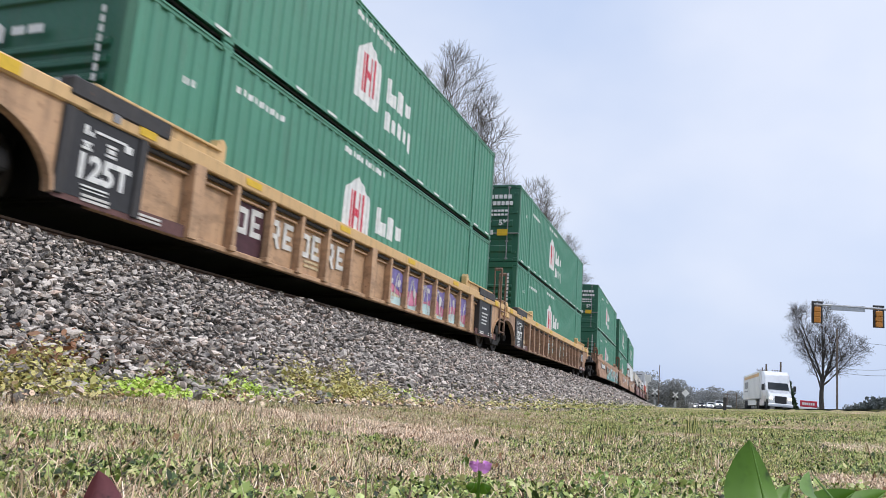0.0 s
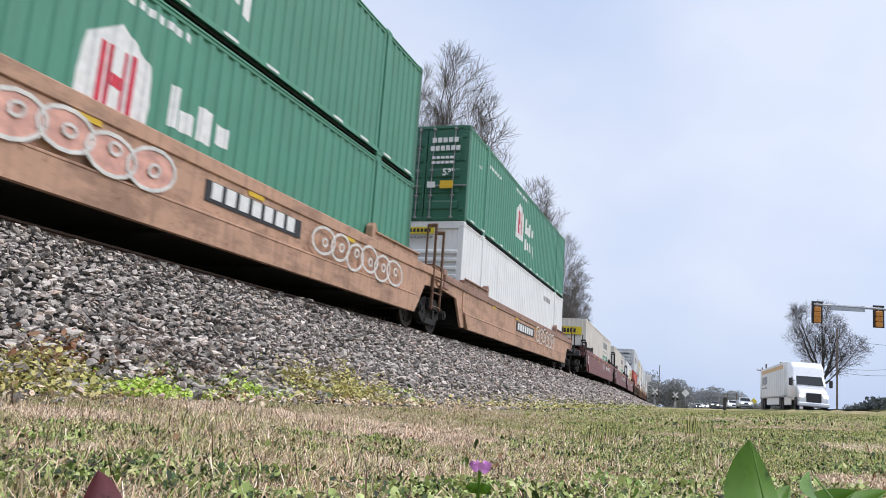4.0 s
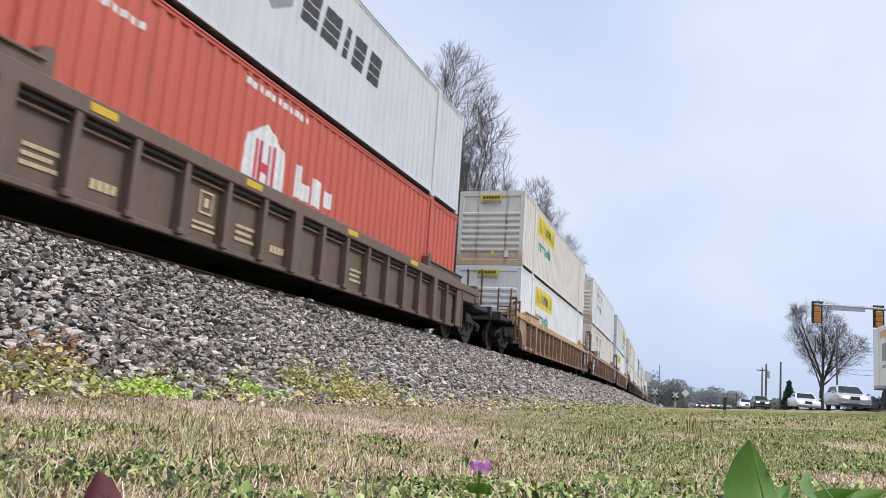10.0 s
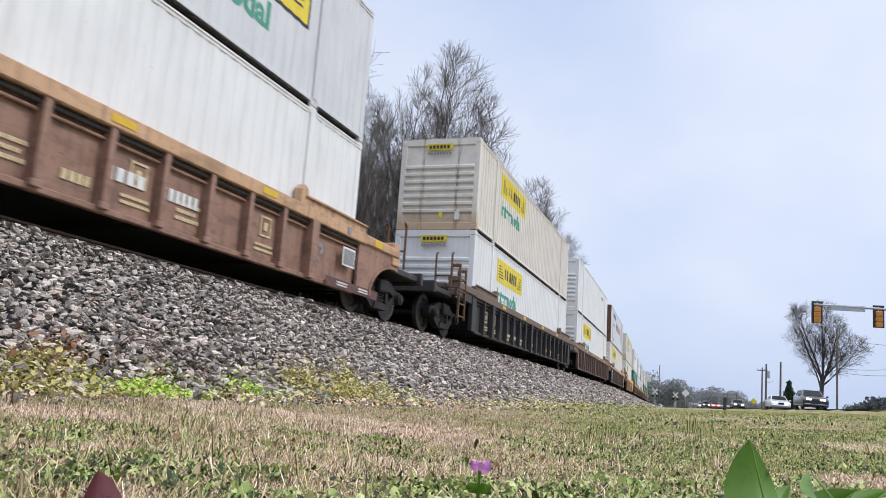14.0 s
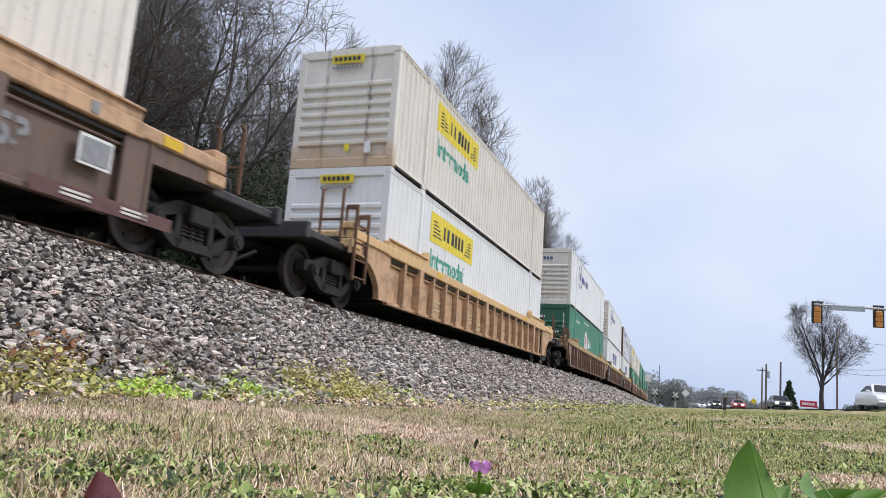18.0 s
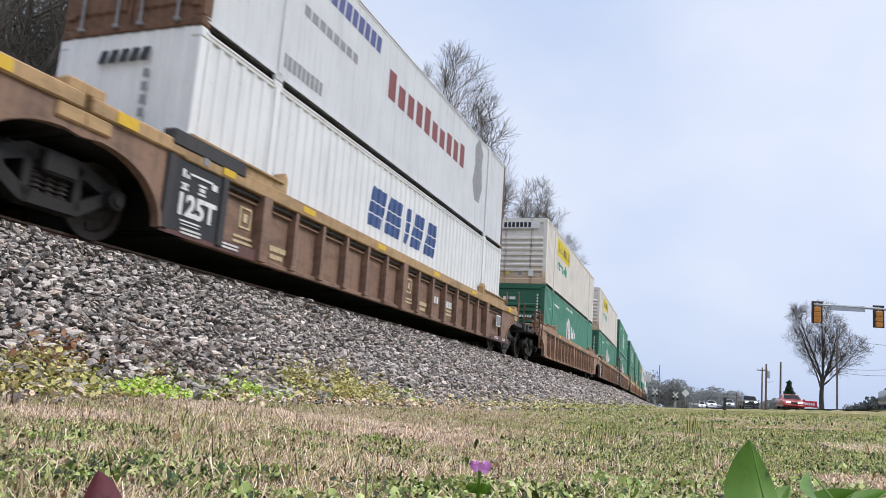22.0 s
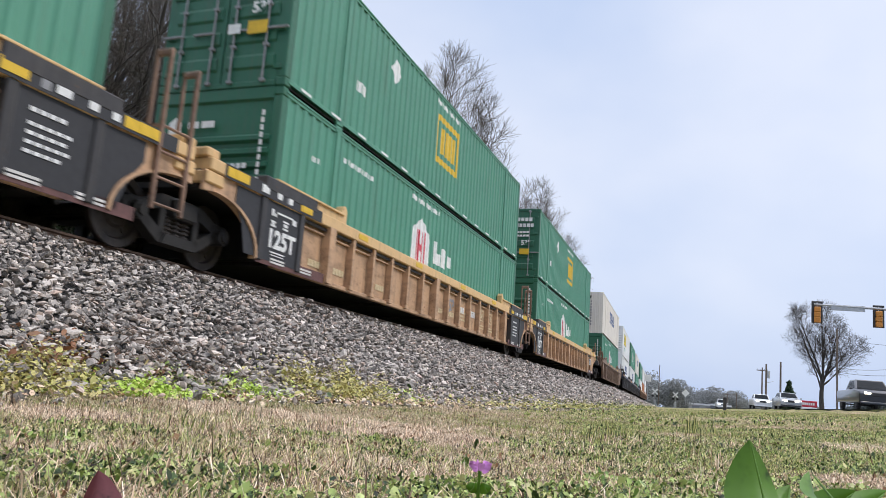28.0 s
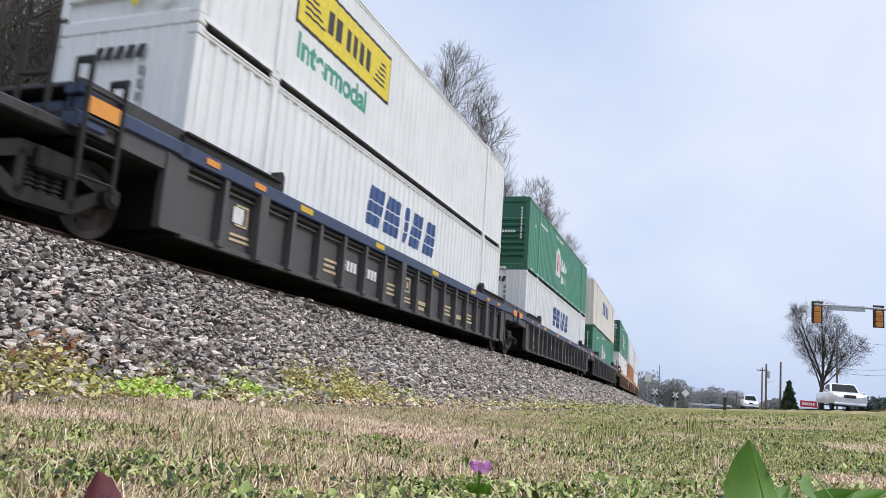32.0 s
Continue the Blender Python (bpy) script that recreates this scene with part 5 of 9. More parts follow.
def load(s0, level, spec):
    """A box from its short name, with its marks."""
    kind = spec
    g = "boxes on the train"
    m = stack_pose(s0, level)
    if kind == "hub":
        ob = freight_box(m, "box_green", "fold", "ribbed", "green corrugated freight container with white house emblem", "box_green_shaded")
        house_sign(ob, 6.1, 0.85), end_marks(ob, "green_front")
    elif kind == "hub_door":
        ob = freight_box(m, "box_green", "fold", "doors", "green corrugated freight container, its door green darkened as shade", "box_green_shaded")
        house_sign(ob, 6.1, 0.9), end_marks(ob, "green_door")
    elif kind == "square":
        ob = freight_box(m, "box_green", "fold", "doors", "green corrugated freight container with yellow square sign", "box_green_shaded")
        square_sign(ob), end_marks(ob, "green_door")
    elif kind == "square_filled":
        ob = freight_box(m, "box_green", "fold", "ribbed", "green corrugated freight container with solid yellow sign", "box_green_shaded")
        square_sign(ob, 7.4, 1.2, True)
    elif kind == "yellow":
        ob = freight_box(m, "box_white", "sheet", "ribbed", "white freight container with yellow sign panel and green word")
        yellow_sign(ob, 2.75, 1.78), end_marks(ob, "yellow_sign")
    elif kind == "yellow_cream":
        ob = freight_box(m, "box_cream", "fold", "ribbed", "weathered cream freight container, yellow sign panel, rust-streaked end", "box_stained")
        yellow_sign(ob, 2.75, 1.82), end_marks(ob, "frame_sign")
    elif kind == "yellow_cream_two":
        ob = freight_box(m, "box_cream", "fold", "ribbed", "weathered cream freight container with two yellow signs", "box_stained")
        yellow_sign(ob, 2.75, 1.82), end_marks(ob, "yellow_sign")
    elif kind == "yellow_far":
        ob = freight_box(m, "box_grey", "sheet", "doors", "light grey freight container with doors and framed yellow sign")
        yellow_sign(ob, 9.65, 1.35, 4.0, 1.0, True, True), end_marks(ob, "yellow_door")
    elif kind == "yellow_framed":
        ob = freight_box(m, "box_white", "sheet", "ribbed", "white freight container with framed yellow sign panel")
        yellow_sign(ob, 2.5, 1.32, 3.9, 0.98, True, True), end_marks(ob, "yellow_sign")
    elif kind == "yellow_big":
        ob = freight_box(m, "box_white", "sheet", "doors", "white freight container with large black-framed yellow sign")
        yellow_sign(ob, 9.75, 1.33, 3.8, 0.92, False, True), end_marks(ob, "yellow_door")
    elif kind in ("pale_word", "pale_word_white"):
        ob = freight_box(m, "box_cream", "fold", "flat", "cream freight container with pale sign panel and green word")
        mark(ob, "sign_frame", [rect(0, 0, 3.4, 0.05), rect(0, 0.9, 3.4, 0.05), rect(0, 0, 0.05, 0.95), rect(3.35, 0, 0.05, 0.95)], "grey_mark", side_pose(10.2, 1.72), "pale_frame")
        mark(ob, "lettering", bar_row(61, 9, 2.8, 0.42, 0.3, 0.26, 0.3), "grey_mark", side_pose(10.2, 1.72), "pale_bars")
        side_word(ob, "Intermodal", 0.5, "green_mark", 10.3, 1.14)
        end_marks(ob, "wide_yellow" if kind == "pale_word" else "frame_sign")
    elif kind in ("pale_front", "pale_front_white"):
        ob = freight_box(m, "box_cream" if kind == "pale_front" else "box_white", "fold", "ribbed", "weathered freight container with faded sign panel and green word", "box_stained" if kind == "pale_front_white" else None)
        mark(ob, "sign_frame", [rect(0, 0, 3.4, 0.05), rect(0, 0.75, 3.4, 0.05), rect(0, 0.05, 0.05, 0.7), rect(3.35, 0.05, 0.05, 0.7)], "grey_mark", side_pose(2.75, 1.85), "pale_frame_low")
        mark(ob, "lettering", bar_row(61, 9, 2.8, 0.36, 0.3, 0.2, 0.3), "grey_mark", side_pose(2.75, 1.85), "pale_bars_low")
        side_word(ob, "Intermodal", 0.46, "green_mark", 2.8, 1.2)
        end_marks(ob, "frame_sign")
    elif kind == "plain_white":
        ob = freight_box(m, "box_white", "sheet", "ribbed", "plain white freight container with small dark codes")
        mark(ob, "lettering", bar_row(62, 8, 1.5, 0.2), "grey_mark", side_pose(11.6, 2.2), "plain_bars")
        end_marks(ob, "yellow_sign")
    elif kind == "slant":
        ob = freight_box(m, "box_white", "fold", "flat", "white corrugated freight container with slanted blue brand blocks")
        slant_sign(ob, 5.75, 1.38, 0.86), end_marks(ob, "slant")
    elif kind == "slant_high":
        ob = freight_box(m, "box_cream", "sheet", "flat", "off-white freight container with dark slanted brand blocks, rusty lower end")
        slant_sign(ob, 5.9, 1.35, 0.9, "blue_mark"), end_marks(ob, "slant")
    elif kind == "shield":
        ob = freight_box(m, "box_grey", "sheet", "doors", "light grey freight container with dark-framed doors and shield emblem")
        shield_sign(ob), end_marks(ob, "slant_door")
    elif kind == "red":
        ob = freight_box(m, "box_red", "fold", "doors", "red corrugated freight container with white house emblem")
        house_sign(ob, 6.1, 0.75, "white_mark", "red_mark"), end_marks(ob, "red_door")
    elif kind == "gothic":
        ob = freight_box(m, "box_grey", "panel", "doors", "grey smooth-sided freight container with dark red old-style lettering", "rust")
        gothic_sign(ob)
    elif kind == "ring":
        ob = freight_box(m, "box_white", "sheet", "ribbed", "white freight container with blue ring emblem, rust-stained end", "box_cream")
        ring_sign(ob), end_marks(ob, "ring")
    elif kind == "orange":
        ob = freight_box(m, "box_orange", "fold", "ribbed", "orange corrugated freight container")
    if kind in ("hub", "hub_door", "square", "red"):
        mark(ob, "reflector", [rect(0.5 + 1.15 * i, 0, 0.36, 0.05) for i in range(14)], "white_mark", side_pose(0, 0.095, -HALF - 0.032), "rail_dashes")
    TRAIN.append((ob, s0 + LONG / 2, 0.40 + level * (TALL + 0.012)))
    return ob


def unit(s0, style, main, chord, label, lower, upper, front_own=True, rear_own=True, panel=False, guide=None, ladder="rust", slip=0.0, posts=True):
    car = well_car(on_track(s0 + LONG / 2 + slip), style, main, chord, label, front_own, rear_own, panel, guide, ladder, posts)
    TRAIN.append((car, s0 + LONG / 2 + slip, 0.0))
    if lower:
        load(s0, 0, lower)
    if upper:
        load(s0, 1, upper)
    return car


TAN = "tan ribbed well car with rust and dark end panels"
BROWN = "brown ribbed well car with rusty side posts"
unit(-10.45, "ribbed", "car_tan", "car_yellow", TAN, "hub", "hub_door", True, False, True, None, "car_brown")
c = unit(9.55, "ribbed", "car_tan", "car_yellow", "tan ribbed well car with plum graffiti", "hub", "hub_door", False, False, True, None, "car_brown", -0.3)
block_piece(c, 2, 6, SIDE + 0.12)
bay_piece(c, 6, 8, 14, SIDE + 0.12)
c = unit(29.4, "ribbed", "car_worn", "car_yellow", "tan ribbed well car with pale graffiti letters", "hub", "hub_door", False, True, True, None, "car_brown")
graffiti(c, 7, 6.2, 11.0, 0.35, 1.1, ("graffiti_pale", "graffiti_ice"), SIDE + 0.12)
SM = "tan smooth-sided well car with teal graffiti"
c = unit(53.5, "smooth", "car_salmon", "car_salmon", SM, "hub", "hub_door", True, False)
part("size_lettering", letters("53", 0.42, M["grey_mark"]), None, c, m=side_pose(1.3, 0.75, SIDE - 0.01))
mural(c, 5.4, 15.6, SIDE - 0.062)
number_strip(c, 1.9, 0.82, 2.6, 0.34, 7, SIDE - 0.012)
c = unit(73.9, "smooth", "car_salmon", "car_salmon", "tan smooth-sided well car with pink graffiti", "hub", "hub_door", False, False)
throw_up(c, 9, 4.2, 7.6, 0.62, 1.22, "graffiti_pale", "graffiti_peach", SIDE - 0.062, 5)
throw_up(c, 14, 11.4, 15.2, 0.62, 1.22, "graffiti_pale", None, SIDE - 0.062, 6)
number_strip(c, 8.4, 0.82, 2.6, 0.3, 7, SIDE - 0.012)
c = unit(94.0, "smooth", "car_salmon", "car_rose", "rust-tan smooth-sided well car with pale rounded graffiti", "plain_white", "hub_door", False, True)
throw_up(c, 10, 9.4, 13.2, 0.66, 1.3, "graffiti_pale", None, SIDE - 0.035, 6)
number_strip(c, 6.2, 0.78, 2.9, 0.34, 7, SIDE - 0.012)
MAR = "maroon smooth-sided well car with white lettering"


def maroon(s0, lower, fr, rr):
    c = unit(s0, "smooth", "car_maroon", "car_maroon", MAR, lower, None, fr, rr, False, "running_gear", "running_gear")
    part("size_lettering", letters("53", 0.42, M["white_mark"]), None, c, m=side_pose(-0.42, 0.7, SIDE - 0.03))
    mark(c, "lettering", bar_row(81, 4, 0.75, 0.2, 0, 0, 0.35) + bar_row(82, 6, 1.1, 0.2, 0.95, 0, 0.35), "white_mark", side_pose(11.1, 0.86, SIDE - 0.012), "number_row")
    mark(c, "lettering", bar_row(83, 3, 0.5, 0.1, 0, 0.36) + bar_row(84, 3, 0.5, 0.1, 0, 0.2) + bar_row(85, 4, 0.6, 0.06, 0, 0.05), "white_mark", side_pose(-1.2, 0.9, SIDE - 0.012), "stencil")
    mark(c, "lettering", bar_row(86, 3, 0.7, 0.1, 0, 0.3) + bar_row(87, 4, 0.9, 0.05, 0, 0.18) + bar_row(88, 3, 0.8, 0.05, 0, 0.08), "white_mark", side_pose(13.6, 0.75, SIDE - 0.012), "stencil_two")
    for x in (3.0, 5.5, 8.1, 10.7, 13.3):
        mark(c, "reflector", [rect(0, 0, 0.45, 0.12)], "orange_mark", side_pose(x, 1.29, SIDE - 0.04), "orange_reflector")
    n = 16
    mark(c, "emblem", [[((r * math.cos(t)), r * math.sin(t)) for r, t in ((0.15, a), (0.2, a), (0.2, a + 0.4), (0.15, a + 0.4))] for a in [2 * math.pi * i / n for i in range(n)]], "white_mark", side_pose(8.8, 0.98, SIDE - 0.012), "round_mark")
    part("end_letter", letters("A" if rr else "B", 0.26, M["white_mark"]), None, c, m=side_pose(9.55, 0.84, SIDE - 0.012))
    return c


maroon(118.8, "pale_word", True, False)
maroon(139.0, "pale_word_white", False, False)
maroon(159.1, "yellow_big", False, True)
unit(183.3, "ribbed", "car_dark", "car_dark", "dark brown ribbed well car, heavily rusted", "red", "shield")
unit(207.3, "ribbed", "car_worn", "car_tan", "tan-brown ribbed well car with a dark panel at one end", "yellow", "yellow_cream_two", True, False, "rear", slip=0.4)
unit(227.6, "ribbed", "car_rose", "car_worn", "tan-brown ribbed well car with dark end panels", "pale_front", "pale_front_white", False, False, True)
unit(247.6, "ribbed", "car_rose", "car_tan", "brown ribbed well car with tan top chord", "yellow", "yellow_far", False, True, True)
unit(271.7, "ribbed", "car_black", "car_dark", "black-brown ribbed well car", "yellow", "yellow_cream_two", True, False)
unit(291.6, "ribbed", "car_dark", "car_brown", "dark ribbed well car with brown top chord", "yellow", "plain_white", False, False)
unit(311.4, "ribbed", "car_dark", "car_tan", "dark ribbed well car with tan top chord", "yellow_cream", "gothic", False, True, True)
unit(335.5, "ribbed", "car_tan", "car_yellow", "tan ribbed well car with ochre chord", "yellow", "yellow_cream_two")
c = unit(359.2, "ribbed", "car_brown", "car_ochre", "brown ribbed well car with plum and pink graffiti", "hub", "ring", True, False)
graffiti(c, 12, 3.5, 7.6, 0.32, 1.15, ("graffiti_plum", "graffiti_pink"), SIDE + 0.12, 5)
c = unit(379.1, "ribbed", "car_brown", "car_ochre", "brown ribbed well car with pale blue graffiti", "slant", "ring", False, False, True, None, "car_brown", -0.3, False)
graffiti(c, 11, 9.0, 12.8, 0.35, 1.15, ("graffiti_blue", "graffiti_pale"), SIDE + 0.12, 5)
unit(398.8, "ribbed", "car_brown", "car_ochre", "brown ribbed well car with ochre chord", "slant", "gothic", False, True, True, None, "car_brown")
unit(422.5, "ribbed", "car_worn", "car_worn", BROWN, "hub", "yellow_cream", True, False)
unit(442.5, "ribbed", "car_worn", "car_worn", BROWN, "hub", "yellow_cream_two", False, False, True, None, "rust")
unit(462.2, "ribbed", "car_worn", "car_tan", BROWN, "hub", "hub_door", False, True, True, None, "rust")
c = unit(485.7, "ribbed", "car_tan", "car_yellow", TAN, "square_filled", "hub_door", True, False, True, None, "car_brown", -0.35)
dark_ends(c)
part("size_lettering", letters("53", 0.34, M["grey_mark"]), None, c, m=side_pose(10.4, 0.6, SIDE + 0.12))
c = unit(505.6, "ribbed", "car_tan", "car_yellow", TAN, "hub", "square", False, False, True, None, "car_brown")
dark_ends(c)
part("size_lettering", letters("53", 0.34, M["grey_mark"]), None, c, m=side_pose(8.9, 0.6, SIDE + 0.12))
c = unit(525.5, "ribbed", "car_tan", "car_yellow", TAN, "hub", "square", False, True, True, None, "car_brown")
dark_ends(c, False)
number_strip(c, 11.52, 0.6, 0.8, 0.34, 3, SIDE + 0.11)
number_strip(c, 12.48, 0.6, 0.8, 0.34, 6, SIDE + 0.11)
unit(549.4, "ribbed", "car_dull", "car_dull", "dark brown ribbed well car with yellow flecks", "hub", "slant_high")
BLK = "black ribbed well car with dark blue top chord"
c = unit(572.8, "ribbed", "car_slate", "car_blue", BLK, "slant", "yellow_framed", True, False, False, "running_gear", "running_gear")
mark(c, "lettering", bar_row(401, 4, 0.62, 0.2, 0, 0, 0.3) + bar_row(402, 4, 0.6, 0.2, 0.98, 0, 0.3), "white_mark", side_pose(4.9, 0.62, SIDE + 0.112), "fleet_number")
mark(c, "placard", [rect(0, 0, 0.26, 0.24)], "white_mark", side_pose(1.25, 0.7, SIDE + 0.112), "white_plate")
c = unit(593.0, "ribbed", "car_slate", "car_blue", BLK, "slant", "hub", False, False, False, "running_gear", "running_gear")
mark(c, "lettering", bar_row(401, 4, 0.62, 0.2, 0, 0, 0.3) + bar_row(402, 4, 0.6, 0.2, 0.98, 0, 0.3), "white_mark", side_pose(4.9, 0.62, SIDE + 0.112), "fleet_number")
mark(c, "placard", [rect(0, 0, 0.26, 0.24)], "white_mark", side_pose(1.25, 0.7, SIDE + 0.112), "white_plate")
c = unit(613.0, "ribbed", "car_slate", "car_blue", BLK, "hub", "slant_high", False, True, False, "running_gear", "running_gear")
mark(c, "lettering", bar_row(401, 4, 0.62, 0.2, 0, 0, 0.3) + bar_row(402, 4, 0.6, 0.2, 0.98, 0, 0.3), "white_mark", side_pose(4.9, 0.62, SIDE + 0.112), "fleet_number")
mark(c, "placard", [rect(0, 0, 0.26, 0.24)], "white_mark", side_pose(1.25, 0.7, SIDE + 0.112), "white_plate")
unit(637.0, "ribbed", "car_brown", "car_tan", BROWN, "plain_white", "hub_door", True, False)
unit(657.0, "ribbed", "car_brown", "car_tan", BROWN, "orange", "plain_white", False, False)
unit(677.0, "ribbed", "car_brown", "car_tan", BROWN, "plain_white", "plain_white", False, True)

# ---- ground: one sheet to the horizon ----
def grid_axis(lo, hi, fine, mid):
    """Coordinates, fine round the camera and wider far off."""
    xs, x, step = [0.0], 0.0, fine
    while x < hi:
        step = fine if x < 8 else (mid if x < 70 else min(200, step * 1.35))
        x += step
        xs.append(x)
    neg, x, step = [], 0.0, fine
    while x > lo:
        step = fine if x > -8 else (mid if x > -70 else min(200, step * 1.35))
        x -= step
        neg.append(x)
    return neg[::-1] + xs


def ground_material():
    m, nt, b = mat("grass_ground", 0.9, 0, 0.2)
    vec = coords(nt)
    big = noise_tex(nt, vec, 0.35, 4)
    mid = noise_tex(nt, vec, 2.2, 5)
    fine = mixc(nt, 0.5, noise_tex(nt, vec, 45.0, 6, 0.75), noise_tex(nt, vec, 170.0, 4, 0.7))
    # Darkest stops: soil, plus shade between the blades put into the colour.
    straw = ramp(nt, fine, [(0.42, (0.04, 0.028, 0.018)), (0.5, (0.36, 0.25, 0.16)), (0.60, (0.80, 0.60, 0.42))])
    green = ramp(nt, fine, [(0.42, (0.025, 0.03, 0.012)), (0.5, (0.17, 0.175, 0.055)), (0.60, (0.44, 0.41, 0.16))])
    f = mixc(nt, 0.5, big, mid)
    nt.links.new(mixc(nt, ramp(nt, f, [(0.47, (0, 0, 0)), (0.62, (1, 1, 1))]), green, straw), b.inputs["Base Color"])
    bump(nt, b, fine, 0.8, 0.03)
    return m


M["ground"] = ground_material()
gx, gy = grid_axis(-2500, 2500, 0.3, 1.5), grid_axis(-1500, 3500, 0.3, 1.5)
gv = [(x, y, ground_z(x, y)) for y in gy for x in gx]
nx = len(gx)
gf = [(j * nx + i, j * nx + i + 1, (j + 1) * nx + i + 1, (j + 1) * nx + i) for j in range(len(gy) - 1) for i in range(nx - 1)]
me = bpy.data.meshes.new("ground")
me.from_pydata(gv, [], gf)
me.materials.append(M["ground"])
smooth_mesh(me)
ground = tagged(new("ground", me), "rough winter grass, green and straw-coloured, sloping up to the road", "ground", kind="structure")


# ---- railway bank of crushed stone ----
def ballast_material():
    m, nt, b = mat("ballast_bed_shade", 0.9, 0, 0.3)
    vec = coords(nt)
    vo = node(nt, "ShaderNodeTexVoronoi", Scale=17.0)
    nt.links.new(vec, vo.inputs["Vector"])
    # Near-black bed and darker cell edges stand in for shade between loose stones.
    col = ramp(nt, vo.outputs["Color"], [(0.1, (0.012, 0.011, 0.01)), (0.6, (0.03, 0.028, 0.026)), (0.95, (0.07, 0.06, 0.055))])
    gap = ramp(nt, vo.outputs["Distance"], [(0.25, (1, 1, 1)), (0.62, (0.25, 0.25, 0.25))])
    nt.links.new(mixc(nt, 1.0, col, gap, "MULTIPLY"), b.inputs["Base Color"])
    inv = ramp(nt, vo.outputs["Distance"], [(0.0, (1, 1, 1)), (0.6, (0, 0, 0))])
    bump(nt, b, inv, 1.0, 0.05)
    return m


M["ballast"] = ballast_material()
TOE, CREST, CREST_Z = 3.1, -0.1, RAIL_Z - 0.14


def bank_z(e):
    """Height of the stone bank at e metres right of the boxes' near side."""
    prof = [(-8.0, 0.2), (-5.6, 0.5), (-3.0, CREST_Z - 0.12), (-2.4, CREST_Z - 0.06), (-0.35, CREST_Z), (0.0, CREST_Z - 0.05), (0.5, CREST_Z - 0.32), (TOE, -0.02), (TOE + 0.6, -0.3)]
    for (e0, z0), (e1, z1) in zip(prof, prof[1:]):
        if e <= e1:
            return z0 + (z1 - z0) * (e - e0) / (e1 - e0)
    return -0.3


bank_es = [-8, -5.6, -3.0, -2.4, -1.3, -0.35, 0.0, 0.25, 0.5, 0.9, 1.3, 1.7, 2.1, 2.5, 2.9, TOE, TOE + 0.6]
ss, s = [], -680.0
while s < 820:
    ss.append(s)
    s += 0.5 if -5 < s < 70 else (2 if -60 < s < 200 else 12)
bv = []
for s in ss:
    lift = 0.22 * smooth(15, 60, s)
    for e in bank_es:
        z = bank_z(e)
        if e > 0.5:
            z += lift * smooth(0.5, TOE, e) + 0.04 * noise.noise((s * 0.7, e * 1.2, 0))
        bv.append((*arc(s, e), z))
nb = len(bank_es)
bf = [(j * nb + i, j * nb + i + 1, (j + 1) * nb + i + 1, (j + 1) * nb + i) for j in range(len(ss) - 1) for i in range(nb - 1)]
me = bpy.data.meshes.new("railway_bank")
me.from_pydata(bv, [], bf)
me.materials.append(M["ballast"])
bank = tagged(new("railway_bank", me), "steep bank of grey crushed-stone ballast under the track", "embankment", kind="structure")


def rail_mesh(e):
    prof = [(-0.07, -0.17), (0.07, -0.17), (0.07, -0.15), (0.012, -0.13), (0.012, -0.045), (0.036, -0.03), (0.036, -0.004), (0.028, 0.0), (-0.028, 0.0), (-0.036, -0.004), (-0.036, -0.03), (-0.012, -0.045), (-0.012, -0.13), (-0.07, -0.15)]
    v, f = [], []
    n = len(prof)
    for s in ss:
        for px, pz in prof:
            ee = e + px
            v.append((*arc(s, ee), RAIL_Z + (ee + HALF) * CANT + pz))
    for j in range(len(ss) - 1):
        for i in range(n):
            f.append((j * n + i, j * n + (i + 1) % n, (j + 1) * n + (i + 1) % n, (j + 1) * n + i))
    me = bpy.data.meshes.new("rail")
    me.from_pydata(v, [], f)
    me.materials.append(M["rail"])
    return me


for e in (-HALF + 0.755, -HALF - 0.755):
    tagged(new("rail", rail_mesh(e)), "worn steel rail with a bright running edge", "rail", "rails of the track", "structure")


# ---- loose stones on the bank ----
def stone_material():
    m, nt, b = mat("crushed_stone", 0.85, 0, 0.35)
    geo = nt.nodes.new("ShaderNodeNewGeometry")
    info = nt.nodes.new("ShaderNodeObjectInfo")
    add = nt.nodes.new("ShaderNodeMath")
    add.operation = "ADD"
    nt.links.new(geo.outputs["Random Per Island"], add.inputs[0])
    nt.links.new(info.outputs["Random"], add.inputs[1])
    fr = nt.nodes.new("ShaderNodeMath")
    fr.operation = "FRACT"
    nt.links.new(add.outputs[0], fr.inputs[0])
    col = ramp(nt, fr.outputs[0], [(0.0, (0.045, 0.044, 0.043)), (0.2, (0.13, 0.125, 0.12)), (0.36, (0.34, 0.325, 0.31)), (0.5, (0.52, 0.49, 0.46)), (0.58, (0.40, 0.31, 0.25)), (0.66, (0.08, 0.078, 0.075)), (0.8, (0.55, 0.52, 0.49)), (0.93, (0.82, 0.78, 0.74)), (1.0, (0.48, 0.34, 0.27))])
    vec = coords(nt)
    n = noise_tex(nt, vec, 60.0, 5, 0.7)
    col = mixc(nt, 0.3, col, ramp(nt, n, [(0.36, (0.02, 0.02, 0.019)), (0.62, (0.75, 0.71, 0.67))]))
    nt.links.new(mixc(nt, 1.0, col, (1.0, 0.94, 0.885), "MULTIPLY"), b.inputs["Base Color"])
    bump(nt, b, n, 0.4, 0.006)
    return m


M["stone"] = stone_material()


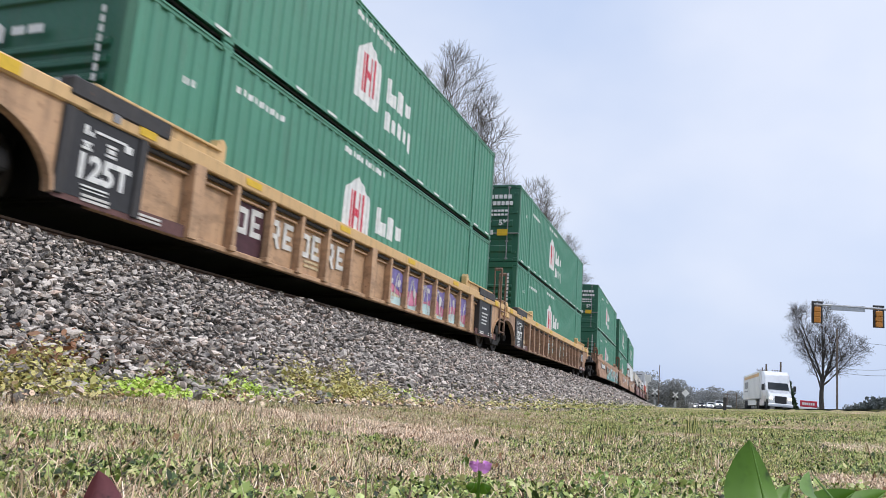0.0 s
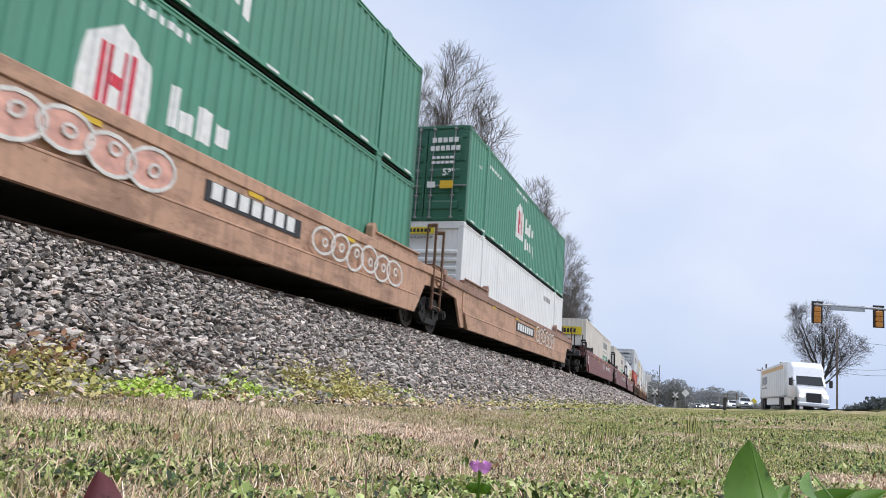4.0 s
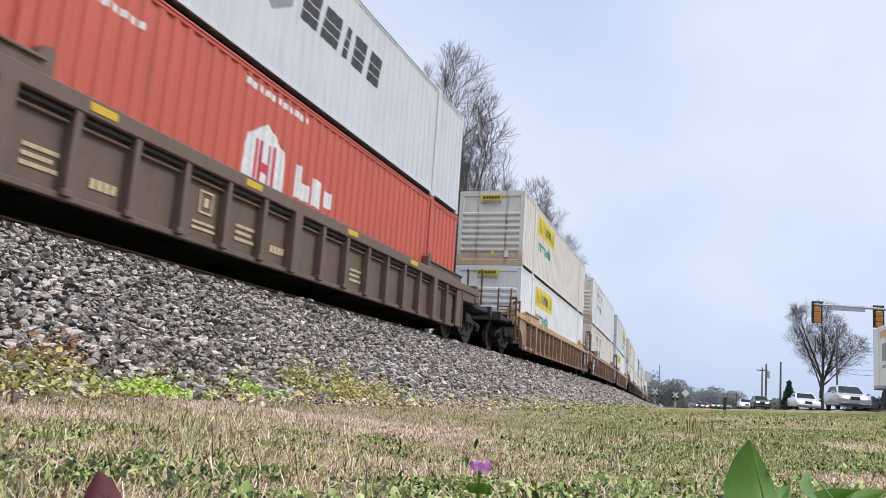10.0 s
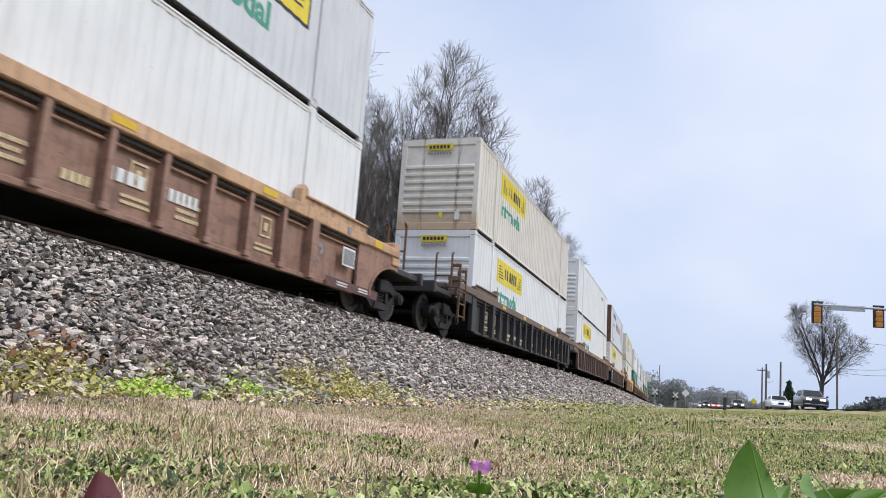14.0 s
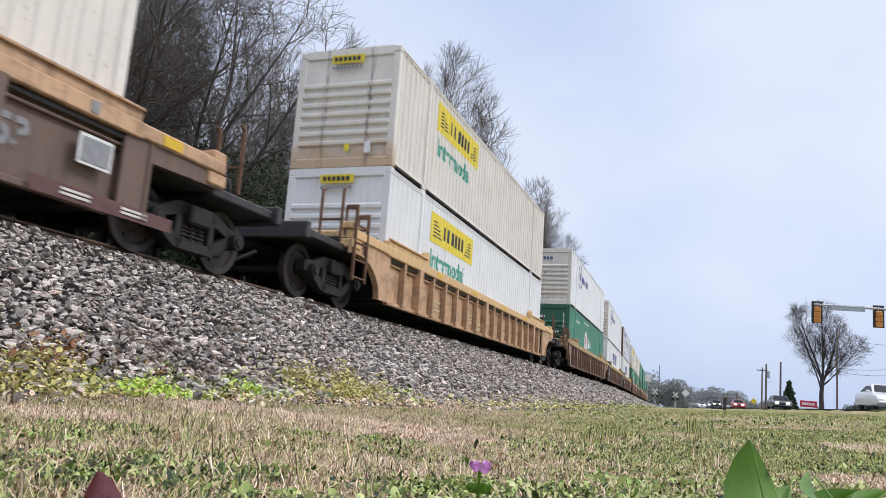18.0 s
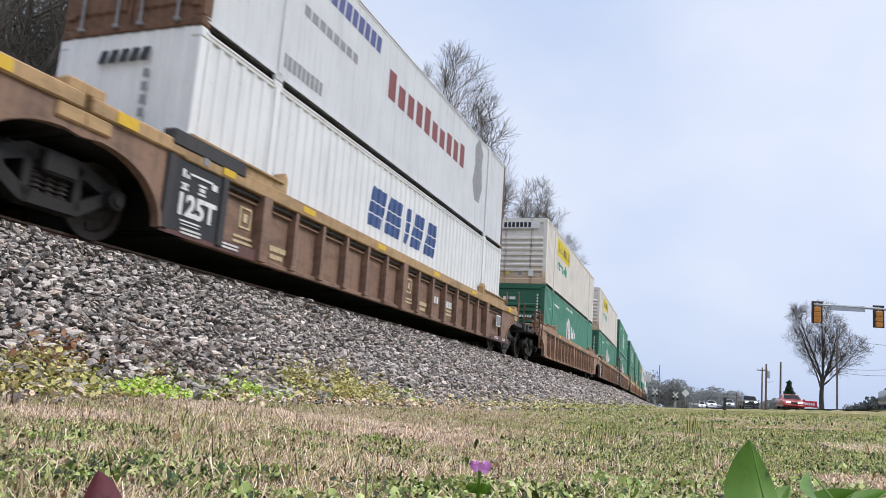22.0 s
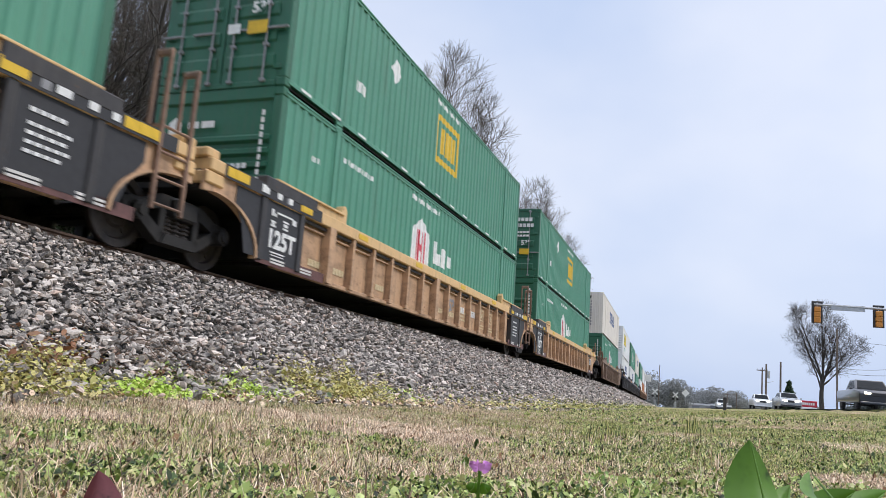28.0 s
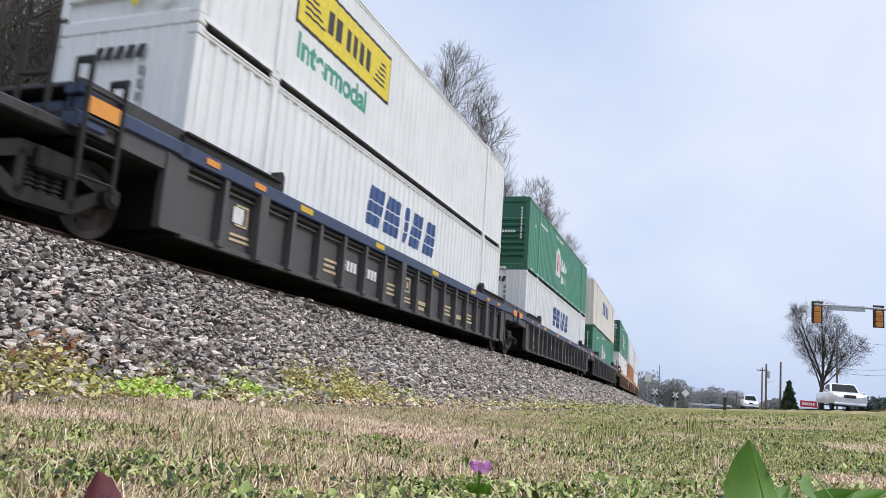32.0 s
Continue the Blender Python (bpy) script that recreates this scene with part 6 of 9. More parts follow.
def stone_shape(rng):
    """An angular chip: a few corners of a ball pulled about."""
    t = (1 + 5 ** 0.5) / 2
    v = np.array([(-1, t, 0), (1, t, 0), (-1, -t, 0), (1, -t, 0), (0, -1, t), (0, 1, t), (0, -1, -t), (0, 1, -t), (t, 0, -1), (t, 0, 1), (-t, 0, -1), (-t, 0, 1)], float)
    v /= np.linalg.norm(v[0])
    v *= rng.uniform(0.5, 1.25, (12, 1))
    v *= np.array([rng.uniform(0.95, 1.4), rng.uniform(0.7, 1.05), rng.uniform(0.4, 0.68)])
    for _ in range(4):
        n = rng.normal(size=3)
        n /= np.linalg.norm(n)
        d = v @ n
        k = rng.uniform(0.2, 0.45)
        v -= np.outer(np.maximum(0, d - k), n)
    return v


ICO_F = np.array([(0, 11, 5), (0, 5, 1), (0, 1, 7), (0, 7, 10), (0, 10, 11), (1, 5, 9), (5, 11, 4), (11, 10, 2), (10, 7, 6), (7, 1, 8), (3, 9, 4), (3, 4, 2), (3, 2, 6), (3, 6, 8), (3, 8, 9), (4, 9, 5), (2, 4, 11), (6, 2, 10), (8, 6, 7), (9, 8, 1)])


def turn_matrices(rng, n):
    """Random turns: any heading, tipped a little, as flat chips settle."""
    a, tip, way = rng.uniform(0, math.pi, n), rng.normal(0, 0.42, n), rng.uniform(0, 2 * math.pi, n)
    q = np.stack([np.cos(a) * np.cos(tip), np.sin(tip) * np.cos(way), np.sin(tip) * np.sin(way), np.sin(a) * np.cos(tip)], -1)
    q /= np.linalg.norm(q, axis=1, keepdims=True)
    w, x, y, z = q.T
    return np.stack([np.stack([1 - 2 * (y * y + z * z), 2 * (x * y - z * w), 2 * (x * z + y * w)], -1), np.stack([2 * (x * y + z * w), 1 - 2 * (x * x + z * z), 2 * (y * z - x * w)], -1), np.stack([2 * (x * z - y * w), 2 * (y * z + x * w), 1 - 2 * (x * x + y * y)], -1)], 1)


def mesh_from_arrays(name, v, f, material):
    """A mesh from numpy corners and faces of one size."""
    me = bpy.data.meshes.new(name)
    k = f.shape[1]
    me.vertices.add(len(v))
    me.vertices.foreach_set("co", np.ascontiguousarray(v, np.float32).ravel())
    me.loops.add(f.size)
    me.loops.foreach_set("vertex_index", np.ascontiguousarray(f, np.int32).ravel())
    me.polygons.add(len(f))
    me.polygons.foreach_set("loop_start", np.arange(0, f.size, k, dtype=np.int32))
    me.update(calc_edges=True)
    me.materials.append(material)
    return me


rng = np.random.default_rng(7)
SHAPES = np.stack([stone_shape(rng) for _ in range(40)])


def bank_top(s, e):
    z = bank_z(e)
    if e > 0.5:
        z += 0.22 * smooth(15, 60, s) * smooth(0.5, TOE, e)
    return z


def scatter_stones(s0, s1, per_m, r0, sink=0.25, e0=-0.28, e1=TOE + 0.12):
    """Corners of many stones on a stretch of the slope."""
    n = int((s1 - s0) * 3.7 * per_m)
    S, E = rng.uniform(s0, s1, n), rng.uniform(e0, e1, n)
    r = r0 * np.exp(rng.normal(0, 0.28, n))
    P = np.array([(*arc(a, b), bank_top(a, b) if b < TOE else max(bank_top(a, b), ground_z(*arc(a, b)))) for a, b in zip(S, E)])
    P[:, 2] += r * rng.uniform(-sink, 1.15, n)
    v = SHAPES[rng.integers(0, 40, n)] * r[:, None, None]
    v = np.einsum("nij,nkj->nki", turn_matrices(rng, n), v)
    v[:, :, 2] *= 0.85
    return v + P[:, None, :]


def stones_object(name, v, label):
    f = (ICO_F[None] + (np.arange(len(v)) * 12)[:, None, None]).reshape(-1, 3)
    me = mesh_from_arrays(name, v.reshape(-1, 3), f, M["stone"])
    me.shade_flat()
    return tagged(new(name, me), label, "gravel", kind="stuff")


stones_object("ballast_stones", np.concatenate([scatter_stones(4, 14, 440, 0.041), scatter_stones(14, 30, 310, 0.045), scatter_stones(30, 55, 160, 0.055), scatter_stones(55, 130, 46, 0.07), scatter_stones(4, 40, 9, 0.03, 0.25, TOE, TOE + 0.9)]), "angular grey crushed stones heaped on the railway bank")
STONE_MESH = [mesh_from_arrays("stone", SHAPES[i], ICO_F, M["stone"]) for i in range(12)]
for me in STONE_MESH:
    me.shade_flat()
for k in range(290):
    a, b = rng.uniform(6.2, 9.5), rng.uniform(1.6, TOE + 0.1)
    r = 0.042 * math.exp(rng.normal(0, 0.22))
    m = Matrix.Translation((*arc(a, b), bank_top(a, b) + r * 0.6)) @ pose(0, 0, 0, rng.normal(0, 25), rng.normal(0, 25), rng.uniform(0, 360)) @ Matrix.Diagonal((r, r, r, 1))
    part("stone", STONE_MESH[k % 12], None, bank, m=m)


# ---- grass, clover and weeds ----
def leaf_material(name, stops, rough=0.6, trans=True):
    m, nt, b = mat(name, rough, 0, 0.3)
    geo = nt.nodes.new("ShaderNodeNewGeometry")
    col = ramp(nt, geo.outputs["Random Per Island"], stops)
    vec = coords(nt)
    n = noise_tex(nt, vec, 34.0, 4, 0.6)
    # Noise blotches multiply clumps down, standing in for shade between tufts.
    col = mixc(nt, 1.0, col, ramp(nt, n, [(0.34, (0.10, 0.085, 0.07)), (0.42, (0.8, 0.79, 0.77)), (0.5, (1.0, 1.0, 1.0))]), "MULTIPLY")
    nt.links.new(col, b.inputs["Base Color"])
    if trans:
        tr = nt.nodes.new("ShaderNodeBsdfTranslucent")
        nt.links.new(col, tr.inputs["Color"])
        mx = node(nt, "ShaderNodeMixShader", Fac=0.18)
        nt.links.new(b.outputs[0], mx.inputs[1])
        nt.links.new(tr.outputs[0], mx.inputs[2])
        nt.links.new(mx.outputs[0], nt.nodes["Material Output"].inputs["Surface"])
    return m


# Near-black and near-white stops put gap shade and highlights into blade colours.
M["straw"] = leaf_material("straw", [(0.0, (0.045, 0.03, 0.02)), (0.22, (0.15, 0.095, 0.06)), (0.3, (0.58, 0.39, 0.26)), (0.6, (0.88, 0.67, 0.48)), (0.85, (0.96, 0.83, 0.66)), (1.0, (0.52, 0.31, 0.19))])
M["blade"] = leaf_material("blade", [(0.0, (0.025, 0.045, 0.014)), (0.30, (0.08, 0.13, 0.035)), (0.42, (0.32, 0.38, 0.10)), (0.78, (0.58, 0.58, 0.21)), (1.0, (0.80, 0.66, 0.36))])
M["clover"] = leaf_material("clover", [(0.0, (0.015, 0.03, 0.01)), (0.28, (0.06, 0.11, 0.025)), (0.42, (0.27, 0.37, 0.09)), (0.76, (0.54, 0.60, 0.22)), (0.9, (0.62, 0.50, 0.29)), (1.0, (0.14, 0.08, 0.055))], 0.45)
M["bright_weed"] = leaf_material("bright_weed", [(0.0, (0.34, 0.50, 0.07)), (0.6, (0.55, 0.72, 0.12)), (1.0, (0.66, 0.76, 0.24))], 0.5)
M["yellow_weed"] = leaf_material("yellow_weed", [(0.0, (0.34, 0.32, 0.10)), (0.5, (0.58, 0.52, 0.18)), (0.8, (0.68, 0.57, 0.28)), (1.0, (0.28, 0.34, 0.10))], 0.6)
M["dead_leaf"] = leaf_material("dead_leaf", [(0.0, (0.24, 0.10, 0.05)), (0.5, (0.36, 0.2, 0.11)), (1.0, (0.16, 0.09, 0.06))], 0.7)
M["twig"] = plain("twig", (0.2, 0.14, 0.10), 0.8, 0, 0.3)


def patch(x, y, scale, seed):
    """Slow uneven patches between -1 and 1."""
    u, v = x * scale * 2.2 + seed, y * scale * 2.2 - seed * 1.7
    return (np.sin(u + 1.7 * np.sin(v * 0.8 + seed)) * np.cos(v * 1.1 + 1.1 * np.sin(u * 0.7)) + 0.6 * np.sin(2.3 * u + 1.3 * v + 2 * np.sin(1.9 * v)) * np.sin(2.9 * v - 0.7 * u) + 0.3 * np.sin(6.1 * u + 3 * np.sin(4.3 * v))) / 1.6


def spots(n, d0, d1, keep):
    """Ground points before the camera between two distances, gathered in small tufts."""
    m = n // 4
    d = np.sqrt(rng.uniform(d0 * d0, d1 * d1, m))
    a = np.radians(rng.uniform(-36, 34, m))
    d, a = np.repeat(d, 8), np.repeat(a, 8)
    wide = 0.006 + 0.0022 * d
    x, y = d * np.sin(a) + rng.normal(0, wide), d * np.cos(a) + rng.normal(0, wide * 1.6)
    z, q, e = ground_np(x, y)
    ok = (e > TOE - 0.15) & (q < 10.0) & keep(x, y)
    P = np.stack([x, y, z], -1)[ok]
    return P[rng.permutation(len(P))[:n]]


def bent_blades(P, h0, w0, lean=0.7):
    """Bent two-piece blades."""
    n = len(P)
    b = rng.uniform(0, 2 * math.pi, n)
    a = b + math.pi / 2 + rng.normal(0, 0.5, n)
    h = h0 * np.exp(rng.normal(0, 0.4, n))
    w = w0 * rng.uniform(0.6, 1.3, n)
    k = rng.uniform(0.1, lean, n)
    side = np.stack([np.cos(a), np.sin(a), np.zeros(n)], -1) * w[:, None] / 2
    out = np.stack([np.cos(b), np.sin(b), np.zeros(n)], -1)
    up = np.array([0, 0, 1.0])
    mid = P + out * (h * k * 0.4)[:, None] + up * (h * 0.6)[:, None]
    tip = P + out * (h * k * 1.15)[:, None] + up * (h * np.maximum(0.08, 1 - 0.5 * k))[:, None]
    P = P - up * 0.006
    v = np.stack([P - side, P + side, mid + side * 0.8, mid - side * 0.8, tip], 1).reshape(-1, 3)
    i = np.arange(n)[:, None] * 5
    return v, np.concatenate([i + np.array([[0, 1, 2]]), i + np.array([[0, 2, 3]]), i + np.array([[3, 2, 4]])])


def sharp_blades(P, h0, w0, lean=1.0):
    """Plain pointed blades for farther off."""
    n = len(P)
    b = rng.uniform(0, 2 * math.pi, n)
    a = b + math.pi / 2 + rng.normal(0, 0.5, n)
    h = h0 * np.exp(rng.normal(0, 0.4, n))
    k = rng.uniform(0.1, lean, n)
    side = np.stack([np.cos(a), np.sin(a), np.zeros(n)], -1) * (w0 * rng.uniform(0.6, 1.3, n))[:, None] / 2
    tip = P + np.stack([np.cos(b) * h * k, np.sin(b) * h * k, h * np.maximum(0.15, 1 - 0.45 * k)], -1)
    P = P - np.array([0, 0, 0.006])
    return np.stack([P - side, P + side, tip], 1).reshape(-1, 3), np.arange(n * 3).reshape(-1, 3)


def leaves(P, r0, lift, tilt=0.6):
    """Small rounded leaves, six corners each, at some height over the ground."""
    n = len(P)
    P = P + np.array([0, 0, 1.0]) * rng.uniform(0.004, lift, n)[:, None]
    r = r0 * np.exp(rng.normal(0, 0.4, n))
    a = rng.uniform(0, 2 * math.pi, n)
    u = np.stack([np.cos(a), np.sin(a), rng.normal(0, tilt, n)], -1)
    w = np.stack([-np.sin(a), np.cos(a), rng.normal(0, tilt, n)], -1) * 0.75
    ring = [(-1, 0, 0), (-0.45, 0.8, 0.12), (0.5, 0.75, 0.12), (1, 0, -0.15), (0.5, -0.75, 0.12), (-0.45, -0.8, 0.12)]
    v = np.stack([P + (u * c + w * s) * r[:, None] + np.array([0, 0, 1]) * (r * z)[:, None] for c, s, z in ring], 1).reshape(-1, 3)
    i = np.arange(n)[:, None] * 6
    return v, np.concatenate([i + np.array([[0, 1, 2]]), i + np.array([[0, 2, 3]]), i + np.array([[0, 3, 4]]), i + np.array([[0, 4, 5]])])


def stuff(name, sets, material, label, category):
    vs, fs, o = [], [], 0
    for v, f in sets:
        vs.append(v)
        fs.append(f + o)
        o += len(v)
    return tagged(new(name, mesh_from_arrays(name, np.concatenate(vs), np.concatenate(fs), material)), label, category, kind="stuff")


def pale(x, y):
    """Beds of pale flattened straw."""
    v = np.zeros_like(x)
    for cx, cy, rx, ry in ((-0.05, 3.75, 0.42, 0.42), (-0.45, 4.6, 0.9, 0.5), (-1.5, 3.3, 0.35, 0.3), (-2.0, 5.6, 1.2, 0.7), (2.0, 6.3, 0.35, 0.8), (2.7, 4.6, 0.5, 0.6), (1.3, 2.3, 0.16, 0.3), (4.1, 8.8, 0.9, 0.9), (0.6, 9.0, 1.5, 1.6), (5.0, 14.0, 2.5, 2.0)):
        v += np.exp(-((x - cx) / rx) ** 2 - ((y - cy) / ry) ** 2)
    return v


def dry(x, y):
    return patch(x, y, 0.30, 2.0) + 0.6 * patch(x, y, 1.1, 8.0) + 0.4 * patch(x, y, 3.7, 6.0) + 1.6 * pale(x, y) - 0.1 - 0.85 * np.clip(x - 0.6, 0, 1.5) * (y < 9) - 0.3 * np.clip((2.8 - y) / 0.8, 0, 1)


def lush(x, y):
    return 0.8 * patch(x, y, 0.9, 5.0) + 0.6 * patch(x, y, 3.3, 1.0) - 0.42 - 1.6 * pale(x, y) + 0.7 * np.clip(x - 0.1, 0, 1.2) - 0.2 * np.clip(-x, 0, 1) + 0.42 * np.clip((2.1 - y) / 0.5, 0, 1)


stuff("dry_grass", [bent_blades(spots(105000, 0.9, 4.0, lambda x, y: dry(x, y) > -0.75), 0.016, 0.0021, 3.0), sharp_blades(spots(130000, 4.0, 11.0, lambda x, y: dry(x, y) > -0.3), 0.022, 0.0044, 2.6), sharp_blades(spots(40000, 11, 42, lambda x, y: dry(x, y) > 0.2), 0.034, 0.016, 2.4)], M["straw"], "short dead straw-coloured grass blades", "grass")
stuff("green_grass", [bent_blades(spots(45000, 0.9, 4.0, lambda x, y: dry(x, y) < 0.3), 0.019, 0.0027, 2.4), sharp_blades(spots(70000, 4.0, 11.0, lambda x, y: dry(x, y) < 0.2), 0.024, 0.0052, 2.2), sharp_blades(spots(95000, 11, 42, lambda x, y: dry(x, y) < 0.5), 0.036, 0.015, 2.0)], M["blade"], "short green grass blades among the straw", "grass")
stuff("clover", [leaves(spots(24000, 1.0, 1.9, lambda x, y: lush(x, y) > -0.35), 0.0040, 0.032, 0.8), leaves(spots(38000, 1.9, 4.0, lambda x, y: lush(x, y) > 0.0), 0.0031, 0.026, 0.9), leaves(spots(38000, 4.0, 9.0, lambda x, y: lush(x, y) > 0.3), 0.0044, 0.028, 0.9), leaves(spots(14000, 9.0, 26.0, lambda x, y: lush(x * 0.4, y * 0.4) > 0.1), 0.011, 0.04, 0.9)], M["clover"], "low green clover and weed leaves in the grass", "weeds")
M["fresh_leaf"] = leaf_material("fresh_leaf", [(0.0, (0.10, 0.20, 0.04)), (0.35, (0.36, 0.48, 0.13)), (0.8, (0.58, 0.64, 0.26)), (1.0, (0.66, 0.56, 0.36))], 0.4)
stuff("broad_weeds", [leaves(spots(420, 0.82, 1.25, lambda x, y: lush(x, y) > -0.5), 0.0085, 0.04, 0.7), leaves(spots(1500, 1.25, 2.4, lambda x, y: lush(x, y) > 0.05), 0.0062, 0.034, 0.8)], M["fresh_leaf"], "broader fresh green weed leaves over the clover", "weeds")
M["pale_straw"] = leaf_material("pale_straw", [(0.0, (0.16, 0.10, 0.07)), (0.15, (0.70, 0.48, 0.34)), (0.5, (0.95, 0.74, 0.57)), (1.0, (0.97, 0.83, 0.68))])
stuff("flattened_straw", [bent_blades(spots(26000, 1.5, 5.5, lambda x, y: pale(x, y) + 0.25 * patch(x, y, 1.6, 4.0) > 0.55), 0.017, 0.0030, 3.0), sharp_blades(spots(16000, 5.5, 13.0, lambda x, y: pale(x, y) + 0.25 * patch(x, y, 1.6, 4.0) > 0.6), 0.024, 0.0065, 2.6)], M["pale_straw"], "beds of pale flattened dead grass", "grass")
stuff("long_straw", [bent_blades(spots(2600, 0.9, 2.2, lambda x, y: patch(x, y, 1.2, 3.0) > -0.4), 0.045, 0.0024, 2.4), bent_blades(spots(3000, 2.2, 5.0, lambda x, y: patch(x, y, 1.2, 3.0) > 0.0), 0.05, 0.003, 2.2)], M["straw"], "longer loose straws lying over the clover", "grass")
stuff("leaf_bits", [leaves(spots(2200, 0.9, 3.0, lambda x, y: dry(x, y) > -0.9), 0.0034, 0.02, 0.9), leaves(spots(3000, 3.0, 9.0, lambda x, y: dry(x, y) > -0.9), 0.0035, 0.015, 0.9)], M["dead_leaf"], "brown dead leaf bits in the grass", "leaf litter")


# ---- bare winter trees ----
def bark_material(name, col):
    m, nt, b = mat(name, 0.9, 0, 0.2)
    vec = coords(nt, (1, 1, 0.25))
    n = noise_tex(nt, vec, 9.0, 6, 0.7)
    nt.links.new(ramp(nt, n, [(0.3, shade(col, 0.55)), (0.55, col), (0.75, shade(col, 1.5))]), b.inputs["Base Color"])
    bump(nt, b, n, 0.6, 0.03)
    return m


M["bark"] = bark_material("bark", (0.14, 0.122, 0.105))
M["dark_bark"] = bark_material("dark_bark", (0.075, 0.066, 0.058))
M["bark_far"] = bark_material("bark_far", (0.16, 0.15, 0.15))


class Tubes:
    """Collects tapered tubes into one mesh."""

    def __init__(self):
        self.v, self.f = [], []

    def add(self, pts, radii, sides):
        base = len(self.v)
        for i, (p, r) in enumerate(zip(pts, radii)):
            d = (pts[min(i + 1, len(pts) - 1)] - pts[max(i - 1, 0)])
            d = d.normalized() if d.length > 1e-6 else Vector((0, 0, 1))
            u = d.orthogonal().normalized()
            w = d.cross(u)
            for k in range(sides):
                a = 2 * math.pi * k / sides
                self.v.append(p + (u * math.cos(a) + w * math.sin(a)) * r)
        for i in range(len(pts) - 1):
            for k in range(sides):
                a, b = base + i * sides + k, base + i * sides + (k + 1) % sides
                self.f.append((a, b, b + sides, a + sides))

    def mesh(self, name, material):
        me = mesh_from_arrays(name, np.array([tuple(p) for p in self.v]), np.array(self.f), material)
        return smooth_mesh(me)


def grow(tubes, rnd, p, d, length, r, level, sides, up, spread, kids, thin=0.006):
    """A limb that wanders, then forks into thinner ones."""
    n = 5 if level < 2 else 3
    pts, radii = [p.copy()], [r]
    cur = d.normalized()
    for i in range(n):
        cur = (cur + Vector((rnd.gauss(0, 0.19), rnd.gauss(0, 0.19), rnd.gauss(0, 0.13) + up * 0.10))).normalized()
        pts.append(pts[-1] + cur * length / n)
        radii.append(r * (1 - 0.72 * (i + 1) / n))
    tubes.add(pts, radii, sides)
    if level >= len(kids):
        return
    for j in range(kids[level]):
        t = 0.28 + 0.72 * (j + rnd.random() * 0.7) / kids[level]
        i = min(n - 1, int(t * n))
        q = pts[i].lerp(pts[i + 1], t * n - i)
        axis = Vector((rnd.gauss(0, 1), rnd.gauss(0, 1), rnd.gauss(0, 1)))
        side = cur.cross(axis)
        side = side.normalized() if side.length > 0.01 else Vector((1, 0, 0))
        dirn = (pts[i + 1] - pts[i]).normalized() * 0.7 + side * (1.25 * spread * (0.6 + 0.6 * rnd.random())) + Vector((0, 0, 0.18))
        grow(tubes, rnd, q, dirn, length * (0.42 + 0.22 * rnd.random()), max(thin, radii[i] * 0.5), level + 1, 3 if level > 0 else 4, up, spread, kids, thin)


# number of stems, their widest lean, crown (middle, half width, half height), height of the fork, trunk radius, branch angle and length, twig thickness
TREE_KINDS = {
    "fan": (9, 0.5, (0.15, 6.3, 1.95, 3.8), 2.4, 0.15, 34, 1.9, 0.0048),
    "tall": (5, 0.24, (0.0, 6.2, 1.3, 3.9), 2.4, 0.13, 36, 1.6, 0.0048),
    "round": (9, 0.6, (0.0, 6.4, 2.3, 3.7), 2.6, 0.16, 38, 2.0, 0.0048),
    "spread": (9, 1.15, (0.0, 6.0, 4.0, 4.1), 1.9, 0.2, 46, 2.5, 0.0046),
    "lone": (9, 0.62, (-0.5, 7.1, 3.2, 2.9), 3.0, 0.22, 44, 2.0, 0.0075),
}


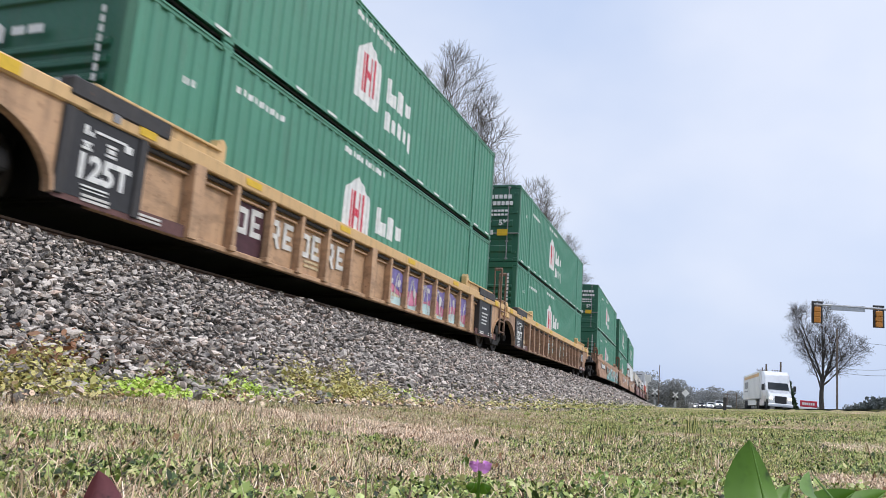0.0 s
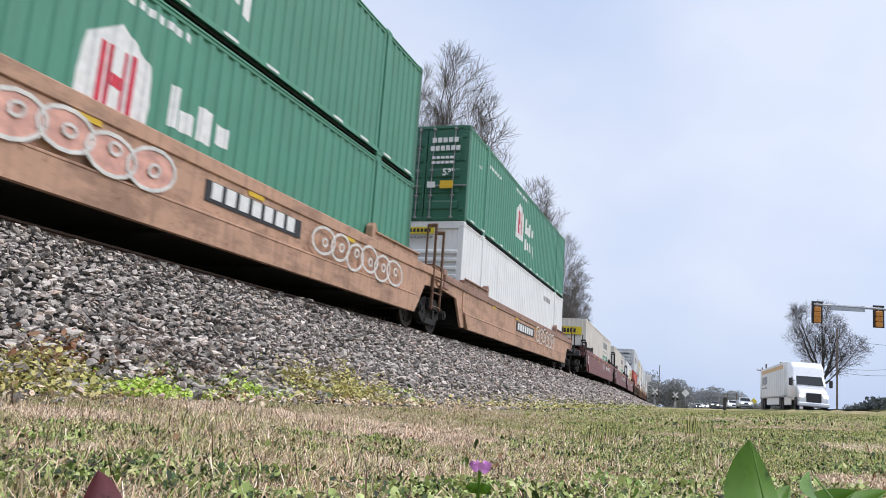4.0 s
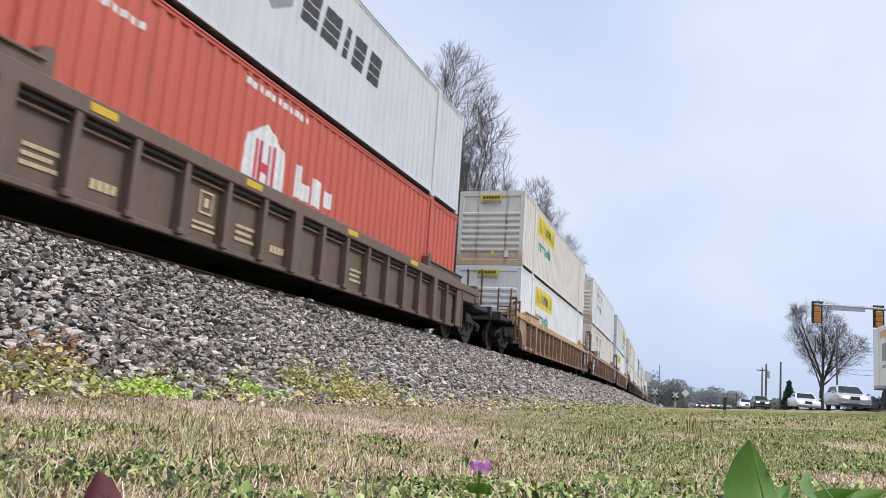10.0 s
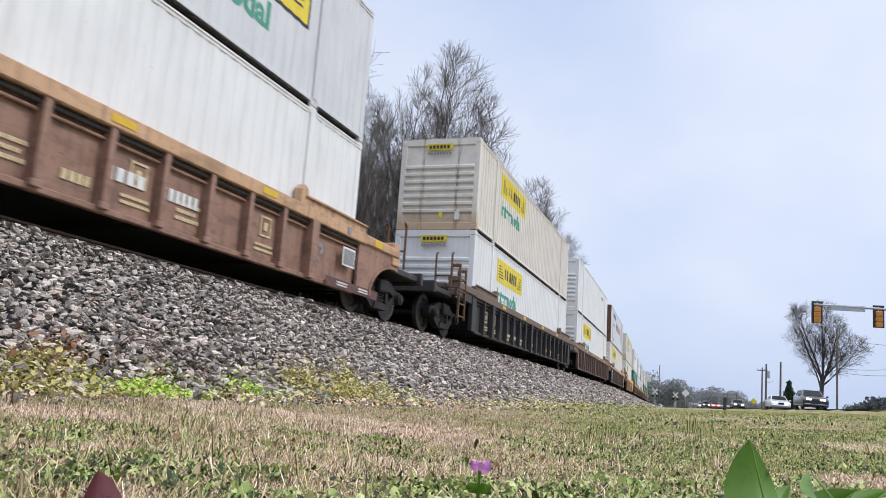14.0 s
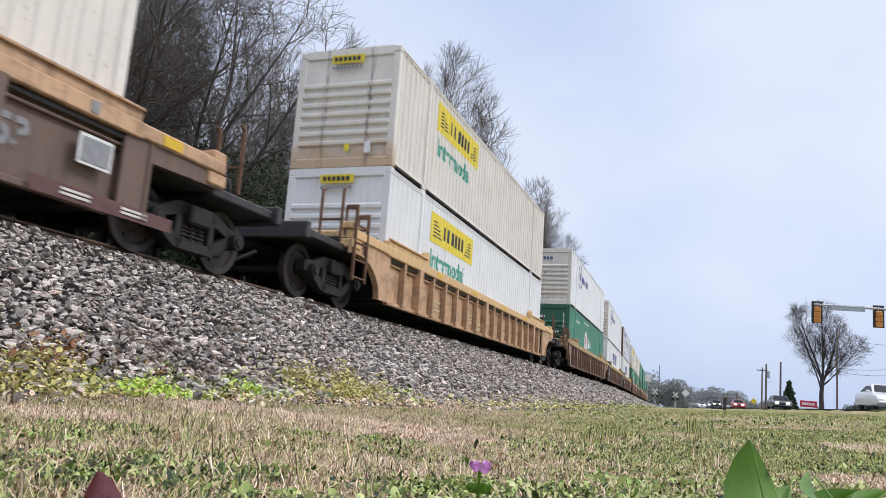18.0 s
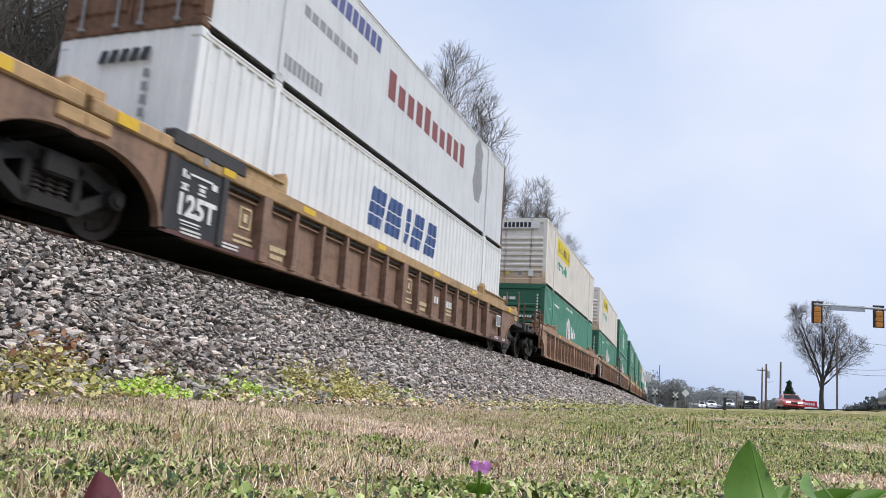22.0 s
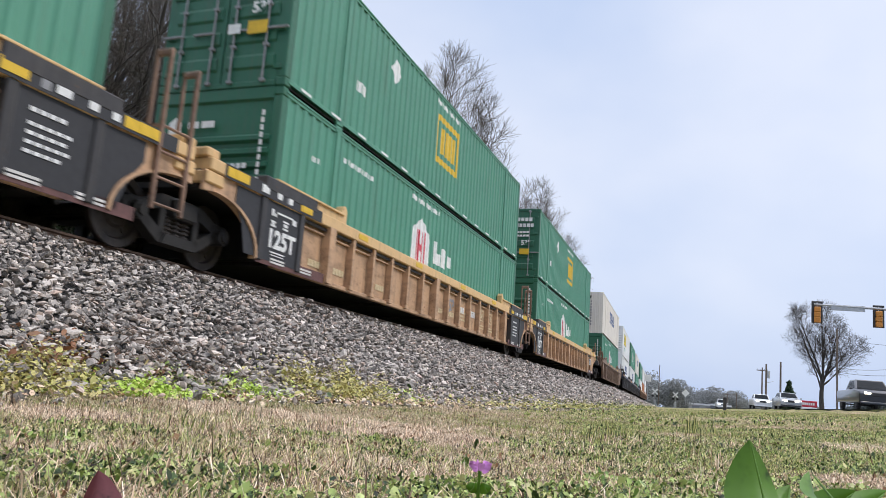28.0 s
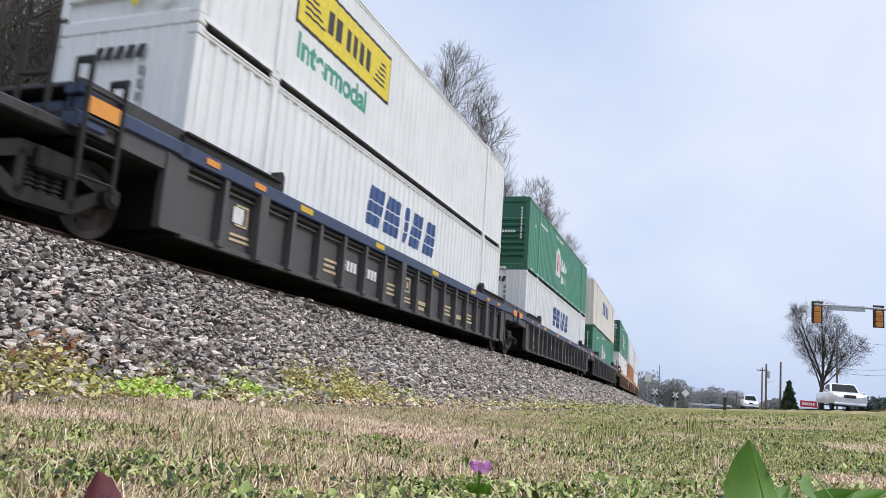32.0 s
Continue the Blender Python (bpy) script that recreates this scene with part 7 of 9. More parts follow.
def tree_tubes(kind, seed):
    """Trunk and crown of a bare tree 10 m high: straight rising stems, branches set round them, twigs in flat fans."""
    number, lean, (cx, cz, rx, rz), fork, thick, angle, reach, thin = TREE_KINDS[kind]
    rnd = random.Random(seed)
    trunk, crown = Tubes(), Tubes()
    lobes = [(cx, 0.0, cz, rx, rz)] + ([(2.6, 0.0, 5.3, 2.0, 1.7)] if kind == "lone" else [])

    def inside(q, grow_by):
        return any(((q.x - a) / w) ** 2 + ((q.y - b) / w) ** 2 + ((q.z - c) / h) ** 2 < grow_by for a, b, c, w, h in lobes) or q.z < fork + 0.8

    def limb(p, d, length, r, level):
        n = (7, 4, 3, 2)[level]
        d = d.normalized()
        if level < 3:
            room = rnd.uniform(0.88, 1.04)
            while length > 0.3 and not inside(p + (d + Vector((0, 0, 0.12))).normalized() * length, room):
                length *= 0.92
        pts, radii, dirs = [p], [r], []
        for i in range(n):
            wob = (0.06, 0.09, 0.11, 0.12)[level]
            d = (d + Vector((rnd.gauss(0, wob), rnd.gauss(0, wob), rnd.gauss(0, wob * 0.6) + (0.03, 0.06, 0.05, 0.03)[level]))).normalized()
            pts.append(pts[-1] + d * length / n)
            radii.append(max(thin * 0.7, r * (1 - (i + 1) / n) ** 0.9))
            dirs.append(d.copy())
        crown.add(pts, radii, (7, 4, 3, 3)[level])
        if level == 3:
            return
        count = (14, 9, 6)[level]
        low = (0.2, 0.22, 0.25)[level]
        a = rnd.uniform(0, 6.28)
        for j in range(count):
            t = min(0.99, low + (0.99 - low) * (j + rnd.random() * 0.8) / count)
            i = min(n - 1, int(t * n))
            q = pts[i].lerp(pts[i + 1], t * n - i)
            a += 2.4 + rnd.gauss(0, 0.35)
            u = dirs[i].orthogonal().normalized()
            w = dirs[i].cross(u)
            tilt = radians(angle * rnd.uniform(0.7, 1.25))
            e = dirs[i] * math.cos(tilt) + (u * math.cos(a) + w * math.sin(a)) * math.sin(tilt)
            long = (reach * (1.1 - 0.5 * t), length * 0.55 * (1.1 - 0.45 * t), 0.33)[level] * rnd.uniform(0.75, 1.2)
            limb(q, e, max(0.3, long), (max(0.014, radii[i] * 0.45), max(thin * 1.6, radii[i] * 0.5), thin)[level], level + 1)

    pts = [Vector((0, 0, -0.3))]
    for k in range(6):
        z = fork * (k + 1) / 6
        pts.append(Vector((0.04 * math.sin(2 * z + seed), 0.04 * math.cos(1.7 * z + seed), z)))
    trunk.add(pts, [thick * (1.3 if k == 0 else 1.05 - 0.05 * k) for k in range(7)], 9)
    for k in range(number):
        a, far = k * 2.4 + seed, lean * ((k + 0.4) / number) ** 0.6
        limb(pts[-1 - (k % 3)], Vector((far * math.cos(a), far * math.sin(a), 1)), 8.5, thick * rnd.uniform(0.36, 0.5), 0)
    if kind == "lone":
        limb(pts[-2], Vector((1.25, 0.1, 1)), 5.0, thick * 0.4, 0)
        limb(pts[-1], Vector((0.9, -0.2, 1)), 5.0, thick * 0.36, 0)
    k = 10 / max(q.z for q in crown.v)
    for tb in (trunk, crown):
        tb.v = [q * k for q in tb.v]
    return trunk, crown


TREE_CACHE = {}


def bare_tree(kind, seed, x, y, height, turn, label, material="bark", wide=1.0):
    key = (kind, seed, material)
    if key not in TREE_CACHE:
        t, c = tree_tubes(kind, seed)
        TREE_CACHE[key] = (t.mesh("trunk", M[material]), c.mesh("crown", M[material]))
    k = height / 10
    ob = thing("tree", Matrix.Translation((x, y, ground_z(x, y))) @ pose(0, 0, 0, 0, 0, turn) @ Matrix.Diagonal((k * wide, k * wide, k, 1)), label, "tree", "bare trees along the railway")
    part("trunk", TREE_CACHE[key][0], None, ob)
    part("crown", TREE_CACHE[key][1], None, ob, "bare twiggy crown")
    return ob


def at_angle(px_deg, dist):
    return dist * math.sin(radians(px_deg)), dist * math.cos(radians(px_deg))


BARE = "tall leafless tree with fine upright twigs behind the track"
for kind, seed, deg, dist, h, turn, wide in (
        ("spread", 1, -34.0, 22, 15.5, 10, 1.0), ("spread", 2, -30.2, 25, 17.5, 80, 1.0), ("round", 5, -27.0, 27, 18.0, 200, 1.0), ("spread", 1, -24.0, 25, 16.5, 120, 1.0), ("spread", 2, -19.6, 27, 16.6, 260, 0.95), ("tall", 4, -22.0, 31, 18.5, 30, 1.0),
        ("tall", 4, -15.8, 35, 15.4, 300, 0.9), ("round", 5, -12.6, 38, 15.4, 20, 0.8), ("fan", 3, -10.6, 40, 17.4, 60, 0.9), ("tall", 4, -8.4, 43, 16.5, 330, 1.0), ("fan", 6, -6.9, 42, 17.0, 90, 0.8),
        ("tall", 4, -4.6, 47, 17.0, 60, 1.0), ("fan", 3, -2.8, 47, 20.0, 140, 0.8), ("fan", 6, -0.8, 46.5, 22.4, 10, 1.0), ("tall", 4, 0.9, 49, 19.6, 190, 0.9), ("round", 5, 2.0, 52, 15.0, 100, 0.8),
        ("round", 5, 4.4, 60, 15.5, 220, 0.8), ("fan", 3, 5.9, 62, 18.6, 20, 1.0), ("tall", 4, 7.2, 66, 17.6, 170, 1.0), ("fan", 6, 8.3, 70, 16.2, 300, 1.0), ("round", 5, 9.4, 80, 14.8, 100, 0.7), ("tall", 4, 10.3, 90, 13.4, 60, 1.0)):
    bare_tree(kind, seed, *at_angle(deg, dist), h, turn, BARE, "bark", wide)


def leaf_clumps(bm_pts, r, rngl, material, name):
    """Small leaf sprays at points: crossed four-corner leaves."""
    n = len(bm_pts)
    P = np.array(bm_pts)
    u = rngl.normal(size=(n, 3))
    u /= np.linalg.norm(u, axis=1, keepdims=True)
    w = np.cross(u, rngl.normal(size=(n, 3)))
    w /= np.linalg.norm(w, axis=1, keepdims=True)
    s = r * np.exp(rngl.normal(0, 0.35, n))[:, None]
    v = np.stack([P - u * s, P + w * s * 0.55, P + u * s, P - w * s * 0.55], 1).reshape(-1, 3)
    return mesh_from_arrays(name, v, np.arange(n * 4).reshape(-1, 4), material)


M["evergreen"] = leaf_material("evergreen", [(0.0, (0.02, 0.04, 0.02)), (0.5, (0.05, 0.085, 0.04)), (1.0, (0.09, 0.13, 0.06))], 0.6)
# Shrub leaves greyed and blued, the haze being part of their colour.
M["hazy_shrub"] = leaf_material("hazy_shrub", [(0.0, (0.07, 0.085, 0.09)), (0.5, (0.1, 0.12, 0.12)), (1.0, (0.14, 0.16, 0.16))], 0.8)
# Leaf greys lifted pale: distance haze is put into the colour.
M["far_wood_hazed"] = leaf_material("far_wood_hazed", [(0.0, (0.24, 0.25, 0.25)), (0.5, (0.29, 0.30, 0.295)), (1.0, (0.33, 0.34, 0.335))], 0.9)
rngl = np.random.default_rng(11)


def crown_points(n, rx, rz, cz, lobes, rngl):
    """Points in an uneven crown made of several lobes."""
    out = []
    cs = [(rngl.normal(0, rx * 0.45), rngl.normal(0, rx * 0.45), cz + rngl.uniform(-rz * 0.6, rz * 0.6), rngl.uniform(0.45, 0.75)) for _ in range(lobes)]
    for _ in range(n):
        c = cs[rngl.integers(0, lobes)]
        d = rngl.normal(size=3)
        d *= (rngl.uniform(0.55, 1.0) ** 0.5) / np.linalg.norm(d)
        out.append((c[0] + d[0] * rx * c[3], c[1] + d[1] * rx * c[3], c[2] + d[2] * rz * c[3]))
    return out


def evergreen(x, y, h, wide, label, n=7500, leaf=0.11, name="evergreen_tree", material="evergreen", cone=False):
    ob = thing(name, Matrix.Translation((x, y, ground_z(x, y))), label, "tree", "evergreens")
    tb = Tubes()
    tb.add([Vector((0, 0, -0.2)), Vector((0.05, 0, h * 0.4)), Vector((0, 0.05, h * 0.8))], [h * 0.018, h * 0.014, h * 0.005], 7)
    part("trunk", tb.mesh("trunk", M["bark"]), None, ob)
    if cone:
        pts = []
        for _ in range(n):
            t = rngl.uniform(0, 1) ** 0.7
            a, r = rngl.uniform(0, 6.283), wide * t * rngl.uniform(0.55, 1.08)
            pts.append((r * math.cos(a), r * math.sin(a), h * (1 - t * 0.94) + rngl.normal(0, h * 0.02)))
    else:
        pts = crown_points(n, wide, h * 0.42, h * 0.55, 9, rngl)
    part("crown", leaf_clumps(pts, leaf, rngl, M[material], "crown"), None, ob, "dense dark green crown")
    return ob


EV = "dark green broadleaf evergreen in the undergrowth by the track"
for deg, dist, h, w in ((-17.2, 26, 7.6, 2.3), (-15.2, 28, 8.4, 2.6), (-13.4, 29, 7.0, 2.2), (-9.2, 34, 7.0, 2.0), (-7.6, 35, 6.2, 1.9), (-21, 25, 7.0, 2.2), (-27, 26, 9, 2.8), (-24, 27, 8, 2.6), (-31, 25, 10, 3.0)):
    evergreen(*at_angle(deg, dist), h, w, EV, 15000, 0.06)

# thicket between the trunks, twigs only
tb = Tubes()
rnd = random.Random(44)
for k in range(420):
    s, e = rnd.uniform(-5, 95), -rnd.uniform(8.5, 14)
    x, y = arc(s, e)
    h = rnd.uniform(2.2, 5.5)
    grow(tb, rnd, Vector((x, y, ground_z(x, y) - 0.1)), Vector((rnd.gauss(0, 0.25), rnd.gauss(0, 0.25), 1)), h, 0.025, 1, 3, 0.6, 0.6, (5, 5, 3))
tagged(new("thicket", tb.mesh("thicket", M["bark"])), "tangle of bare brown saplings and twigs under the trees", "undergrowth", kind="stuff")

# the lone tree beyond the road, conifers, far woods
bare_tree("lone", 8, *at_angle(26.75, 88), 12.0, -27, "bare spreading tree standing alone across the road", "dark_bark", 0.95)
evergreen(*at_angle(24.77, 120), 4.6, 1.25, "dark cone-shaped conifer beside the road", 1500, 0.25, "conifer", "evergreen", True)
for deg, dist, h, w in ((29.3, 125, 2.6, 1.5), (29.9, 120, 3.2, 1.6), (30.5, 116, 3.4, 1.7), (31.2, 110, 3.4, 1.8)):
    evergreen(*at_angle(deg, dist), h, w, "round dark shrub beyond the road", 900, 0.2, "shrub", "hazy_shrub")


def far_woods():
    """Round-topped woods on the horizon, joined, with haze put into their pale leaf colour."""
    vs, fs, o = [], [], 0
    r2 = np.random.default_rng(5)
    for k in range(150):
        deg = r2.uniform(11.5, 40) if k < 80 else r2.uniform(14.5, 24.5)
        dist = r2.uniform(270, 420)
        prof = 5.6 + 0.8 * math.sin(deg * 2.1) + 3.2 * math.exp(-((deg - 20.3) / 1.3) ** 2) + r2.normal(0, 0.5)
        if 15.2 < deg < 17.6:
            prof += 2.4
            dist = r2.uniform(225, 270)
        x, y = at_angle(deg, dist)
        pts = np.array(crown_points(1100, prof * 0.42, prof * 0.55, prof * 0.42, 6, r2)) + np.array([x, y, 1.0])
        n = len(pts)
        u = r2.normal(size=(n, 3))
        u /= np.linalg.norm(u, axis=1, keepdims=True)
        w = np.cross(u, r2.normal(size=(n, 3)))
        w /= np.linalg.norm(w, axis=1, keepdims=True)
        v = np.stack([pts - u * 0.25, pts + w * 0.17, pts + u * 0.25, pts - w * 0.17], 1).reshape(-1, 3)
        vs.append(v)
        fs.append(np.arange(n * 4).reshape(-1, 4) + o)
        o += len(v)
    return tagged(new("far_woods", mesh_from_arrays("far_woods", np.concatenate(vs), np.concatenate(fs), M["far_wood_hazed"])), "grey-green woods on the horizon, paled by haze in their colour", "woods", kind="stuff")


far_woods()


# ---- the road beyond the grass strip ----
def asphalt_material():
    m, nt, b = mat("asphalt", 0.6, 0, 0.5)
    vec = coords(nt)
    n, big = noise_tex(nt, vec, 60, 5, 0.7), noise_tex(nt, vec, 0.5, 4)
    c = ramp(nt, n, [(0.3, (0.05, 0.05, 0.053)), (0.7, (0.11, 0.11, 0.112))])
    nt.links.new(mixc(nt, ramp(nt, big, [(0.4, (0, 0, 0)), (0.65, (0.5, 0.5, 0.5))]), c, (0.13, 0.13, 0.13)), b.inputs["Base Color"])
    nt.links.new(ramp(nt, big, [(0.35, (0.35, 0.35, 0.35)), (0.65, (0.75, 0.75, 0.75))]), b.inputs["Roughness"])
    bump(nt, b, n, 0.3, 0.004)
    return m


M["asphalt"] = asphalt_material()
M["concrete"] = plain("concrete", (0.42, 0.41, 0.39), 0.8, 0, 0.15, 4)
M["galvanised"] = plain("galvanised", (0.42, 0.43, 0.44), 0.4, 0.7, 0.15, 6)
M["signal_yellow"] = plain("signal_yellow", (0.5, 0.2, 0.03), 0.45, 0, 0.15, 6)
M["signal_black"] = plain("signal_black", (0.03, 0.028, 0.028), 0.5)
M["pole_wood"] = bark_material("pole_wood", (0.17, 0.135, 0.11))
M["sign_red"] = plain("sign_red", (0.5, 0.03, 0.05), 0.5)
M["glass_dark"], _nt, _b = mat("glass_dark", 0.08, 0, 0.12)
_b.inputs["Base Color"].default_value = (0.02, 0.025, 0.03, 1)
M["lamp"], _nt, _b = mat("lamp", 0.2)
_b.inputs["Base Color"].default_value = (0.9, 0.88, 0.8, 1)
_b.inputs["Emission Color"].default_value = (1.0, 0.9, 0.68, 1)
_b.inputs["Emission Strength"].default_value = 9.0
M["tyre"] = plain("tyre", (0.025, 0.025, 0.026), 0.85, 0, 0.2, 20)
M["chrome"] = plain("chrome", (0.55, 0.55, 0.56), 0.2, 0.9, 0.1, 10)


def car_paint(name, col):
    m, nt, b = mat(name, 0.28, 0, 0.6)
    vec = coords(nt)
    n = noise_tex(nt, vec, 3, 4)
    nt.links.new(ramp(nt, n, [(0.3, shade(col, 0.88)), (0.7, col)]), b.inputs["Base Color"])
    b.inputs["Coat Weight"].default_value = 0.6
    return m


for nm, col in (("auto_white", (0.74, 0.75, 0.76)), ("auto_silver", (0.42, 0.44, 0.46)), ("auto_grey", (0.16, 0.17, 0.18)), ("auto_dark", (0.03, 0.033, 0.04)), ("auto_red", (0.42, 0.03, 0.03))):
    M[nm] = car_paint(nm, col)

bm = B()
rs = [-400, -200, -100, -50, 0, 25, 50, 75, 100, 150, 200, 300, 450, 700, 1100]
for r0, r1 in zip(rs, rs[1:]):
    for q0, q1, z0, z1 in ((ROAD_L, (ROAD_L + ROAD_R) / 2, ROAD_Z, ROAD_Z + 0.06), ((ROAD_L + ROAD_R) / 2, ROAD_R, ROAD_Z + 0.06, ROAD_Z)):
        a = [bm.verts.new(road_at(r, q, z)) for r, q, z in ((r0, q0, z0), (r0, q1, z1), (r1, q1, z1), (r1, q0, z0))]
        bm.faces.new(a)
bmesh.ops.remove_doubles(bm, verts=bm.verts, dist=0.01)
bmesh.ops.recalc_face_normals(bm, faces=bm.faces)
road = tagged(part("road", bm, M["asphalt"], None), "damp grey asphalt road with several lanes", "road", kind="structure")


def strip(q, r0, r1, w, colour):
    bm = B()
    z = ROAD_Z + 0.012 + 0.06 * (1 - abs(q - (ROAD_L + ROAD_R) / 2) / ((ROAD_R - ROAD_L) / 2))
    for r in range(int(r0), int(r1), 12):
        r2 = r + (12 if colour == "line" else 3)
        a = [bm.verts.new(road_at(x, y, z)) for x, y in ((r, q - w / 2), (r, q + w / 2), (r2, q + w / 2), (r2, q - w / 2))]
        bm.faces.new(a)
    bmesh.ops.recalc_face_normals(bm, faces=bm.faces)
    part("road_line", bm, M["white_mark" if colour != "mid" else "yellow_mark"], road)


strip(ROAD_L + 0.35, -60, 320, 0.12, "line"), strip(13.7, -60, 320, 0.12, "dash"), strip(16.9, -60, 320, 0.12, "mid"), strip(ROAD_R - 0.35, -60, 320, 0.12, "line")


# ---- traffic signal on a mast arm ----
def signal_mast():
    r = 49.0
    ob = thing("traffic_signal", Matrix.Translation(road_at(r, 0, 0)) @ pose(0, 0, 0, 0, 0, -16.3), "traffic signals with black backplates on a grey mast arm", "traffic light")
    za, zb = 7.02, 6.72
    part("pole", cyl(B(), (24.2, 0, 0.9), (24.2, 0, 7.4), 0.17, 16, 0.13), M["galvanised"], ob)
    part("mast_arm", cyl(B(), (8.6, 0, za), (24.2, 0, zb), 0.06, 12, 0.13), M["galvanised"], ob)
    part("name_board", box(B(), 9.5, 11.3, -0.05, -0.02, 6.72, 7.06, 0.01), M["galvanised"], ob, "back of a street name board")
    for q in (8.77, 12.0):
        z = za - (q - 8.6) * 0.019
        h = part("signal_head", box(B(), q - 0.3, q + 0.3, -0.02, 0.02, z - 1.1, z + 0.2, 0.02), M["signal_black"], ob, "black backplate")
        part("bracket", cyl(B(), (q, 0.0, z - 1.0), (q, 0.0, z + 0.12), 0.03, 8), M["galvanised"], h)
        for k in range(3):
            zz = z - 0.3 - k * 0.31
            b2 = box(B(), q - 0.17, q + 0.17, -0.2, -0.02, zz - 0.15, zz + 0.15, 0.03)
            lens = part("signal_section", b2, M["signal_yellow"], h)
            part("visor", cyl(B(), (q, 0.02, zz), (q, 0.24, zz), 0.15, 14), M["signal_black"], lens)
    return ob


signal_mast()


# ---- poles, signs and small things along the road ----
def ground_at(deg, dist):
    x, y = at_angle(deg, dist)
    return Vector((x, y, max(ground_z(x, y), 0.0)))


def utility_pole(deg, dist, h, label, arms=True, r=0.14):
    p = ground_at(deg, dist)
    ob = thing("utility_pole", Matrix.Translation(p), label, "pole", "poles along the road")
    part("shaft", cyl(B(), (0, 0, -0.3), (0, 0, h), r, 12, r * 0.7), M["pole_wood"], ob)
    if arms:
        part("crossarm", box(B(), -1.0, 1.0, -0.06, 0.06, h - 0.6, h - 0.45, 0.01), M["pole_wood"], ob)
        for x in (-0.9, -0.4, 0.4, 0.9):
            part("insulator", cyl(B(), (x, 0, h - 0.45), (x, 0, h - 0.25), 0.05, 8), M["galvanised"], ob)
    return ob


utility_pole(24.25, 120, 7.2, "plain dark wooden pole by the road", False, 0.16)
utility_pole(23.1, 150, 8.0, "grey wooden pole with a crossarm", True, 0.16)
p = utility_pole(23.35, 146, 8.4, "dark wooden pole with a transformer can", False, 0.2)
part("transformer", cyl(B(), (0.35, 0, 6.0), (0.35, 0, 7.2), 0.3, 12), M["galvanised"], p)
part("street_lamp_arm", cyl(B(), (0, 0, 5.2), (1.2, -0.2, 5.5), 0.04, 8), M["galvanised"], p)
utility_pole(27.65, 84, 8.4, "slim wooden utility pole beside the lone tree", False, 0.1)
utility_pole(20.9, 250, 5.6, "distant wooden utility pole", True, 0.15)
utility_pole(21.5, 245, 5.6, "distant wooden utility pole", True, 0.15)
utility_pole(16.35, 190, 10, "slim light-coloured pole beyond the bank", False, 0.12)


def cable(a, b, sag):
    tbl = Tubes()
    n = 16
    tbl.add([a.lerp(b, i / n) - Vector((0, 0, sag * 4 * (i / n) * (1 - i / n))) for i in range(n + 1)], [0.016] * (n + 1), 5)
    return tagged(new("overhead_cable", tbl.mesh("overhead_cable", M["signal_black"])), "thin dark overhead cable between poles", "cable", "overhead cables")


pa = ground_at(27.65, 84)
for dz, e_deg, ez in ((8.6, 36.0, 6.3), (5.6, 36.0, 5.6), (5.2, 36.5, 4.9)):
    cable(pa + Vector((0, 0, dz - 1.0)), ground_at(e_deg, 66) + Vector((0, 0, ez)), 0.8)


def post_sign(deg, dist, h, kind, label):
    p = ground_at(deg, dist)
    ob = thing("road_sign", Matrix.Translation(p) @ pose(0, 0, 0, 0, 0, -deg), label, "sign", "signs along the road")
    part("post", cyl(B(), (0, 0, -0.2), (0, 0, h), 0.035, 8), M["galvanised"], ob)
    if kind == "diamond":
        part("plate", box(B(), -0.55, 0.55, -0.06, -0.04, -0.55, 0.55, 0.01, Matrix.Translation((0, 0, h - 0.3)) @ pose(0, 0, 0, 0, 45)), M["white_mark"], ob)
    elif kind == "yellow":
        part("plate", box(B(), -0.45, 0.45, -0.06, -0.04, -0.45, 0.45, 0.01, Matrix.Translation((0, 0, h - 0.3)) @ pose(0, 0, 0, 0, 45)), M["bright_yellow"], ob)
    elif kind == "cross":
        for a in (45, -45):
            part("crossbuck", box(B(), -0.7, 0.7, -0.06, -0.04, -0.11, 0.11, 0.01, Matrix.Translation((0, -0.03 * (a > 0), h - 0.3)) @ pose(0, 0, 0, 0, a)), M["white_mark"], ob)
        for x in (-0.4, 0.4):
            part("warning_lamp", cyl(B(), (x, -0.1, h - 1.1), (x, 0.05, h - 1.1), 0.22, 12), M["signal_black"], ob)
        part("case", box(B(), -0.2, 0.2, -0.15, 0.15, 0, 1.2, 0.02), M["galvanised"], ob)
    elif kind == "box":
        part("plate", box(B(), -0.35, 0.35, -0.06, -0.03, h - 0.75, h, 0.01), M["white_mark"], ob)
    return ob


post_sign(18.16, 165, 3.4, "diamond", "white diamond sign seen against the woods")
post_sign(17.49, 160, 2.9, "cross", "railway crossing sign with lamps and case")
post_sign(16.1, 150, 3.2, "cross", "railway crossing sign beside the track")
post_sign(15.58, 92, 3.6, "box", "white square sign on a post beside the track")
post_sign(22.6, 170, 2.6, "yellow", "yellow diamond warning sign by the road")

p = ground_at(20.76, 62)
ob = thing("marker_post", Matrix.Translation(p), "short black marker post in the grass", "post")
part("shaft", box(B(), -0.11, 0.11, -0.09, 0.09, -0.2, 0.95, 0.03), M["signal_black"], ob)
part("cap", box(B(), -0.12, 0.12, -0.1, 0.1, 0.95, 1.0, 0.02), M["grey_mark"], ob)

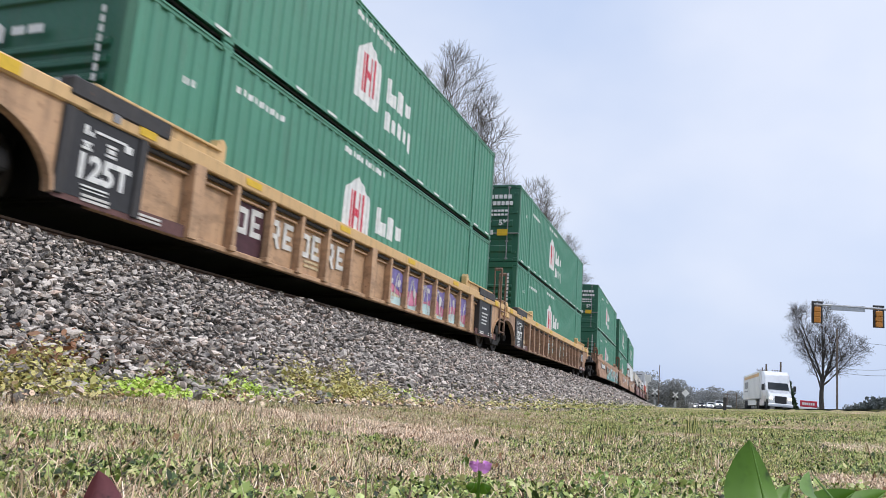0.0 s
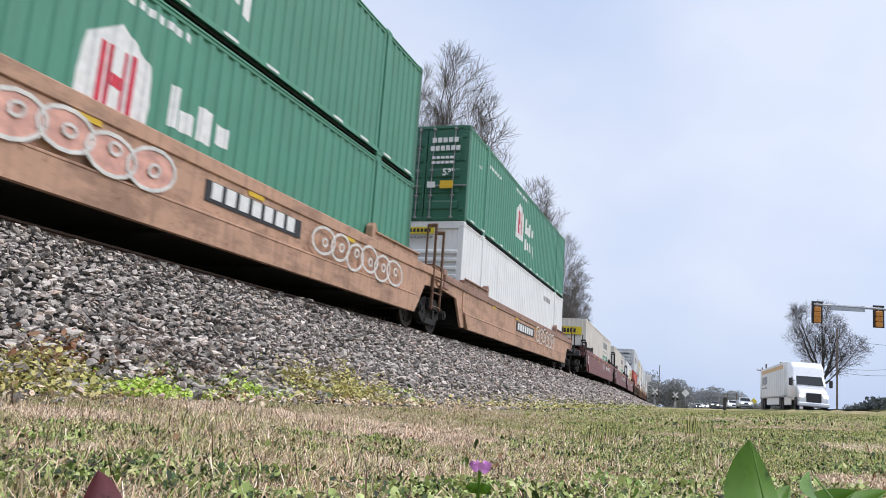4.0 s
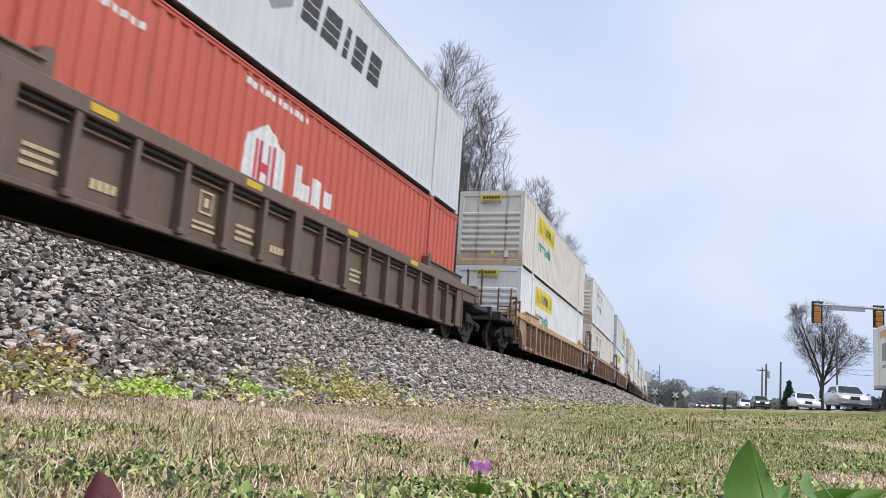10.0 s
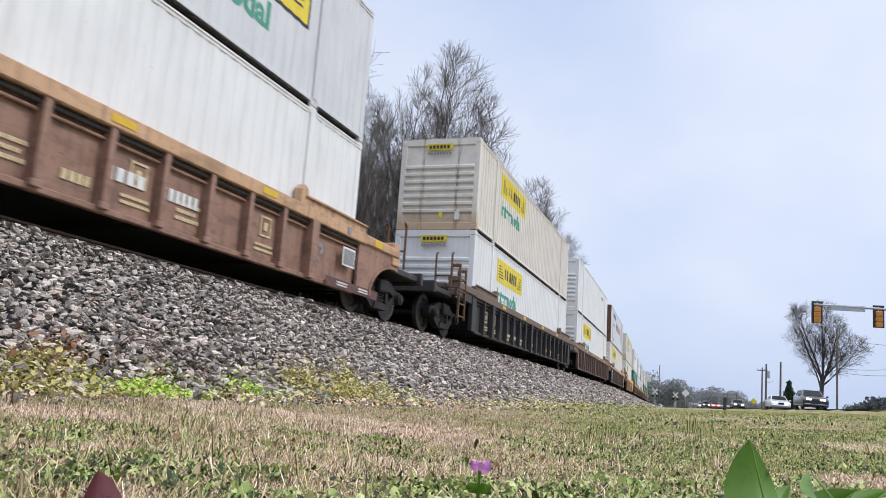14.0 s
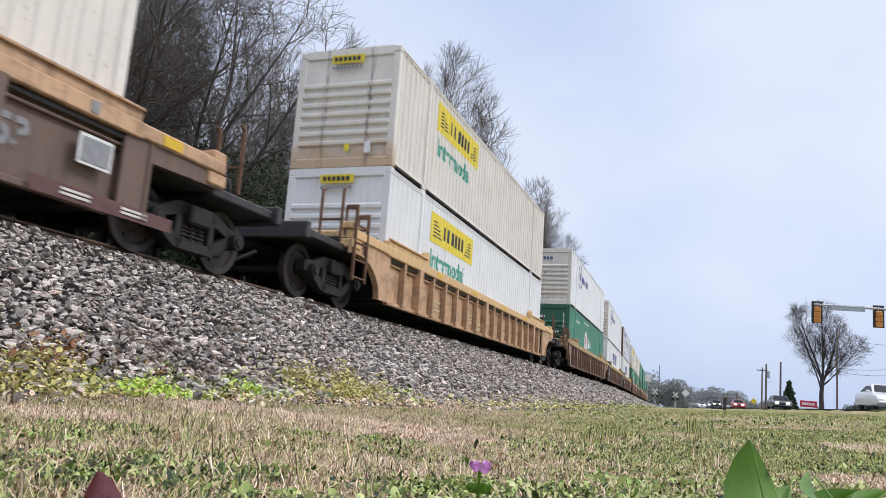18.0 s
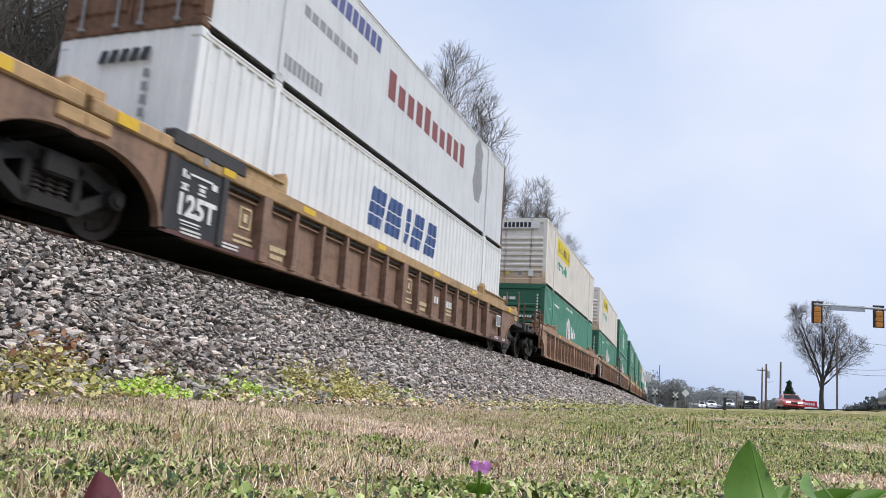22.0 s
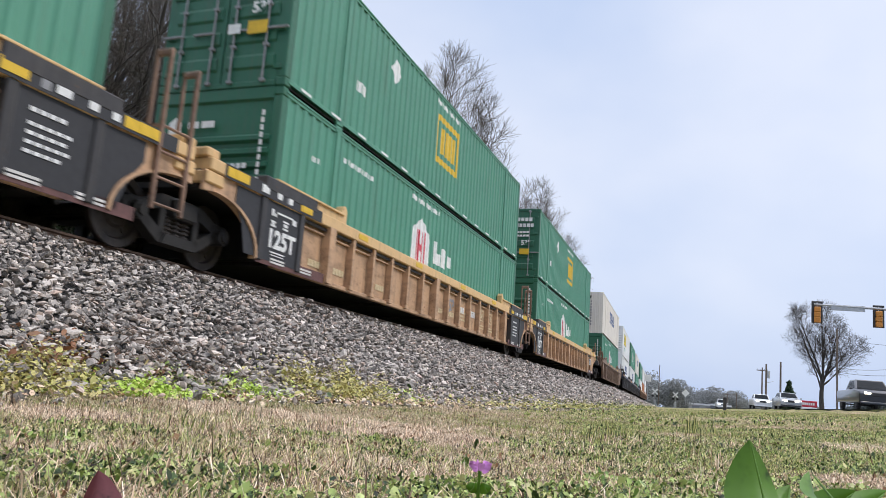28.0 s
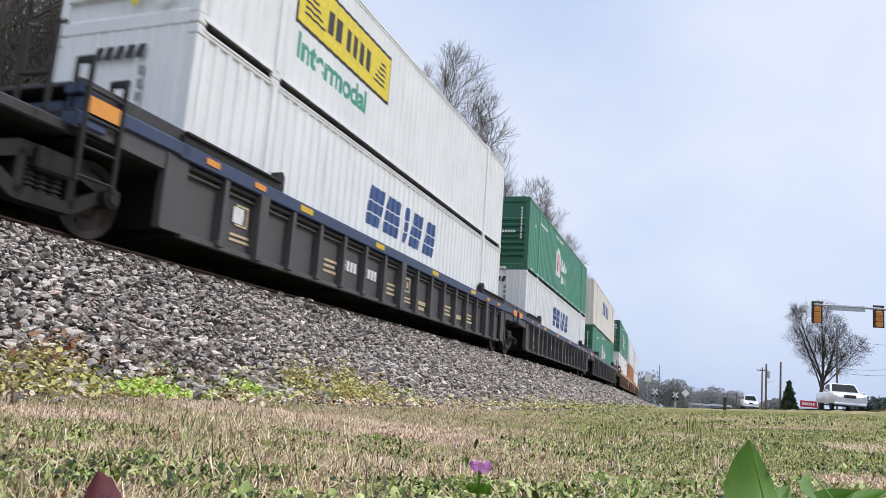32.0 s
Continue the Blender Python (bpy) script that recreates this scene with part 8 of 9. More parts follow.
# sign board with red top, low wall and sheds in the distance
p = ground_at(25.97, 112)
ob = thing("business_sign", Matrix.Translation(p) @ pose(0, 0, 0, 0, 0, -25), "low roadside sign board, red over white", "sign")
part("red_panel", box(B(), -1.0, 1.0, -0.1, 0.1, 1.1, 1.9, 0.03), M["sign_red"], ob)
part("white_panel", box(B(), -1.0, 1.0, -0.1, 0.1, 0.55, 1.08, 0.03), M["white_mark"], ob)
mark(ob, "lettering", bar_row(91, 6, 1.5, 0.3), "white_mark", Matrix.Translation((-0.75, -0.115, 1.35)) @ pose(0, 0, 0, 90), "board_bars")
for x in (-0.9, 0.9):
    part("leg", box(B(), x - 0.06, x + 0.06, -0.06, 0.06, -0.2, 0.56, 0.01), M["galvanised"], ob)


def shed(deg, dist, w, d, h, wall, roof, label):
    ob = thing("shed", Matrix.Translation(ground_at(deg, dist)) @ pose(0, 0, 0, 0, 0, -deg), label, "building", "low buildings far off")
    part("wall", box(B(), -w / 2, w / 2, 0, d, -0.3, h), M[wall], ob)
    part("roof", prism(B(), [(-w / 2 - 0.3, h), (w / 2 + 0.3, h), (w / 2, h + 0.5), (-w / 2, h + 0.5)], -0.3, d + 0.3), M[roof], ob)
    for k in range(int(w // 4)):
        part("door", box(B(), -w / 2 + 1 + k * 4, -w / 2 + 3.2 + k * 4, -0.05, 0.02, 0, h * 0.75, 0.02), M["grey_mark"], ob)
    return ob


shed(19.4, 260, 9, 6, 1.3, "concrete", "white_mark", "long low shed with a pale roof")
shed(20.5, 250, 6, 6, 1.4, "auto_grey", "white_mark", "low grey shed with a white roof")


# ---- vehicles on the road ----
VEHICLES = []       # (object, wheels, wheel radius, rows of time and metres along the road, lane)


def axle(ob, x, r, half, w):
    ax = part("axle", cached(f"axle_{half}", lambda bm: cyl(bm, (0, -half, 0), (0, half, 0), 0.05, 8), M["signal_black"]), None, ob, m=Matrix.Translation((x, 0, r)))
    out = []
    for s in (-1, 1):
        wh = part("wheel", cached(f"wheel_{r}_{half}_{s}", lambda bm: [lathe(bm, [(s * half + a, b) for a, b in ((-w / 2, r * 0.25), (-w / 2, r * 0.62), (-w / 2 + 0.03, r * 0.66), (-w / 2, r * 0.9), (-w / 2 + 0.03, r), (w / 2 - 0.03, r), (w / 2, r * 0.9), (w / 2, r * 0.25))], 20)] and None, M["tyre"]), None, ax)
        out.append(wh)
    return out


def taper(bm, x0, x1, w0, z0, xa, xb, w1, z1):
    """A cabin block, narrower at its top."""
    v = [bm.verts.new(c) for c in ((x0, -w0, z0), (x1, -w0, z0), (x1, w0, z0), (x0, w0, z0), (xa, -w1, z1), (xb, -w1, z1), (xb, w1, z1), (xa, w1, z1))]
    for q in ((3, 2, 1, 0), (4, 5, 6, 7), (0, 1, 5, 4), (1, 2, 6, 5), (2, 3, 7, 6), (3, 0, 4, 7)):
        bm.faces.new([v[i] for i in q])
    bmesh.ops.bevel(bm, geom=list(bm.edges), offset=0.06, segments=2, affect="EDGES", profile=0.6)
    return bm


SHAPES_AUTO = {
    # side outline of the body, cabin (foot front/back, head front/back, heights), length
    "sedan": ([(2.3, 0.35), (2.35, 0.6), (2.2, 0.78), (0.95, 0.95), (-1.75, 1.0), (-2.3, 0.95), (-2.35, 0.45), (-2.25, 0.3), (2.1, 0.25)], (1.2, -1.95, 0.25, -1.05, 0.92, 1.44), 0.33),
    "suv": ([(2.3, 0.4), (2.36, 0.75), (2.2, 0.98), (1.05, 1.1), (-2.25, 1.15), (-2.35, 0.6), (-2.25, 0.36), (2.15, 0.3)], (1.3, -2.25, 0.3, -1.75, 1.05, 1.62), 0.36),
    "pickup": ([(2.75, 0.5), (2.8, 0.95), (2.65, 1.12), (1.3, 1.2), (-2.85, 1.2), (-2.9, 0.65), (-2.8, 0.5), (2.6, 0.42)], (1.5, -1.0, 0.65, -0.7, 1.15, 1.8), 0.4),
    "van": ([(2.4, 0.4), (2.45, 0.8), (2.3, 1.0), (1.5, 1.12), (-2.4, 1.15), (-2.45, 0.5), (2.2, 0.32)], (1.75, -2.4, 0.9, -2.25, 1.05, 1.85), 0.35),
}


def auto(shape, colour, label, rows, lane):
    side, (f0, f1, h0, h1, zb, zt), r = SHAPES_AUTO[shape]
    ob = thing("car" if shape != "pickup" else "pickup_truck", Matrix(), label, "car" if shape != "pickup" else "pickup truck", "vehicles on the road")
    hw = 0.92 if shape != "pickup" else 1.0
    bm = prism(B(), side, -hw, hw)
    bmesh.ops.bevel(bm, geom=[e for e in bm.edges], offset=0.07, segments=2, affect="EDGES", profile=0.6)
    part("body", smooth_mesh(mesh_of("body", bm, M[colour])), None, ob)
    part("cabin", smooth_mesh(mesh_of("cabin", taper(B(), f1, f0, hw - 0.08, zb, h1, h0, hw - 0.26, zt), M[colour])), None, ob)
    # windscreen and side windows, set a little proud of the cabin
    n = Vector((zt - zb, 0, f0 - h0)).normalized()
    def glass(name, pts):
        g = B()
        vs = [g.verts.new(q) for q in pts]
        g.faces.new(vs)
        r2 = bmesh.ops.solidify(g, geom=g.faces[:], thickness=0.015)
        part(name, g, M["glass_dark"], ob)
    a, b = 0.14, 0.88
    wa, wb = hw - 0.2, hw - 0.34
    pf = lambda t: (f0 + (h0 - f0) * t + 0.03 * n.x, zb + (zt - zb) * t + 0.03 * n.z)
    (xa, za), (xb, zb2) = pf(a), pf(b)
    glass("windscreen", [(xa, -wa, za), (xa, wa, za), (xb, wb, zb2), (xb, -wb, zb2)])
    for s in (-1, 1):
        y0, y1 = s * (hw - 0.075 - 0.18 * 0.2), s * (hw - 0.245 + 0.18 * 0.12)
        xs0, xs1 = f0 - 0.28, f1 + 0.3
        glass("side_window", [(xs0, y0, zb + 0.12), (xs1, y0, zb + 0.12), (h1 + 0.22, y1, zt - 0.09), (h0 - 0.12, y1, zt - 0.09)])
        nose = max(q[0] for q in side)
        zl = 0.70 if shape == "sedan" else (0.86 if shape in ("suv", "van") else 0.98)
        part("headlight", box(B(), nose - 0.14, nose + 0.012, s * (hw - 0.42) - 0.17, s * (hw - 0.42) + 0.17, zl - 0.075, zl + 0.06, 0.03), M["lamp"], ob, "lit headlight")
        part("mirror", box(B(), f0 - 0.25, f0 - 0.1, s * (hw + 0.1) - 0.09, s * (hw + 0.1) + 0.09, zb + 0.02, zb + 0.16, 0.03), M[colour], ob)
    part("grille", box(B(), nose - 0.1, nose + 0.015, -hw + 0.65, hw - 0.65, zl - 0.16, zl + 0.04, 0.02), M["signal_black"], ob)
    part("bumper", box(B(), nose - 0.2, nose + 0.04, -hw + 0.06, hw - 0.06, 0.36, 0.52, 0.05), M["auto_dark" if shape == "suv" else colour], ob)
    L = nose
    wh = axle(ob, L - 0.95, r, hw - 0.12, 0.2) + axle(ob, -L + 0.95, r, hw - 0.12, 0.2)
    VEHICLES.append((ob, wh, r, rows, lane))
    return ob


def semi(rows, lane):
    """White tractor with a tall sleeper, pulling a long white trailer; its origin is at the front bumper."""
    ob = thing("semi_truck", Matrix(), "white sleeper tractor pulling a long white box trailer", "truck", "vehicles on the road")
    w = 1.2
    bm = prism(B(), [(0.0, 0.5), (-0.05, 1.15), (-0.35, 1.55), (-1.75, 1.95), (-1.75, 0.6), (-0.9, 0.45)], -1.05, 1.05)
    bmesh.ops.bevel(bm, geom=bm.edges[:], offset=0.12, segments=2, affect="EDGES", profile=0.6)
    part("hood", smooth_mesh(mesh_of("hood", bm, M["auto_white"])), None, ob)
    bm = prism(B(), [(-1.6, 0.7), (-1.6, 1.95), (-2.35, 2.75), (-2.75, 3.55), (-3.6, 3.95), (-5.4, 4.02), (-5.4, 0.8)], -w, w)
    bmesh.ops.bevel(bm, geom=bm.edges[:], offset=0.14, segments=3, affect="EDGES", profile=0.6)
    part("cab", smooth_mesh(mesh_of("cab", bm, M["auto_white"])), None, ob)
    g = B()
    vs = [g.verts.new(q) for q in ((-1.66, -1.0, 2.02), (-1.66, 1.0, 2.02), (-2.29, 0.95, 2.72), (-2.29, -0.95, 2.72))]
    g.faces.new(vs)
    bmesh.ops.transform(g, matrix=Matrix.Translation((0.05, 0, 0.03)), verts=g.verts)
    bmesh.ops.solidify(g, geom=g.faces[:], thickness=0.02)
    part("windscreen", g, M["glass_dark"], ob)
    for s in (-1, 1):
        g = B()
        vs = [g.verts.new(q) for q in ((-1.9, s * (w + 0.012), 1.95), (-3.0, s * (w + 0.012), 1.9), (-3.0, s * (w + 0.012), 2.6), (-2.4, s * (w + 0.012), 2.65))]
        g.faces.new(vs)
        bmesh.ops.solidify(g, geom=g.faces[:], thickness=0.02)
        part("side_window", g, M["glass_dark"], ob)
        part("headlight", box(B(), -0.35, 0.0, s * 0.88 - 0.16, s * 0.88 + 0.16, 1.0, 1.2, 0.04), M["lamp"], ob, "lit headlight")
        mi = part("mirror", box(B(), -1.55, -1.4, s * 1.5 - 0.13, s * 1.5 + 0.13, 1.9, 2.5, 0.04), M["signal_black"], ob)
        part("mirror_arm", cyl(B(), (-1.7, s * 1.15, 2.3), (-1.48, s * 1.45, 2.3), 0.025, 6), M["signal_black"], mi)
        part("fairing", box(B(), -6.6, -3.2, s * 1.16 - 0.04, s * 1.16 + 0.04, 0.35, 1.05, 0.03), M["auto_white"], ob)
    part("grille", box(B(), -0.2, 0.03, -0.55, 0.55, 0.62, 1.35, 0.04), M["signal_black"], ob)
    part("bumper", box(B(), -0.45, 0.1, -1.15, 1.15, 0.3, 0.62, 0.08), M["auto_white"], ob)
    part("chassis", box(B(), -8.6, -0.6, -0.45, 0.45, 0.6, 0.95, 0.02), M["signal_black"], ob)
    mark(ob, "lettering", bar_row(95, 4, 0.9, 0.16), "grey_mark", Matrix.Translation((-3.3, -0.45, 3.97)) @ pose(0, 0, 0, 62, 0, 90), "roof_bars")
    # trailer
    t0, t1 = -6.3, -22.4
    tr = part("trailer_body", box(B(), t1, t0, -1.29, 1.29, 1.15, 4.1, 0.04), M["box_white"], ob, "white ribless box trailer")
    for k in range(13):
        x = t0 - 0.7 - k * 1.2
        part("seam", box(B(), x - 0.025, x + 0.025, -1.302, -1.285, 1.25, 4.0), M["box_grey"], tr)
    part("top_band", box(B(), t1 + 1.2, t0 - 0.6, -1.306, -1.288, 3.5, 3.85), M["car_yellow"], tr, "faded gold band")
    for n, (x, wd) in enumerate(((-17.2, 0.75), (-18.15, 0.75), (-19.1, 0.75), (-20.05, 0.75))):
        part("lettering", box(B(), x - wd, x, -1.306, -1.288, 2.35 if n % 2 else 2.45, 3.2), M["grey_mark"], tr, "dark grey brand block")
    part("web_lettering", box(B(), -20.8, -17.2, -1.3, -1.288, 2.0, 2.15), M["grey_mark"], tr)
    part("bottom_rail", box(B(), t1, t0, -1.3, 1.3, 1.05, 1.16, 0.01), M["galvanised"], tr)
    part("skirt", box(B(), -17.6, -9.6, -1.24, -1.2, 0.4, 1.05, 0.02), M["box_white"], tr)
    part("rear_frame", box(B(), t1 - 0.04, t1, -1.29, 1.29, 1.0, 4.1, 0.01), M["galvanised"], tr)
    wh = axle(ob, -1.35, 0.5, 1.02, 0.3)
    for x in (-7.2, -8.5, -19.6, -20.9):
        wh += axle(ob, x, 0.5, 0.95, 0.55)
    VEHICLES.append((ob, wh, 0.5, rows, lane))
    return ob


semi([(0, 84.2), (2, 76.5), (4, 67.0), (5.5, 59.5), (6, 56.5), (7, 48.8), (8, 39.6), (9, 29.3), (10, 21.5), (12, 1), (32, -210)], 11.8)
auto("suv", "auto_silver", "silver car with lit headlights", [(0, 165), (4, 118), (7, 80.2), (8, 72), (9, 65), (10, 56), (11, 48.8), (13, 30), (32, -160)], 11.8)
auto("sedan", "auto_white", "white sedan with lit headlights", [(0, 190), (4, 136), (7, 94), (8, 86), (9, 78), (10, 71.5), (11, 65), (13, 49.5), (15, 30), (32, -150)], 11.8)
auto("suv", "auto_dark", "dark car with lit headlights", [(0, 230), (6, 150), (9, 109), (10, 100.5), (11, 92.5), (13, 77.3), (14, 68.5), (16, 47), (32, -140)], 11.8)
auto("sedan", "auto_white", "white car with lit headlights", [(0, 260), (8, 150), (10, 117), (11, 112), (13, 95.5), (14, 86.3), (17, 58), (19, 36), (32, -120)], 11.8)
auto("sedan", "auto_dark", "dark grey sedan with lit headlights", [(0, 300), (10, 176), (14, 128), (17, 94.5), (19, 76), (21, 54.5), (23, 30), (32, -80)], 11.8)
auto("sedan", "auto_red", "red sedan with lit headlights", [(0, 330), (12, 195), (17, 142), (19, 112.5), (21, 87.5), (22, 78.5), (23, 67), (25, 45), (32, -40)], 11.8)
auto("pickup", "auto_dark", "dark pickup truck with lit headlights", [(0, 350), (14, 210), (20, 145), (22, 112.5), (23, 105), (25, 90), (28, 51), (30, 28), (32, 5)], 11.8)
auto("suv", "auto_silver", "silver crossover with lit headlights", [(0, 380), (16, 210), (25, 112), (28, 80.2), (30, 58.7), (31, 48.8), (32, 38)], 11.8)
auto("pickup", "auto_white", "white pickup truck with lit headlights", [(0, 400), (18, 230), (25, 148), (28, 100.5), (30, 78.8), (31, 70), (32, 57.8)], 11.8)
auto("van", "auto_white", "white van with lit headlights", [(0, 420), (20, 250), (28, 160), (30, 136), (32, 112)], 11.8)


# ---- weeds along the foot of the bank ----
def toe_patch(name, s0, s1, e0, e1, n, r, up, material, label):
    """A low heap of small leaves on the lowest stones."""
    pts = []
    for _ in range(n):
        s = rng.normal((s0 + s1) / 2, (s1 - s0) / 4)
        e = rng.normal((e0 + e1) / 2, (e1 - e0) / 4)
        pts.append((*arc(s, e), max(bank_top(s, min(e, TOE)), ground_z(*arc(s, e))) + abs(rng.normal(0, up * 0.5)) * (0.5 + 0.5 * math.sin(s * 5.0) * math.sin(e * 9.0 + s))))
    P = np.array(pts)
    a = rng.uniform(0, 6.283, n)
    rr = r * np.exp(rng.normal(0, 0.3, n))[:, None]
    u = np.stack([np.cos(a), np.sin(a), rng.normal(0, 0.5, n)], -1) * rr
    w = np.stack([-np.sin(a), np.cos(a), rng.normal(0, 0.5, n)], -1) * rr * 0.7
    v = np.stack([P - u, P - u * 0.3 + w, P + u * 0.5 + w * 0.9, P + u, P + u * 0.5 - w * 0.9, P - u * 0.3 - w], 1).reshape(-1, 3)
    i = np.arange(n)[:, None] * 6
    f = np.concatenate([i + np.array([[0, 1, 2]]), i + np.array([[0, 2, 3]]), i + np.array([[0, 3, 4]]), i + np.array([[0, 4, 5]])])
    return tagged(new(name, mesh_from_arrays(name, v, f, M[material])), label, "weeds", kind="stuff")


toe_patch("weed_patch", 6.75, 7.75, 2.85, 3.45, 3740, 0.0124, 0.10, "bright_weed", "bright green low weed patch at the foot of the stones")
toe_patch("weed_patch", 5.5, 7.2, 2.5, 3.4, 4200, 0.0125, 0.17, "yellow_weed", "dull green weeds creeping over the lowest stones")
toe_patch("weed_patch", 7.7, 8.4, 2.7, 3.2, 1100, 0.0112, 0.10, "clover", "green weeds at the foot of the stones")
toe_patch("weed_patch", 9.4, 11.8, 2.6, 3.35, 5600, 0.0136, 0.3, "yellow_weed", "yellow-green weed clump at the foot of the stones")
toe_patch("weed_patch", 11.8, 12.8, 2.8, 3.3, 1100, 0.0136, 0.12, "bright_weed", "green weed clump at the foot of the stones")
toe_patch("weed_patch", 13, 34, 2.7, 3.6, 7700, 0.0186, 0.14, "yellow_weed", "straggling yellowish weeds along the bank's foot")
toe_patch("weed_patch", 16, 60, 2.7, 3.8, 7700, 0.0248, 0.16, "blade", "green weeds along the far foot of the bank")
toe_patch("dead_weeds", 5.6, 20, 2.75, 3.7, 6000, 0.014, 0.10, "straw", "dry straw and stalks along the foot of the stones")
toe_patch("weed_patch", 8.3, 9.4, 2.85, 3.3, 1200, 0.012, 0.16, "bright_weed", "green weed tuft at the foot of the stones")
toe_patch("leaf_litter", 6.3, 7.3, 2.4, 2.9, 500, 0.02, 0.16, "dead_leaf", "heap of reddish-brown leaves on the stones")
toe_patch("leaf_litter", 5.8, 9.0, 2.5, 3.3, 660, 0.0174, 0.05, "dead_leaf", "brown dead leaves among the lowest stones")
toe_patch("leaf_litter", 8.5, 16.0, 2.7, 3.5, 880, 0.0174, 0.04, "dead_leaf", "brown dead leaves at the bank's foot")

# dead vines and twigs over the lower stones
tb = Tubes()
rnd = random.Random(9)
for k in range(260):
    s, e = (rnd.gauss(8.3, 0.35), rnd.gauss(2.5, 0.3)) if k < 110 else ((rnd.gauss(11.0, 0.7), rnd.gauss(2.4, 0.3)) if k < 180 else (rnd.uniform(5.5, 20), rnd.gauss(2.9, 0.25)))
    x, y = arc(s, e)
    z = max(bank_top(s, min(e, TOE)), ground_z(x, y)) + 0.05
    p, d = Vector((x, y, z)), Vector((rnd.gauss(0, 1), rnd.gauss(0, 1), rnd.gauss(0.3, 0.4))).normalized()
    pts = [p]
    for _ in range(4):
        d = (d + Vector((rnd.gauss(0, 0.4), rnd.gauss(0, 0.4), rnd.gauss(-0.15, 0.25)))).normalized()
        pts.append(pts[-1] + d * rnd.uniform(0.03, 0.09))
    tb.add(pts, [0.004, 0.004, 0.003, 0.003, 0.002], 4)
tagged(new("dead_vines", tb.mesh("dead_vines", M["twig"])), "dry brown vines and twigs trailing over the stones", "twigs", kind="stuff")


# ---- single plants before the lens ----
M["fresh_leaf"] = leaf_material("fresh_leaf", [(0.0, (0.075, 0.17, 0.014)), (1.0, (0.11, 0.23, 0.022))], 0.4)
M["petal"] = leaf_material("petal", [(0.0, (0.62, 0.22, 0.66)), (1.0, (0.80, 0.40, 0.80))], 0.5)
M["red_leaf"] = leaf_material("red_leaf", [(0.0, (0.10, 0.025, 0.03)), (1.0, (0.16, 0.04, 0.045))], 0.5)


def broad_leaf(bm, base, tip, width, sag, fold=0.45, n=9):
    """An oval leaf with a folded midrib from base to tip."""
    base, tip = Vector(base), Vector(tip)
    d = tip - base
    side = d.cross(Vector((0, 1, 0)))
    side = side.normalized() if side.length > 1e-4 else Vector((1, 0, 0))
    up = side.cross(d).normalized()
    rows = []
    for i in range(n + 1):
        t = i / n
        w = width * (math.sin(math.pi * min(1, 0.06 + t * 0.94)) ** 0.7) * (1.05 - 0.25 * t) * 0.5
        c = base + d * t + up * sag * math.sin(math.pi * t)
        rows.append([bm.verts.new(c + side * (w * k) + up * (abs(k) * w * fold)) for k in (-1, -0.5, 0, 0.5, 1)])
    for a, b in zip(rows, rows[1:]):
        for k in range(4):
            bm.faces.new((a[k], a[k + 1], b[k + 1], b[k]))
    return bm


def ray_point(x, y, dist):
    """A point before the lens: across and down as shares of the picture's width from its middle."""
    f = 0.5 / math.tan(radians(59.985) / 2)
    d = CAM_POSE.to_3x3() @ Vector((x, -y, -f))
    return CAM_POSE.translation + d.normalized() * dist


def weed(name, label, leaves_at, material, stem=None):
    root = leaves_at[0][0]
    gx0, gy0 = root.x, root.y
    ob = thing(name, Matrix.Translation((gx0, gy0, ground_z(gx0, gy0))), label, "plant", "plants before the lens")
    o = Vector((gx0, gy0, ground_z(gx0, gy0)))
    for base, tip, w, sag in leaves_at:
        part("leaf", smooth_mesh(mesh_of("leaf", broad_leaf(B(), base - o, tip - o, w, sag), M[material])), None, ob)
        part("stalk", cyl(B(), (0, 0, -0.01), base - o, 0.0022, 6), M[material], ob)
        if material == "fresh_leaf":
            part("midrib", cyl(B(), base - o + Vector((0, -0.001, 0)), base.lerp(tip, 0.9) - o + Vector((0, -0.001, 0)), 0.0009, 6, 0.0004), M["fresh_leaf"], ob)
    return ob


def rp(px, py, dist):
    return ray_point((px - 784) / 1568, (py - 441) / 1568, dist)


weed("leafy_weed", "fresh green broad-leaved weed close to the lens", [
    (rp(1364, 940, 0.42), rp(1326, 778, 0.44), 0.030, 0.006), (rp(1385, 935, 0.43), rp(1398, 858, 0.46), 0.016, 0.004),
    (rp(1490, 905, 0.47), rp(1432, 834, 0.53), 0.017, 0.006), (rp(1440, 925, 0.5), rp(1515, 868, 0.52), 0.018, 0.008), (rp(1490, 935, 0.5), rp(1570, 868, 0.55), 0.018, 0.006)], "fresh_leaf")
weed("leafy_weed", "dark red dead leaf standing in the clover", [(rp(160, 920, 0.85), rp(174, 832, 0.88), 0.042, 0.004), (rp(190, 900, 0.85), rp(202, 862, 0.88), 0.018, 0.003)], "red_leaf")

# henbit in flower
c0 = rp(850, 824, 1.0)
ob = thing("flowering_weed", Matrix.Translation((c0.x, c0.y, ground_z(c0.x, c0.y))), "small purple-flowered weed in the clover", "plant")
o = Vector((c0.x, c0.y, ground_z(c0.x, c0.y)))
part("stem", cyl(B(), (0, 0, -0.01), c0 - o, 0.002, 6), M["fresh_leaf"], ob)
for k in range(9):
    a = k * 2.4
    q = c0 - o + Vector((0.004 * math.cos(a), 0.004 * math.sin(a), 0.0012 * k - 0.006))
    part("petal", smooth_mesh(mesh_of("petal", broad_leaf(B(), q - Vector((0, 0, 0.003)), q + Vector((0.010 * math.cos(a), 0.010 * math.sin(a), 0.010 - 0.0013 * k)), 0.010, 0.003), M["petal"])), None, ob, "purple petal")
